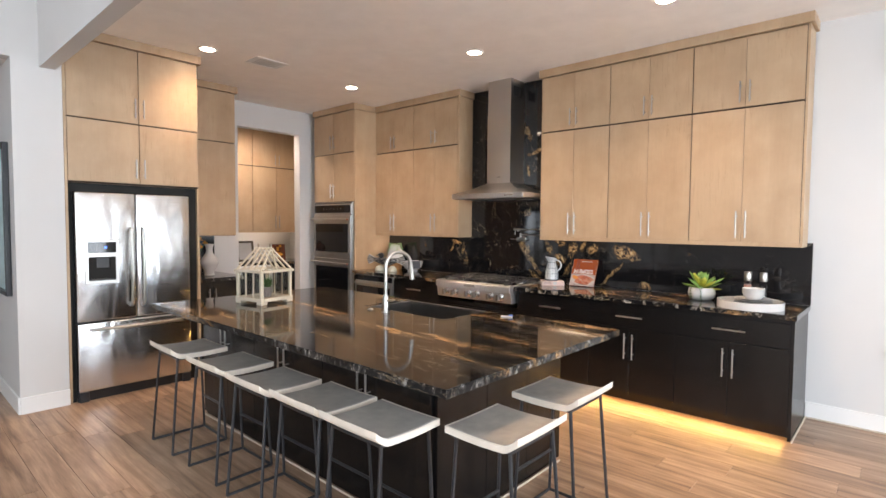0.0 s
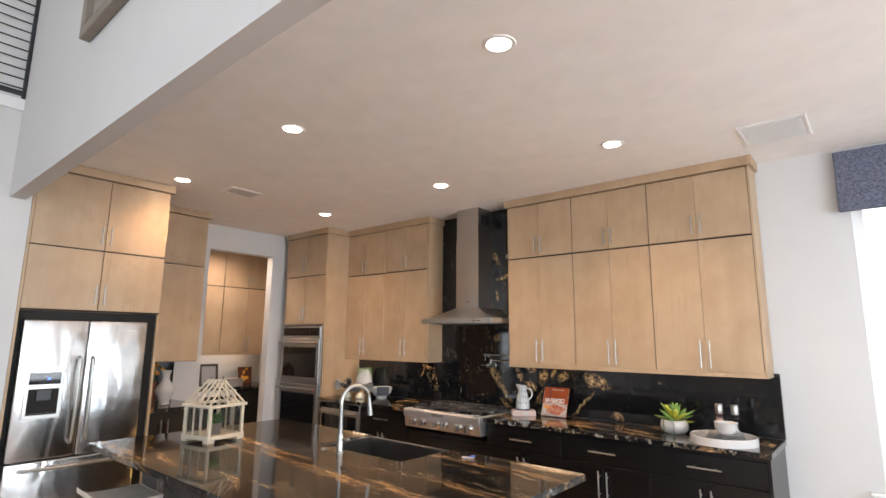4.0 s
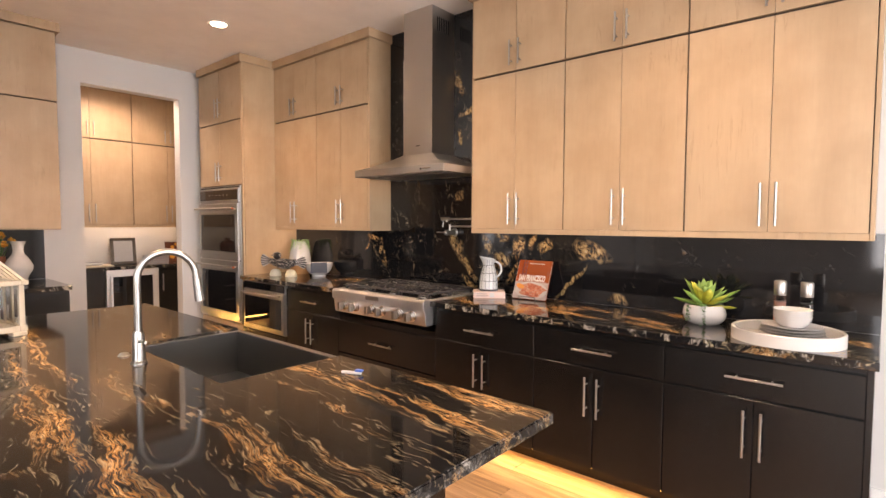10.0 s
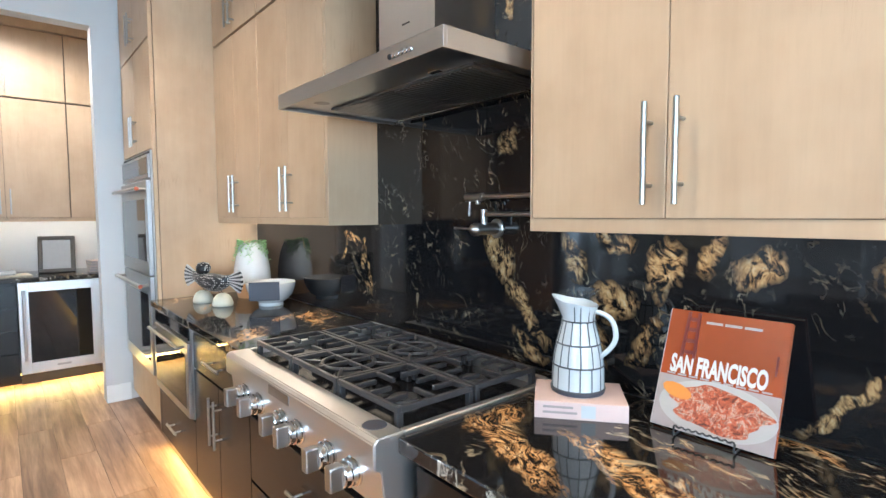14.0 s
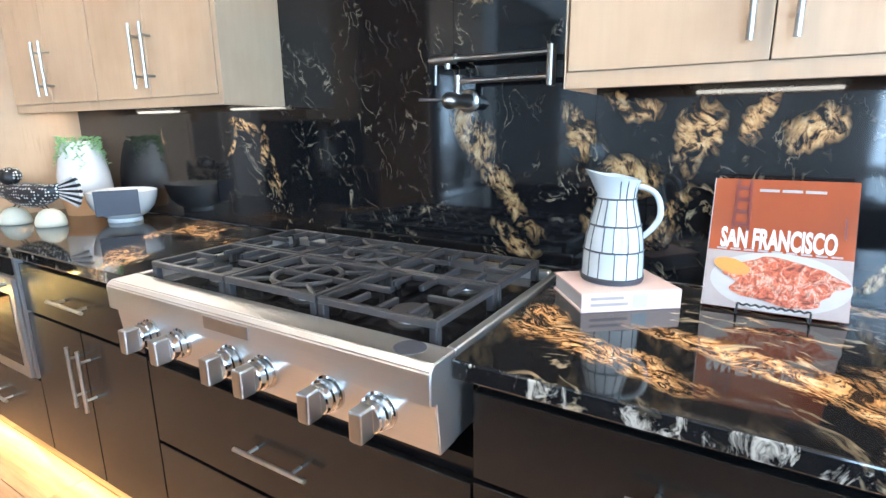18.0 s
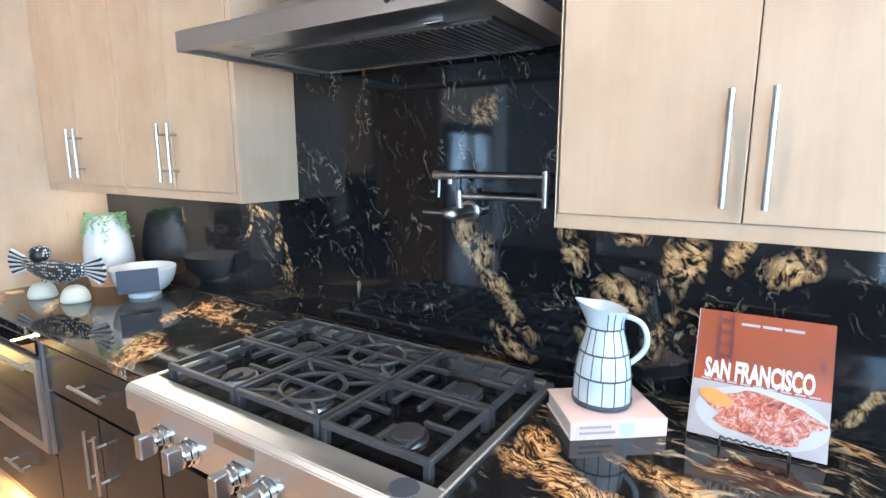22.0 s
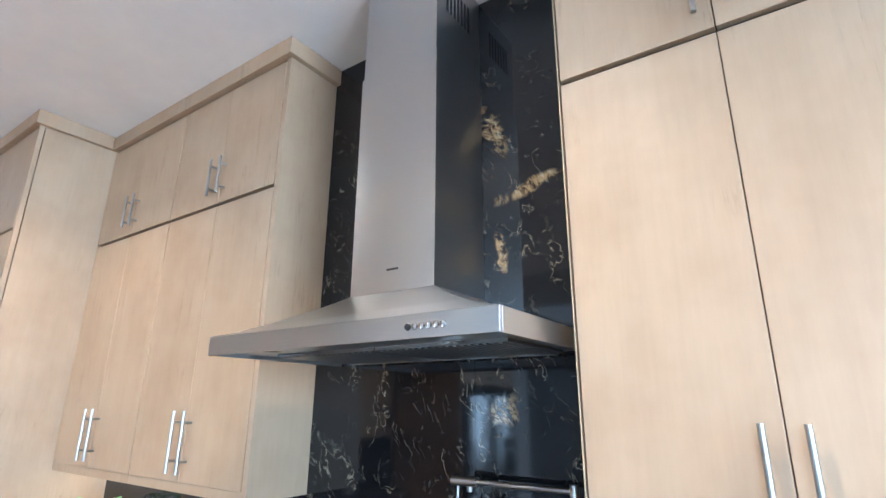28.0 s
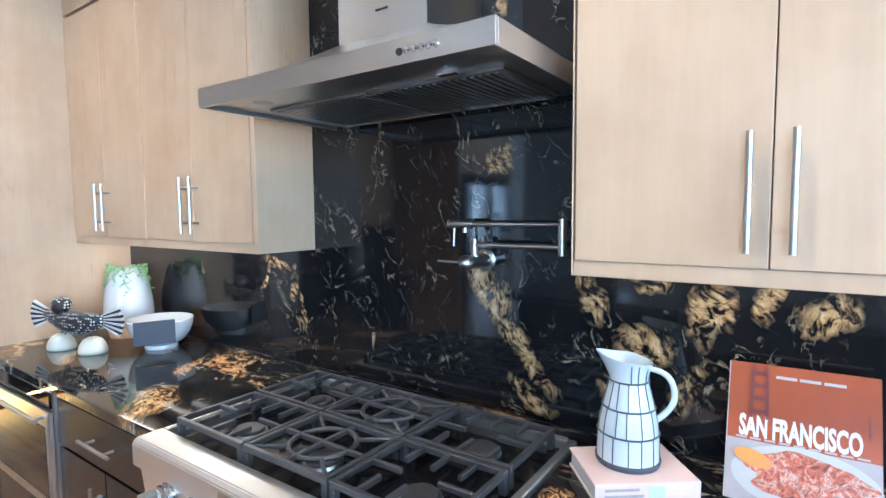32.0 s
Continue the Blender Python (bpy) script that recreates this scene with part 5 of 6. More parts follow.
for y0, y1, kind in ((3.30, 4.02, 1), (4.02, 4.695, 1), (5.295, 5.98, 0)):
    pb = thing("base_cabinet", "dark pantry base cabinet with drawers" if kind else "dark pantry base cabinet", "cabinet", pose(PX, y0, 0, 0, 0, 90), "pantry base cabinets")
    part("body", box(0, y1 - y0, 0.022, 0.67, TOE, CT - SLAB - 0.001), M_DARK, pb)
    if kind:
        for j in range(4):
            door(pb, 0, y1 - y0, TOE + j * 0.195, TOE + 0.190 + j * 0.195, M_DARK, "mid", "drawer", length=0.24)
    else:
        door(pb, 0, y1 - y0, TOE, BTOP, M_DARK, "l_high")
tagged(part("pantry_countertop", box(-7.74, PX + 0.03, 3.30, 5.98, CT - SLAB, CT, 0.004, seg=2), M_GRAN), "black granite pantry counter", "countertop")
structure("toe_kick", box(PX - 0.10, PX - 0.085, 3.30, 5.98, FL, TOE - 0.001), M_DARK, "black pantry toe kick", "trim")
tagged(part("toe_light_strip", box(PX - 0.084, PX - 0.06, 3.35, 5.9, TOE - 0.010, TOE - 0.002), M_LED), "amber light strip under the pantry cabinets", "light strip")
bc = thing("beverage_cooler", "stainless glass-door beverage cooler", "fridge", pose(PX, 4.698, 0, 0, 0, 90))
part("body", box(0.003, 0.592, 0.045, 0.62, 0.03, CT - SLAB - 0.003), M_BLACK, bc)
part("kick_plate", box(0.003, 0.592, 0.05, 0.08, FL, 0.029), M_BLACK, bc)
for q in ((0.005, 0.075, 0.035, 0.82), (0.52, 0.59, 0.035, 0.82), (0.0755, 0.5195, 0.74, 0.82), (0.0755, 0.5195, 0.035, 0.125)):
    part("door_frame", box(q[0], q[1], 0.0, 0.044, q[2], q[3], 0.002), M_STEEL, bc)
part("glass", box(0.0755, 0.5195, 0.012, 0.02, 0.126, 0.739), M_BGLASS, bc, "dark reflective glass")
bm = rod((0.04, -0.045, 0.16), (0.04, -0.045, 0.76), 0.011)
for z in (0.2, 0.72):
    rod((0.04, 0.0, z), (0.04, -0.045, z), 0.008, bm)
smooth(part("handle", bm, M_STEEL, bc))
part("badge", box(0.25, 0.35, -0.002, -0.0005, 0.075, 0.092), M_NICKEL, bc)

# ---- ceiling fixtures ----
CANS = [(-2.560, 4.795), (-4.395, 3.097), (-4.455, 4.830), (-2.490, 3.045), (-0.812, 4.785), (-0.712, 3.08)]
can = thing("recessed_light", "white recessed ceiling light, switched on", "ceiling light", pose(*CANS[0], CE), "kitchen recessed lights")
smooth(part("trim_ring", lathe([(0.062, -0.003), (0.066, -0.007), (0.084, -0.006), (0.088, -0.0005)], 32), M_TRIM, can))
part("lens", lathe([(0, -0.0035), (0.0615, -0.0035)], 32), M_CAN, can, "glowing lens")
for x, y in CANS[1:] + [(1.0, 4.85), (1.0, 3.12)]:
    copy_thing(can, pose(x, y, CE))
for x, y in CANS:
    lamp("can_lamp", "AREA", look((x, y, CE - 0.009), (x, y, 0)), 9.0 if (x, y) == CANS[1] else 14.0, WARM, size=0.11, size_y=0.11).data.spread = radians(118)


def vent(name, x0, x1, y0, y1, n, label):
    t = thing(name, label, "air vent", pose(0, 0, CE))
    f = 0.022
    for q in ((x0, x1, y0, y0 + f), (x0, x1, y1 - f, y1), (x0, x0 + f, y0 + f, y1 - f), (x1 - f, x1, y0 + f, y1 - f)):
        part("frame", box(*q, -0.010, -0.0005, 0.002), M_TRIM, t)
    part("backing", box(x0 + f, x1 - f, y0 + f, y1 - f, -0.002, -0.0005), M_GAP if n < 12 else M_BRASS, t)
    for k in range(n):
        y = y0 + f + (y1 - y0 - 2 * f) * (k + 0.5) / n
        part("slat", box(x0 + f, x1 - f, y - 0.25 * (y1 - y0) / n, y + 0.25 * (y1 - y0) / n, -0.009, -0.003), M_TRIM, t)
    return t


vent("ceiling_vent", -4.48, -4.22, 3.51, 3.845, 8, "white ceiling supply register with dark slots")
vent("return_vent", -0.015, 0.400, 5.035, 5.47, 18, "large white return air grille in the ceiling")

# ---- bar stools ----


def stool(m, label):
    t = thing("bar_stool", label, "stool", m, "bar stools round the island")
    w, n = 0.195, 24
    # outline of the seat from the island side (v=0) to the curled outer edge (v=1)
    side = []
    for k in range(n + 1):
        v = k / n
        y = 0.19 - 0.38 * v
        z = 0.672 - 0.006 * math.sin(math.pi * min(1, v / 0.85)) + (0.0 if v < 0.82 else 0.046 * ((v - 0.82) / 0.18) ** 1.5)
        side.append((y, z))

    def sheet(x0, x1, z_off, thick, cut=0):
        bm = bmesh.new()
        top, bot = [], []
        cols = 9
        rows_ = side[cut:len(side) - 3 * cut] if cut else side
        for y, z in rows_:
            a_, b2 = [], []
            for c_ in range(cols):
                u = c_ / (cols - 1)
                x = x0 + (x1 - x0) * u
                dip = 0.003 * (abs(2 * u - 1) ** 2)
                a_.append(bm.verts.new((x, y, z + z_off + dip)))
                b2.append(bm.verts.new((x, y, z + z_off + dip - thick)))
            top.append(a_), bot.append(b2)
        R, C = len(top), cols
        for i in range(R - 1):
            for j in range(C - 1):
                bm.faces.new((top[i][j], top[i + 1][j], top[i + 1][j + 1], top[i][j + 1]))
                bm.faces.new((bot[i][j], bot[i][j + 1], bot[i + 1][j + 1], bot[i + 1][j]))
        for i in range(R - 1):
            bm.faces.new((top[i][0], bot[i][0], bot[i + 1][0], top[i + 1][0]))
            bm.faces.new((top[i][-1], top[i + 1][-1], bot[i + 1][-1], bot[i][-1]))
        for j in range(C - 1):
            bm.faces.new((top[0][j], top[0][j + 1], bot[0][j + 1], bot[0][j]))
            bm.faces.new((top[-1][j], bot[-1][j], bot[-1][j + 1], top[-1][j + 1]))
        bmesh.ops.recalc_face_normals(bm, faces=bm.faces[:])
        return bm
    smooth(part("seat_shell", sheet(-w, w, 0.0, 0.030), M_SEATRIM, t, "cream edged seat shell"), 50)
    smooth(part("seat_pad", sheet(-w + 0.007, w - 0.007, 0.003, 0.004, 1), M_SEAT, t, "grey-brown seat top"), 50)
    r = 0.0085
    tops = {(-1, -1): (-0.165, -0.135), (1, -1): (0.165, -0.135), (-1, 1): (-0.165, 0.145), (1, 1): (0.165, 0.145)}
    feet = {k: (k[0] * 0.185, k[1] * 0.175 if k[1] > 0 else -0.185) for k in tops}
    for k in tops:
        smooth(part("leg", tube([(*tops[k], 0.645), (*feet[k], 0.009)], r, n=6), M_BLACKM, t))
    for k0, k1 in (((-1, -1), (-1, 1)), ((1, -1), (1, 1)), ((-1, 1), (1, 1))):
        part("floor_bar", tube([(*feet[k0], 0.009), (*feet[k1], 0.009)], r, n=6), M_BLACKM, t)
        part("seat_rail", tube([(*tops[k0], 0.640), (*tops[k1], 0.640)], r, n=6), M_BLACKM, t)
    f = 0.62

    def mid(k):
        return (tops[k][0] + (feet[k][0] - tops[k][0]) * f, tops[k][1] + (feet[k][1] - tops[k][1]) * f, 0.645 - 0.636 * f)
    part("foot_rest", tube([mid((-1, 1)), mid((1, 1))], r, n=6), M_BLACKM, t)
    part("seat_rail", tube([(*tops[(-1, -1)], 0.640), (*tops[(1, -1)], 0.640)], r, n=6), M_BLACKM, t)
    return t


first = stool(pose(-1.20, 2.44, FL), "low-backed bar stool with grey seat and black legs")
for x, y, rz in ((-1.63, 2.44, 0), (-2.09, 2.425, 0), (-2.62, 2.43, 1), (-3.22, 2.42, -1), (-0.745, 2.78, 90), (-0.795, 3.37, 90)):
    copy_thing(first, pose(x, y, FL, 0, 0, rz))

# ---- on the island ----
ln = thing("lantern", "whitewashed wooden lantern with glass sides and a pitched roof", "lantern", pose(-3.27, 3.03, CT, 0, 0, 10))
h, pt, wz = 0.155, 0.012, 0.245
for q in ((-h, h, -h, -h + 0.03), (-h, h, h - 0.03, h), (-h, -h + 0.03, -h + 0.03, h - 0.03), (h - 0.03, h, -h + 0.03, h - 0.03)):
    part("base_rail", box(*q, 0.022, 0.050, 0.002), M_LANT, ln)
part("floor_board", box(-h + 0.03, h - 0.03, -h + 0.03, h - 0.03, 0.03, 0.045), M_LANT, ln)
for sx in (-1, 1):
    for sy in (-1, 1):
        part("foot", box(min(sx * h, sx * (h - 0.06)), max(sx * h, sx * (h - 0.06)), min(sy * h, sy * (h - 0.06)), max(sy * h, sy * (h - 0.06)), 0.0, 0.0215, 0.004), M_LANT, ln)
        part("corner_post", box(min(sx * (h - 0.006), sx * (h - 0.028)), max(sx * (h - 0.006), sx * (h - 0.028)), min(sy * (h - 0.006), sy * (h - 0.028)), max(sy * (h - 0.006), sy * (h - 0.028)), 0.05, wz, 0.001), M_LANT, ln)
for s in (-1, 1):
    for off in (-0.045, 0.045):
        part("mullion", box(off - 0.005, off + 0.005, s * (h - 0.017) - 0.005, s * (h - 0.017) + 0.005, 0.05, wz), M_LANT, ln)
    part("glass", box(-h + 0.029, h - 0.029, s * (h - 0.017) - 0.0012, s * (h - 0.017) + 0.0012, 0.051, wz - 0.001), M_GLASS, ln, "clear glass side")
    part("glass", box(s * (h - 0.017) - 0.0012, s * (h - 0.017) + 0.0012, -h + 0.029, h - 0.029, 0.051, wz - 0.001), M_GLASS, ln, "clear glass side")
for q in ((-h - 0.008, h + 0.008, -h - 0.008, -h + 0.022), (-h - 0.008, h + 0.008, h - 0.022, h + 0.008), (-h - 0.008, -h + 0.022, -h + 0.022, h - 0.022), (h - 0.022, h + 0.008, -h + 0.022, h - 0.022)):
    part("top_rail", box(*q, wz, wz + 0.020, 0.002), M_LANT, ln)
zr, zt = wz + 0.018, 0.425
for s in (-1, 1):
    for k in range(5):
        x = -h + 0.012 + k * (2 * h - 0.024) / 4
        xt = x * 0.62
        part("rafter", tube([(x, s * h * 0.96, zr), (xt, 0.006 * s, zt)], 0.008, n=4), M_LANT, ln)
    part("gable_rafter", tube([(s * h * 0.96, 0, zr), (s * h * 0.6, 0, zt - 0.012)], 0.007, n=4), M_LANT, ln)
part("ridge", box(-h * 0.68, h * 0.68, -0.010, 0.010, zt - 0.008, zt + 0.010, 0.002), M_LANT, ln)
for s in (-1, 1):
    smooth(part("finial", lathe([(0.010, 0.0), (0.006, 0.006), (0.010, 0.013), (0.005, 0.020), (0.007, 0.027), (0.0, 0.034)], 14, at=(s * h * 0.45, 0, zt + 0.010)), M_BRASS, ln, "small grey metal finial"))
lp = thing("potted_plant", "small green plant in a pale pot inside the lantern", "plant", pose(-3.25, 3.03, CT + 0.046))
smooth(part("pot", lathe([(0.0, 0.0), (0.040, 0.0), (0.050, 0.075), (0.046, 0.078), (0.042, 0.06), (0.0, 0.058)], 24), M_CREAMF, lp))
rnd = random.Random(5)


def leaf(bm, base, tip, width, cup=0.25):
    """A pointed leaf with a keel, from base to tip."""
    b0, t0 = Vector(base), Vector(tip)
    d = t0 - b0
    s = d.cross(Vector((0, 0, 1)))
    s = s.normalized() if s.length > 1e-5 else Vector((1, 0, 0))
    up = s.cross(d).normalized()
    prev = None
    for k, wv in enumerate((0.45, 0.85, 1.0, 0.75, 0.0)):
        c_ = b0 + d * (k / 4)
        ring = [bm.verts.new(c_ - s * width * wv + up * width * cup * wv), bm.verts.new(c_ - up * width * 0.35 * wv), bm.verts.new(c_ + s * width * wv + up * width * cup * wv)] if wv else [bm.verts.new(c_)]
        if prev:
            if len(ring) == 3:
                bm.faces.new((prev[0], prev[1], ring[1], ring[0]))
                bm.faces.new((prev[1], prev[2], ring[2], ring[1]))
            else:
                bm.faces.new((prev[0], prev[1], ring[0]))
                bm.faces.new((prev[1], prev[2], ring[0]))
        prev = ring


def fatten(ob, t=0.003):
    md = ob.modifiers.new("thickness", "SOLIDIFY")
    md.thickness, md.offset = t, 0
    return ob


bm = bmesh.new()
for k in range(70):
    u, e, l = rnd.uniform(0, 6.28), rnd.uniform(0.1, 1.3), rnd.uniform(0.04, 0.085)
    o = (rnd.uniform(-0.02, 0.02), rnd.uniform(-0.02, 0.02), 0.065 + rnd.uniform(0, 0.03))
    leaf(bm, o, (o[0] + l * math.cos(u) * math.cos(e), o[1] + l * math.sin(u) * math.cos(e), o[2] + l * math.sin(e)), 0.010)
part("leaves", bm, M_LEAFD, lp)
tg = thing("bag_clip", "small blue plastic clip lying on the island", "clip", pose(-1.478, 3.825, CT, 0, 0, 25) @ Matrix.Diagonal((0.72, 0.8, 0.8, 1)))
part("jaw", box(-0.055, 0.055, -0.008, 0.004, 0.0, 0.012, 0.003), M_CERAM, tg)
part("jaw", box(-0.045, 0.050, 0.005, 0.013, 0.0, 0.011, 0.003), M_CERAM, tg)
part("spring", box(0.02, 0.06, -0.012, 0.015, 0.0125, 0.022, 0.004), M_BLUE, tg)

# ---- counter right of the cooktop ----
bk = thing("book", "pink cloth-bound cookbook lying flat on the counter", "book", pose(-2.260, 5.780, CT, 0, 0, 38))
part("pages", box(-0.112, 0.110, -0.083, 0.083, 0.006, 0.038), M_PAPER, bk)
part("cover", box(-0.116, 0.114, -0.088, 0.088, 0.0, 0.0055, 0.001), M_PINK, bk)
part("cover", box(-0.116, 0.114, -0.088, 0.088, 0.0385, 0.044, 0.001), M_PINK, bk)
sp_ = part("spine", box(-0.116, 0.114, -0.0905, -0.0885, 0.0, 0.044, 0.001), M_PINK, bk)
part("spine_print", box(0.0, 0.035, -0.0912, -0.0907, 0.006, 0.038), M_JUG, sp_, "pale blue printed patch")
for k, z in enumerate((0.028, 0.014)):
    part("spine_lettering", box(-0.095, -0.02 + 0.01 * k, -0.0912, -0.0907, z, z + 0.006), M_CREAMF, sp_, "illegible pale lettering bar")
jg = thing("jug", "white glazed jug with a dark grid pattern", "jug", pose(-2.270, 5.787, CT + 0.0445, 0, 0, 20) @ Matrix.Diagonal((1.13, 1.13, 1.03, 1)))
prof = [(0.0, 0.0), (0.060, 0.0), (0.062, 0.006), (0.061, 0.014), (0.060, 0.06), (0.056, 0.10), (0.047, 0.145), (0.039, 0.178), (0.037, 0.192), (0.040, 0.215), (0.045, 0.235)]
bm = lathe(prof + [(0.041, 0.233), (0.034, 0.195), (0.040, 0.16), (0.0, 0.15)], 40)
for v in bm.verts:
    if v.co.z > 0.19:
        f = (v.co.z - 0.19) / 0.045
        u = math.atan2(v.co.y, v.co.x)
        lip = max(0, math.cos(u - math.pi)) ** 3
        v.co.x -= 0.020 * f * lip
        v.co.z += (0.014 * lip - 0.010 * max(0, math.cos(u))) * f
smooth(part("body", bm, M_JUG, jg), 60)


def jug_r(z):
    for (r0, z0), (r1, z1) in zip(prof, prof[1:]):
        if z0 <= z <= z1 and z1 > z0:
            return r0 + (r1 - r0) * (z - z0) / (z1 - z0)
    return prof[-1][0]


for z, rr in ((0.012, 0.0026), (0.072, 0.0021), (0.128, 0.0021), (0.186, 0.0021)):
    R = jug_r(z) + 0.0003
    smooth(part("painted_line", tube([(R * math.cos(2 * math.pi * k / 36), R * math.sin(2 * math.pi * k / 36), z) for k in range(36)], rr, n=6, closed=True), M_LINE, jg))
for z0, z1, n_ in ((0.014, 0.072, 14), (0.072, 0.128, 14), (0.128, 0.186, 14), (0.186, 0.226, 14)):
    for k in range(n_):
        u = 2 * math.pi * (k + 0.37 * z0 * 50) / n_ + rnd.uniform(-0.06, 0.06)
        pts = [((jug_r(z) + 0.0002) * math.cos(u), (jug_r(z) + 0.0002) * math.sin(u), z) for z in (z0, (2 * z0 + z1) / 3, (z0 + 2 * z1) / 3, z1)]
        if z1 > 0.2 and abs(math.cos(u - math.pi)) > 0.4 and math.cos(u) < 0:
            continue
        part("painted_line", tube(pts, 0.0014, n=4), M_LINE, jg)
smooth(part("base_band", lathe([(0.0612, 0.001), (0.0632, 0.006), (0.0622, 0.012)], 36), M_SLATE, jg, "grey base band"))
hoop = [(0.036 + 0.050 * math.sin(math.pi * k / 16) ** 0.8, 0, 0.212 - 0.126 * (k / 16) + 0.012 * math.sin(math.pi * min(1, k / 8)) + 0.004 * math.sin(math.pi * k / 16)) for k in range(17)]
hoop[-1] = (0.052, 0, 0.084)
smooth(part("handle", tube(hoop, 0.0062, n=10), M_JUG, jg), 60)

# cookbook on a wire stand
W_, H_, T_ = 0.264, 0.290, 0.016
cbk = thing("cookbook", "orange cookbook standing on a wire easel", "book", Matrix.Translation((-1.944, 5.818, CT + 0.008)) @ pose(0, 0, 0, 0, 0, 2) @ pose(0, 0, 0, -22, 0, 0))
part("pages", box(-W_ / 2 + 0.003, W_ / 2 - 0.004, 0.002, T_ - 0.002, 0.003, H_ - 0.003), M_PAPER, cbk)
cv = part("cover", box(-W_ / 2, W_ / 2, 0.0, 0.0019, 0.0, H_, 0.0005), M_ORANGE, cbk, "orange printed cover")
part("cover", box(-W_ / 2, W_ / 2, T_ - 0.0019, T_, 0.0, H_, 0.0005), M_ORANGE, cbk)
part("spine", box(-W_ / 2 - 0.0018, -W_ / 2 - 0.0002, 0.0, T_, 0.0, H_), M_PAPER, cbk)
part("photo_panel", box(-W_ / 2 + 0.0005, W_ / 2 - 0.0005, -0.0010, -0.0002, 0.0, 0.125), M_CREAMF, cv, "pale photo background")
bm = lathe([(0.0, 0.0), (0.085, 0.0), (0.110, 0.001), (0.114, 0.0016), (0.0, 0.0018)], 40)
pl = smooth(part("printed_plate", bm, M_PAPER, cv, "printed white plate"))
pl.matrix_local = Matrix.Translation((0.006, -0.0012, 0.064)) @ pose(0, 0, 0, 90, 0, 0) @ Matrix.Diagonal((1.12, 0.56, 1, 1))


def printed_dish(name):
    """A photograph of shellfish: red shell, pale meat and brown sauce in small uneven pieces."""
    m, ns, ls, b = nodes_of(name)
    v = coords(ns, ls, (34, 34, 34), "Object")
    w = noise_tex(ns, ls, v, 1.3, 5, 0.6, 1.6)
    g = noise_tex(ns, ls, v, 3.2, 5, 0.7, 0.8)
    red = ramp(ns, [(0.34, (0.10, 0.022, 0.012)), (0.45, (0.36, 0.075, 0.030)), (0.53, (0.42, 0.14, 0.075)), (0.57, (0.46, 0.36, 0.30)), (0.64, (0.30, 0.060, 0.028)), (0.75, (0.44, 0.38, 0.33))])
    ls.new(w.outputs[0], red.inputs[0])
    dark = ramp(ns, [(0.38, (0.45, 0.40, 0.36)), (0.55, (1, 1, 1))])
    ls.new(g.outputs[0], dark.inputs[0])
    ls.new(mixc(ns, ls, red.outputs[0], dark.outputs[0], 0.9, "MULTIPLY"), b.inputs["Base Color"])
    b.inputs["Roughness"].default_value = 0.3
    return m


M_SLICE = paint("printed_orange", (0.52, 0.20, 0.035), 0.35, 0.25, 40, 60, 0.0)
M_DISH = printed_dish("printed_shellfish")
bm = bmesh.new()
rim_ = [bm.verts.new((0.102 * (1 + 0.13 * math.sin(5 * u + 0.6) + 0.06 * math.sin(11 * u)) * math.cos(u), -0.0002, 0.050 * (1 + 0.10 * math.sin(4 * u)) * math.sin(u))) for u in (2 * math.pi * k / 72 for k in range(72))]
bm.faces.new(rim_)
pc = part("printed_food", bm, M_DISH, cv, "printed red crab dish")
pc.matrix_local = Matrix.Translation((0.010, -0.0046, 0.066))
bm = lathe([(0.0, 0.0006), (0.8, 0.0004), (1.0, 0.0)], 12)
pc = part("printed_food", bm, M_SLICE, cv, "printed orange slice")
pc.matrix_local = Matrix.Translation((-0.082, -0.0065, 0.090)) @ pose(0, 0, 0, 90, 14, 0) @ Matrix.Diagonal((0.036, 0.017, 1, 1))
part("title_band", box(-W_ / 2 + 0.0005, W_ / 2 - 0.0005, -0.0014, -0.0011, 0.1255, 0.134), M_ORANGE, cv)
for sx in (-1, 1):
    part("bridge_tower", tube([(-0.074 + sx * 0.0150, -0.0008, 0.172), (-0.074 + sx * 0.0115, -0.0008, H_ - 0.004)], 0.0046, n=4), M_ODARK, cv, "dark bridge tower silhouette")
for z in (0.182, 0.210, 0.238, 0.264):
    part("bridge_tower", box(-0.086, -0.062, -0.0012, -0.0003, z, z + 0.009), M_ODARK, cv, "dark bridge tower silhouette")
text("title", "SAN FRANCISCO", Matrix.Translation((-0.004, -0.0018, 0.153)) @ pose(0, 0, 0, 90, 0, 0), 0.060, M_CERAM, cv, 0.0005, 0.462, 0.0022)
for k in range(9):
    part("subtitle_bar", box(-0.115 + k * 0.026, -0.095 + k * 0.026, -0.0019, -0.0015, 0.1275, 0.1315), M_CREAMF, cv, "illegible subtitle lettering")
part("far_tower", box(0.112, 0.116, -0.0009, -0.0002, 0.168, 0.212), M_ODARK, cv)
for k in range(3):
    part("publisher_bar", box(-0.045 + k * 0.042, -0.008 + k * 0.042, -0.0008, -0.0002, 0.262, 0.268), M_PAPER, cv, "small pale lettering bar")
ez = thing("wire_easel", "black twisted wire book easel", "stand", pose(-1.944, 5.811, CT, 0, 0, 2))
twist = []
for k in range(60):
    x = -0.065 + 0.13 * k / 59
    twist.append((x, -0.018 + 0.0018 * math.cos(k * 0.9), 0.026 + 0.0018 * math.sin(k * 0.9)))
part("front_lip", tube(twist, 0.0022, n=5), M_BLACKM, ez)
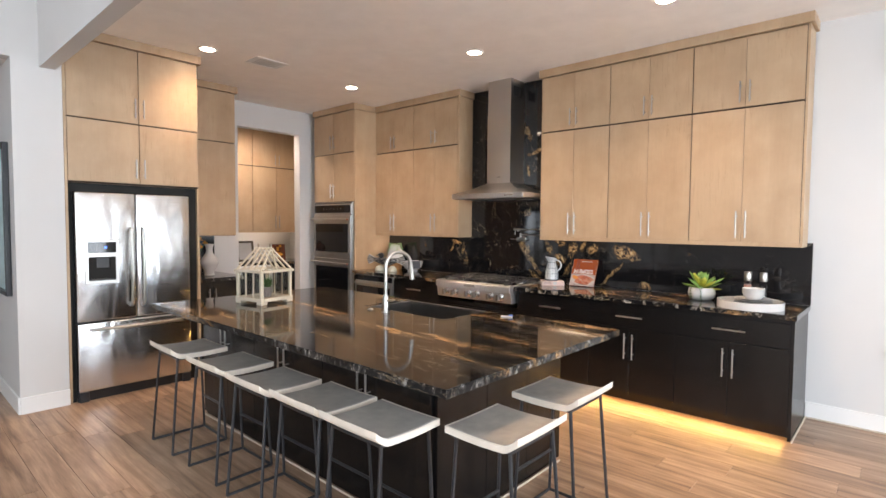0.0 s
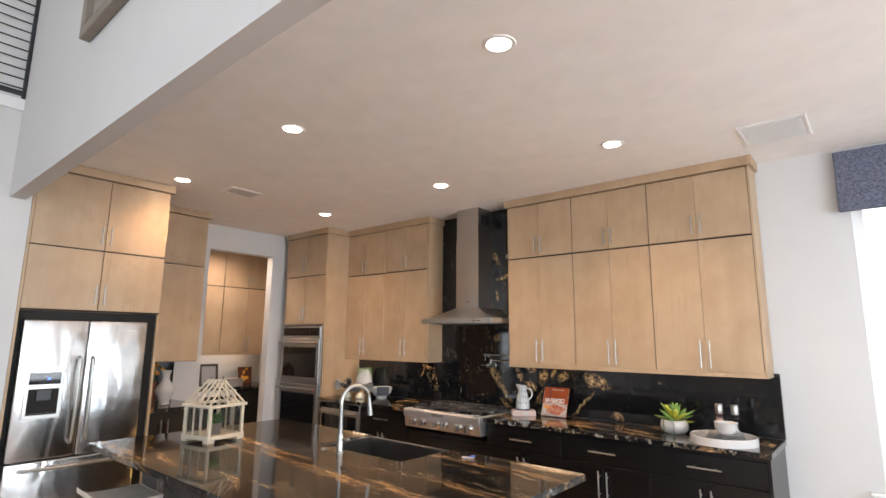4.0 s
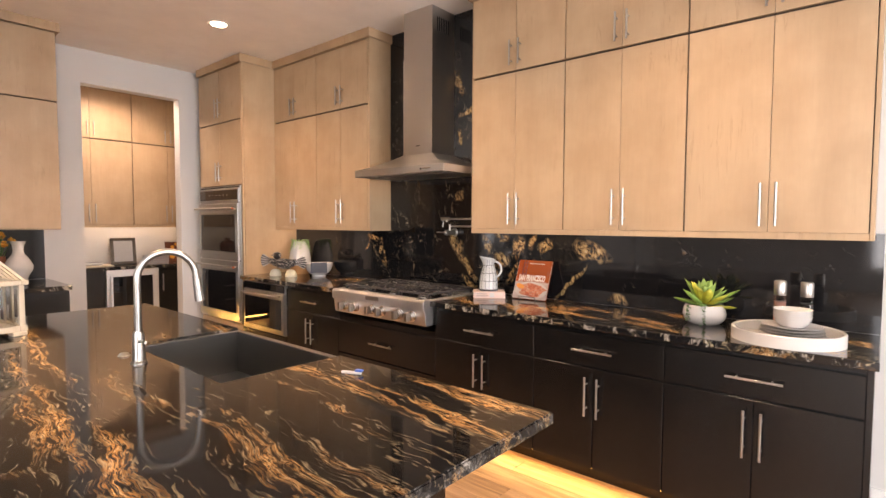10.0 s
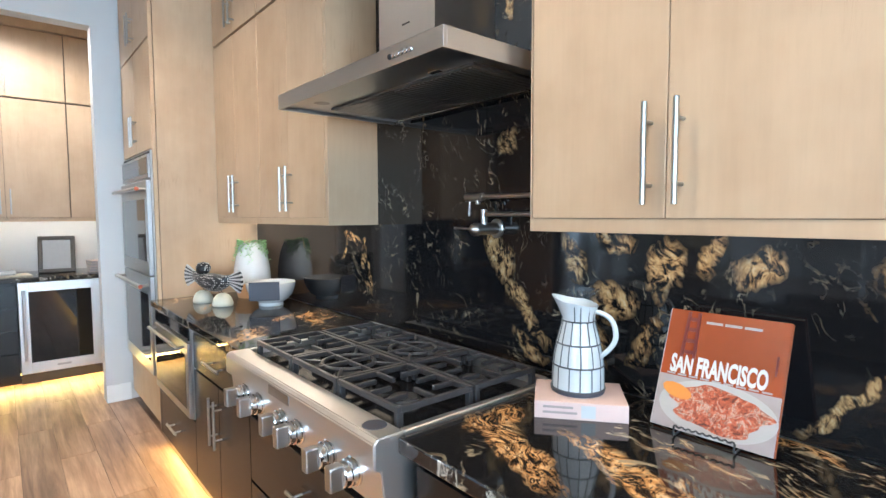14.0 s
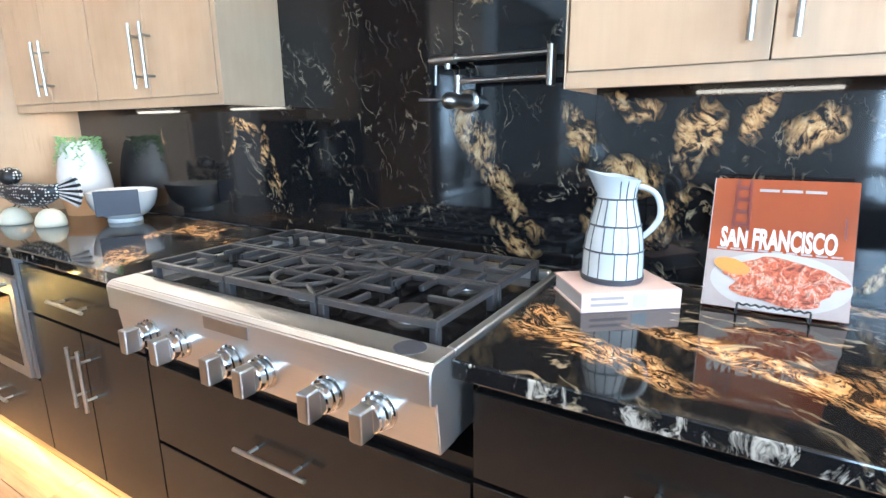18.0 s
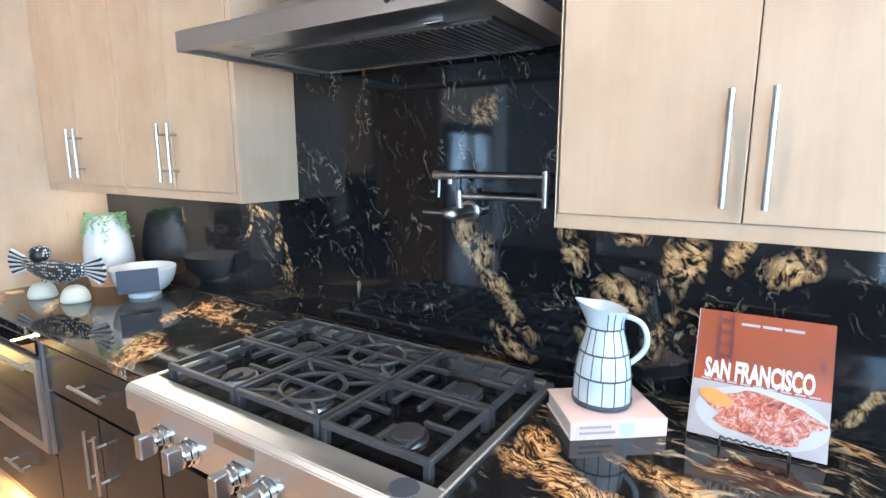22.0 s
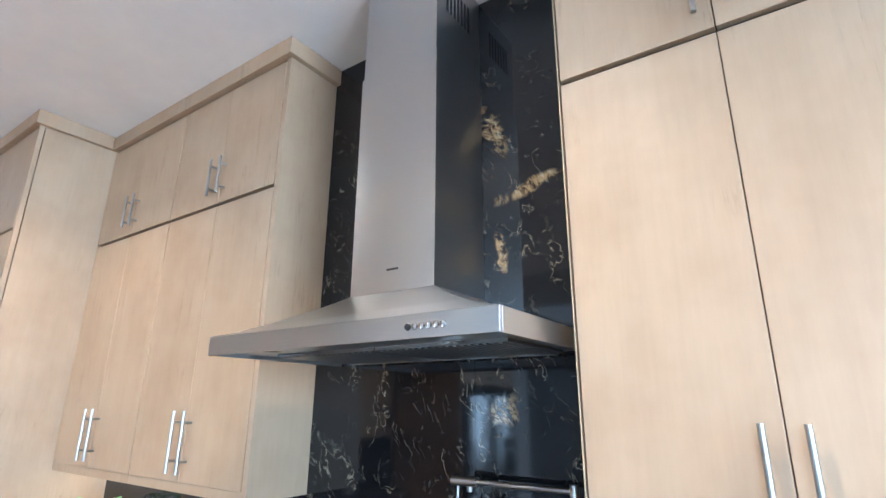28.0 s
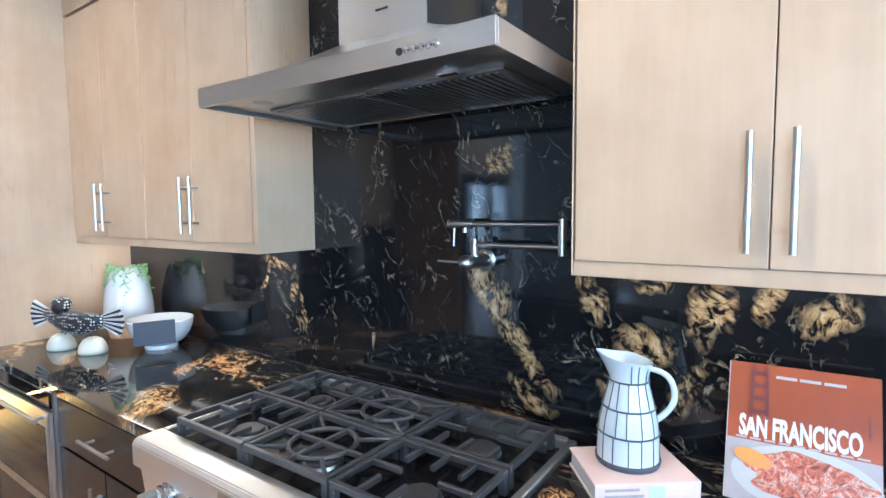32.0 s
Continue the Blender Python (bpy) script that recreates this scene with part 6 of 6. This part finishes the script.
for sx in (-0.065, 0.065):
    part("hook", tube([(sx, -0.018, 0.026), (sx, -0.020, 0.006), (sx, -0.010, 0.003), (sx, 0.03, 0.004), (sx, 0.045, 0.004)], 0.0022, n=5), M_BLACKM, ez)
    part("back_leg", tube([(sx, 0.045, 0.004), (sx * 0.9, 0.100, 0.20)], 0.0022, n=5), M_BLACKM, ez)
part("prop", tube([(0, 0.100, 0.20), (0, 0.135, 0.003)], 0.0022, n=5), M_BLACKM, ez)
part("cross_bar", tube([(-0.0585, 0.100, 0.20), (0.0585, 0.100, 0.20)], 0.0022, n=5), M_BLACKM, ez)

# succulent
M_LEAFY = paint("yellowed_leaf", (0.42, 0.42, 0.05), 0.5, 0.35, 14, 60, 0.15)
su = thing("succulent", "green agave succulent in a white pot", "plant", pose(-0.770, 5.735, CT))
smooth(part("pot", lathe([(0.0, 0.0), (0.075, 0.0), (0.100, 0.022), (0.110, 0.055), (0.104, 0.090), (0.094, 0.106), (0.088, 0.104), (0.090, 0.08), (0.0, 0.078)], 36), M_CERAM, su), 50)
for k in range(28):
    u = k * 2.39996
    f = k / 27
    e = radians(8 + 66 * f) + rnd.uniform(-0.14, 0.14)
    l = (0.190 - 0.060 * f) * rnd.uniform(0.82, 1.12)
    z0 = 0.092 + 0.03 * f
    bm = bmesh.new()
    leaf(bm, (0.02 * math.cos(u), 0.02 * math.sin(u), z0), (l * math.cos(u) * math.cos(e), l * math.sin(u) * math.cos(e), z0 + l * math.sin(e)), 0.024 * rnd.uniform(0.85, 1.15), 0.35)
    fatten(smooth(part("leaf", bm, M_LEAF if k % 5 else M_LEAFY, su), 80))
for u0, ln_ in ((-2.1, 0.085), (-1.35, 0.10)):
    bm = bmesh.new()
    for k in range(26):
        z = 0.105 - ln_ * k / 25
        R = 0.108 + 0.006 * math.sin(k)
        u = u0 + 0.05 * math.sin(k * 1.7)
        o = (R * math.cos(u), R * math.sin(u), z)
        leaf(bm, o, (o[0] + 0.014 * math.cos(u + rnd.uniform(-1.2, 1.2)), o[1] + 0.014 * math.sin(u + rnd.uniform(-1.2, 1.2)), z + rnd.uniform(-0.006, 0.01)), 0.006)
    part("trailing_stem", bm, M_LEAFD, su, "dark trailing leaves")

# tray with dishes
tr = thing("tray", "round white wooden serving tray", "tray", pose(-0.362, 5.535, CT))
smooth(part("rim", lathe([(0.214, 0.010), (0.214, 0.053), (0.219, 0.057), (0.226, 0.057), (0.230, 0.053), (0.230, 0.0), (0.0, 0.0), (0.0, 0.0095), (0.214, 0.0095)], 64), M_CERAM, tr), 40)
for k, (r_, z) in enumerate(((0.134, 0.010), (0.134, 0.023), (0.132, 0.036), (0.128, 0.049), (0.122, 0.061))):
    pt_ = thing("plate", "white ceramic plate stacked on the tray", "plate", pose(-0.345, 5.548, CT + z), "stacked plates")
    smooth(part("dish", lathe([(0.0, 0.0), (r_ * 0.6, 0.0), (r_, 0.012), (r_ + 0.001, 0.014), (r_ * 0.97, 0.0135), (r_ * 0.6, 0.004), (0.0, 0.004)], 40), M_CERAM, pt_))
for k in range(3):
    z = 0.0665 + 0.016 * k
    bw = thing("bowl", "small white ceramic bowl in a stack", "bowl", pose(-0.342, 5.548, CT + z, 0, 0, 30 * k), "stacked bowls")
    smooth(part("dish", lathe([(0.0, 0.0), (0.045, 0.0), (0.066, 0.018), (0.078, 0.048), (0.080, 0.052), (0.076, 0.050), (0.062, 0.020), (0.042, 0.005), (0.0, 0.004)], 40), M_CERAM, bw))
for k, (x, y, salt) in enumerate(((-0.412, 5.685, M_SALT), (-0.302, 5.685, M_BLACK))):
    ml = thing("spice_mill", "glass spice mill with pink salt and a steel cap" if k == 0 else "glass spice mill with peppercorns and a steel cap", "mill", pose(x, y, CT + 0.010) @ Matrix.Diagonal((1, 1, 1.12, 1)), "spice mills")
    smooth(part("jar", lathe([(0.0, 0.0), (0.026, 0.0), (0.026, 0.16), (0.022, 0.165), (0.0, 0.166)], 24), M_GLASS, ml, "clear glass body"))
    smooth(part("contents", lathe([(0.0, 0.004), (0.022, 0.004), (0.022, 0.135), (0.0, 0.136)], 20), salt, ml))
    smooth(part("cap", lathe([(0.027, 0.166), (0.028, 0.170), (0.028, 0.225), (0.024, 0.230), (0.0, 0.230)], 24), M_NICKEL, ml, "brushed steel cap"))

# ---- counter by the ovens ----
bc_ = Vector((-4.648, 5.553, CT))
bd = thing("bird_figure", "black and white dotted bird figure on two pale stones", "figurine", Matrix.Translation(bc_) @ pose(0, 0, 0, 0, 0, 14) @ Matrix.Diagonal((1.22, 1.15, 1.08, 1)))
rings = [(-0.165, 0.112, 0.010, 0.026), (-0.12, 0.098, 0.024, 0.030), (-0.06, 0.088, 0.040, 0.042), (0.0, 0.083, 0.046, 0.050), (0.05, 0.084, 0.044, 0.048), (0.10, 0.092, 0.028, 0.036), (0.15, 0.108, 0.012, 0.026)]
bm = bmesh.new()
rs = []
for x, z, ry, rz_ in rings:
    rs.append([bm.verts.new((x, ry * math.cos(2 * math.pi * k / 16), z + 0.035 + rz_ * math.sin(2 * math.pi * k / 16))) for k in range(16)])
for r0, r1 in zip(rs, rs[1:]):
    for k in range(16):
        bm.faces.new((r0[k], r0[(k + 1) % 16], r1[(k + 1) % 16], r1[k]))
bm.faces.new(rs[0]); bm.faces.new(rs[-1][::-1])
bmesh.ops.recalc_face_normals(bm, faces=bm.faces[:])


def dotted(name):
    m, ns, ls, b = nodes_of(name)
    v = ns.new("ShaderNodeTexVoronoi")
    v.inputs["Scale"].default_value = 82.0
    v.inputs["Randomness"].default_value = 0.35
    ls.new(coords(ns, ls), v.inputs["Vector"])
    r = ramp(ns, [(0.29, (0.62, 0.60, 0.57)), (0.37, (0.012, 0.012, 0.014))])
    ls.new(v.outputs["Distance"], r.inputs[0])
    ls.new(r.outputs[0], b.inputs["Base Color"])
    b.inputs["Roughness"].default_value = 0.35
    return m


M_DOT = dotted("dotted_glaze")
smooth(part("bird_body", bm, M_DOT, bd), 80)
for sx, zz in ((-1, 0.142), (1, 0.140)):
    for k in range(11):
        a_ = radians(-36 + 72 * k / 10)
        tip = (sx * (0.135 + 0.110 * math.cos(a_)), 0.0, zz + 0.094 * math.sin(a_))
        part("tail_rib", rod((sx * 0.138, 0.0, zz + 0.030 * math.sin(a_)), tip, 0.0042, n=6, r2=0.0078), M_BLACK if k % 2 else M_CERAM, bd, "striped tail rib")
smooth(part("head", lathe([(0.0, -0.036), (0.02, -0.030), (0.034, -0.010), (0.036, 0.008), (0.026, 0.028), (0.0, 0.036)], 20, at=(-0.055, -0.012, 0.192)), M_DOT, bd), 80)
smooth(part("eye", lathe([(0.0, 0.012), (0.018, 0.008), (0.026, 0.0)], 18), M_BLACK, bd, "round black eye")).matrix_local = Matrix.Translation((-0.03, -0.046, 0.188)) @ pose(0, 0, 0, 90, 0, 15)
smooth(part("beak", rod((-0.085, -0.01, 0.195), (-0.12, -0.012, 0.190), 0.014, n=10, r2=0.002), M_DOT, bd))
M_EGG = paint("cream_stone", (0.50, 0.49, 0.40), 0.5, 0.08, 14, 60, 0.1)
for sx in (-0.085, 0.085):
    smooth(part("stone", lathe([(0.0, 0.068), (0.016, 0.066), (0.032, 0.056), (0.043, 0.038), (0.049, 0.016), (0.049, 0.004), (0.046, 0.0), (0.0, 0.0)], 28, at=(sx, 0, 0)), M_EGG, bd, "pale rounded stone"), 60)
    for dx in (-0.012, 0.012):
        part("leg", rod((sx * 0.9 + dx, 0, 0.064), (sx * 0.55 + dx, 0, 0.088), 0.002, n=6), M_BLACKM, bd)
bo = thing("bowl", "white ceramic bowl with a slate tag hung on it", "bowl", pose(-4.390, 5.800, CT) @ Matrix.Diagonal((1.13, 1.13, 1.0, 1)))
smooth(part("dish", lathe([(0.0, 0.0), (0.060, 0.0), (0.062, 0.006), (0.058, 0.018), (0.084, 0.034), (0.108, 0.066), (0.120, 0.104), (0.124, 0.134), (0.1215, 0.136), (0.115, 0.104), (0.102, 0.068), (0.078, 0.038), (0.0, 0.030)], 48), M_CERAM, bo), 40)
tag_ = part("slate_tag", box(-0.075, 0.068, -0.003, 0.003, 0.046, 0.150, 0.001), M_SLATE, bo, "dark slate tag")
tag_.matrix_local = pose(0.1145 - 0.009, -0.056 - 0.016, 0, 0, 0, 64)
M_VINE = paint("pale_trailing_leaf", (0.30, 0.46, 0.20), 0.55, 0.35, 20, 60, 0.15)
vs = thing("vase", "white and terracotta vase with trailing greenery", "vase", pose(-4.770, 5.835, CT) @ Matrix.Diagonal((0.88, 0.88, 1.10, 1)))
smooth(part("body", lathe([(0.124, 0.085), (0.129, 0.11), (0.124, 0.17), (0.108, 0.24), (0.088, 0.295), (0.075, 0.312), (0.068, 0.312), (0.08, 0.28), (0.0, 0.26)], 40), M_CERAM, vs), 50)
smooth(part("base", lathe([(0.0, 0.0), (0.102, 0.0), (0.112, 0.04), (0.124, 0.085)], 40), paint("terracotta", (0.50, 0.27, 0.12), 0.6, 0.1, 9, 90, 0.2), vs, "terracotta base"))
for k in range(22):
    u0 = -2.6 + 0.18 * k + rnd.uniform(-0.1, 0.1)
    bm = bmesh.new()
    L = rnd.uniform(0.03, 0.15)
    for j in range(int(L * 200)):
        s = j / (L * 200)
        z = 0.325 - L * s + 0.02 * math.sin(s * 3)
        R = min(0.130, 0.080 + max(0.0, 0.312 - z) * 0.36) + 0.006
        u = u0 + 0.10 * math.sin(j * 0.9)
        o = (R * math.cos(u), R * math.sin(u), z)
        leaf(bm, o, (o[0] + 0.017 * math.cos(u + rnd.uniform(-1.4, 1.4)), o[1] + 0.017 * math.sin(u + rnd.uniform(-1.4, 1.4)), z + rnd.uniform(-0.004, 0.010)), 0.0065)
    part("trailing_stem", bm, M_VINE, vs)

# ---- coffee counter beside the fridge ----
vz = thing("vase", "tall white gourd-shaped vase", "vase", pose(-5.60, 3.62, CT))
smooth(part("body", lathe([(0.0, 0.0), (0.050, 0.0), (0.060, 0.010), (0.052, 0.028), (0.066, 0.075), (0.098, 0.135), (0.100, 0.17), (0.074, 0.225), (0.044, 0.265), (0.036, 0.30), (0.042, 0.345), (0.056, 0.375), (0.050, 0.375), (0.032, 0.31), (0.0, 0.29)], 36), M_CERAM, vz), 60)
fl_ = thing("flowers", "bunch of orange flowers in a dark holder", "flowers", pose(-5.70, 3.50, CT))
smooth(part("holder", lathe([(0.0, 0.0), (0.06, 0.0), (0.07, 0.12), (0.055, 0.25), (0.05, 0.25), (0.06, 0.12), (0.0, 0.1)], 24), M_BROWN, fl_))
for k in range(16):
    bm = bmesh.new()
    o = Vector((rnd.uniform(-0.09, 0.09), rnd.uniform(-0.09, 0.09), 0.31 + rnd.uniform(-0.08, 0.14)))
    for j in range(14):
        u, e = rnd.uniform(0, 6.28), rnd.uniform(-0.4, 1.4)
        d = Vector((math.cos(u) * math.cos(e), math.sin(u) * math.cos(e), math.sin(e))) * 0.034
        leaf(bm, o, o + d, 0.013)
    bl = part("blossom", bm, M_GOLDF, fl_)
    part("stem", tube([(0, 0, 0.16), tuple(o)], 0.0025, n=5), M_LEAFD, bl)

# ---- pantry counter ----
jr = thing("jar", "brown glazed stoneware jar", "jar", pose(-7.27, 4.32, CT))
smooth(part("body", lathe([(0.0, 0.0), (0.098, 0.0), (0.104, 0.01), (0.104, 0.22), (0.092, 0.255), (0.05, 0.278), (0.03, 0.285), (0.030, 0.30), (0.040, 0.305), (0.040, 0.318), (0.0, 0.318)], 36), M_BROWN, jr), 40)
fp = thing("picture_frame", "bronze photo frame with a blank white sheet", "picture frame", Matrix.Translation((-7.40, 5.00, CT + 0.002)) @ pose(0, 0, 0, 0, 0, 82) @ pose(0, 0, 0, -12, 0, 0))
for q in ((-0.14, 0.14, 0.0, 0.035), (-0.14, 0.14, 0.305, 0.34), (-0.14, -0.105, 0.035, 0.305), (0.105, 0.14, 0.035, 0.305)):
    part("frame_bar", box(q[0], q[1], -0.012, 0.012, q[2], q[3], 0.004), M_FRAME, fp)
part("sheet", box(-0.1045, 0.1045, -0.002, 0.004, 0.0355, 0.3045), M_PAPER, fp, "blank white sheet")
part("strut", box(-0.02, 0.02, 0.0125, 0.016, 0.02, 0.22), M_BLACK, fp)
bt = thing("serving_board", "pale wooden board with a white dish", "board", pose(-7.22, 4.60, CT, 0, 0, 8))
part("board", box(-0.10, 0.10, -0.20, 0.20, 0.0, 0.018, 0.004), M_LANT, bt)
part("dish", box(-0.06, 0.06, -0.13, 0.10, 0.0185, 0.055, 0.012), M_CERAM, bt, "white ceramic dish")
for k in range(4):
    bk2 = thing("book", "pale pink book in a flat stack", "book", pose(-7.35, 5.36, CT + 0.026 * k, 0, 0, 90 + 3 * k), "pantry book stack")
    part("pages", box(-0.125, 0.125, -0.09, 0.088, 0.003, 0.022), M_PAPER, bk2)
    part("cover", box(-0.128, 0.128, -0.093, 0.09, 0.0225, 0.0255), M_PINK if k % 2 else M_PAPER, bk2)
    part("cover", box(-0.128, 0.128, -0.093, 0.09, 0.0, 0.0028), M_PINK, bk2)
pk = thing("cookbook", "orange illustrated book standing in the pantry", "book", Matrix.Translation((-7.50, 5.66, CT + 0.002)) @ pose(0, 0, 0, 0, 0, 80) @ pose(0, 0, 0, -12, 0, 0))
part("cover", box(-0.11, 0.11, 0.0, 0.018, 0.0, 0.27, 0.001), M_BROWN, pk)
for k in range(10):
    bm = lathe([(0.0, 0.0006), (0.7, 0.0004), (1.0, 0.0)], 9)
    pc = part("printed_flower", bm, M_GOLDF, pk)
    pc.matrix_local = Matrix.Translation((rnd.uniform(-0.08, 0.08), -0.0008 - 0.0001 * k, rnd.uniform(0.04, 0.24))) @ pose(0, 0, 0, 90, 0, 0) @ Matrix.Diagonal((rnd.uniform(0.02, 0.035), rnd.uniform(0.015, 0.03), 1, 1))

# ---- hall and great room ----
hp = thing("picture_frame", "black framed pale picture on the hall wall", "picture frame", pose(-7.85, 0.86, 0, 0, 0, 90))
for q in ((-0.85, 0.85, 0.62, 0.67), (-0.85, 0.85, 2.43, 2.48), (-0.85, -0.80, 0.67, 2.43), (0.80, 0.85, 0.67, 2.43)):
    part("frame_bar", box(q[0], q[1], -0.03, 0.0, q[2], q[3], 0.003), M_BLACK, hp)
part("print", box(-0.7995, 0.7995, -0.012, -0.002, 0.671, 2.429), paint("pale_print", (0.50, 0.60, 0.60), 0.4, 0.25, 1.2, 20, 0.0), hp, "pale blue-grey print")
wf = thing("picture_frame", "large taupe picture frame high on the great room wall", "picture frame", pose(-2.20, BEAM[0] - 0.001, 3.43))
for q in ((-0.78, 0.78, 0.0, 0.07), (-0.78, 0.78, 1.13, 1.20), (-0.78, -0.71, 0.07, 1.13), (0.71, 0.78, 0.07, 1.13)):
    part("frame_bar", box(q[0], q[1], -0.06, -0.001, q[2], q[3], 0.004), paint("taupe_frame", (0.24, 0.20, 0.16), 0.5, 0.1, 9, 60, 0.2) if q[2] == 0.0 else bpy.data.materials["taupe_frame"], wf)
part("print", box(-0.7095, 0.7095, -0.02, -0.002, 0.0705, 1.1295), M_CREAMF, wf)
hp = thing("picture_frame", "tall black framed pale blue print on the hall wall", "picture frame", pose(-5.40, 1.698, 0.88))
for q in ((-0.52, 0.52, 0.0, 0.035), (-0.52, 0.52, 1.215, 1.25), (-0.52, -0.485, 0.035, 1.215), (0.485, 0.52, 0.035, 1.215)):
    part("frame_bar", box(q[0], q[1], -0.04, 0.0, q[2], q[3], 0.002), M_BLACKM, hp)
part("print", box(-0.4845, 0.4845, -0.015, -0.001, 0.0355, 1.2145), paint("pale_blue_print", (0.45, 0.60, 0.62), 0.4, 0.35, 2.5, 40, 0.05), hp, "pale blue-green abstract print")

# ---- floor planks, laid along x ----
PW, PL = 0.182, 1.22
near, far = [], []
rf = random.Random(11)
shared = {}


def plank_mesh(length):
    key = round(length, 2)
    if key not in shared:
        bm = box(0.0008, key - 0.0008, 0.0008, PW - 0.0008, -0.008, 0.0, 0.0012)
        me = bpy.data.meshes.new("plank")
        bm.to_mesh(me)
        bm.free()
        me.materials.append(M_FLOOR)
        shared[key] = me
    return shared[key]


y = SOUTHY
while y < 6.0:
    x = -8.9 - rf.uniform(0, PL)
    while x < EASTX - 0.02:
        a, b2 = max(x, -8.99), min(x + PL, EASTX - 0.01)
        if b2 - a > 0.05:
            if -7.1 < a < 1.6 and 1.0 < y < 5.45 and len(near) < 300:
                near.append((a, y, b2 - a))
            else:
                far.append((a, y, b2 - a))
        x += PL
    y += PW
for a, y, l in near:
    o = new("plank", plank_mesh(l))
    o.parent = floor
    o.location = (a, y, FL)
vs_, fs_ = [], []
for a, y, l in far:
    k = len(vs_)
    vs_ += [(a + 0.001, y + 0.001, FL), (a + l - 0.001, y + 0.001, FL), (a + l - 0.001, y + PW - 0.001, FL), (a + 0.001, y + PW - 0.001, FL)]
    fs_.append((k, k + 1, k + 2, k + 3))
me = bpy.data.meshes.new("far_planks")
me.from_pydata(vs_, [], fs_)
me.materials.append(M_FLOOR)
o = new("far_planks", me)
o.parent = floor
tagged(o, "brown oak planks far from the kitchen", kind="stuff")
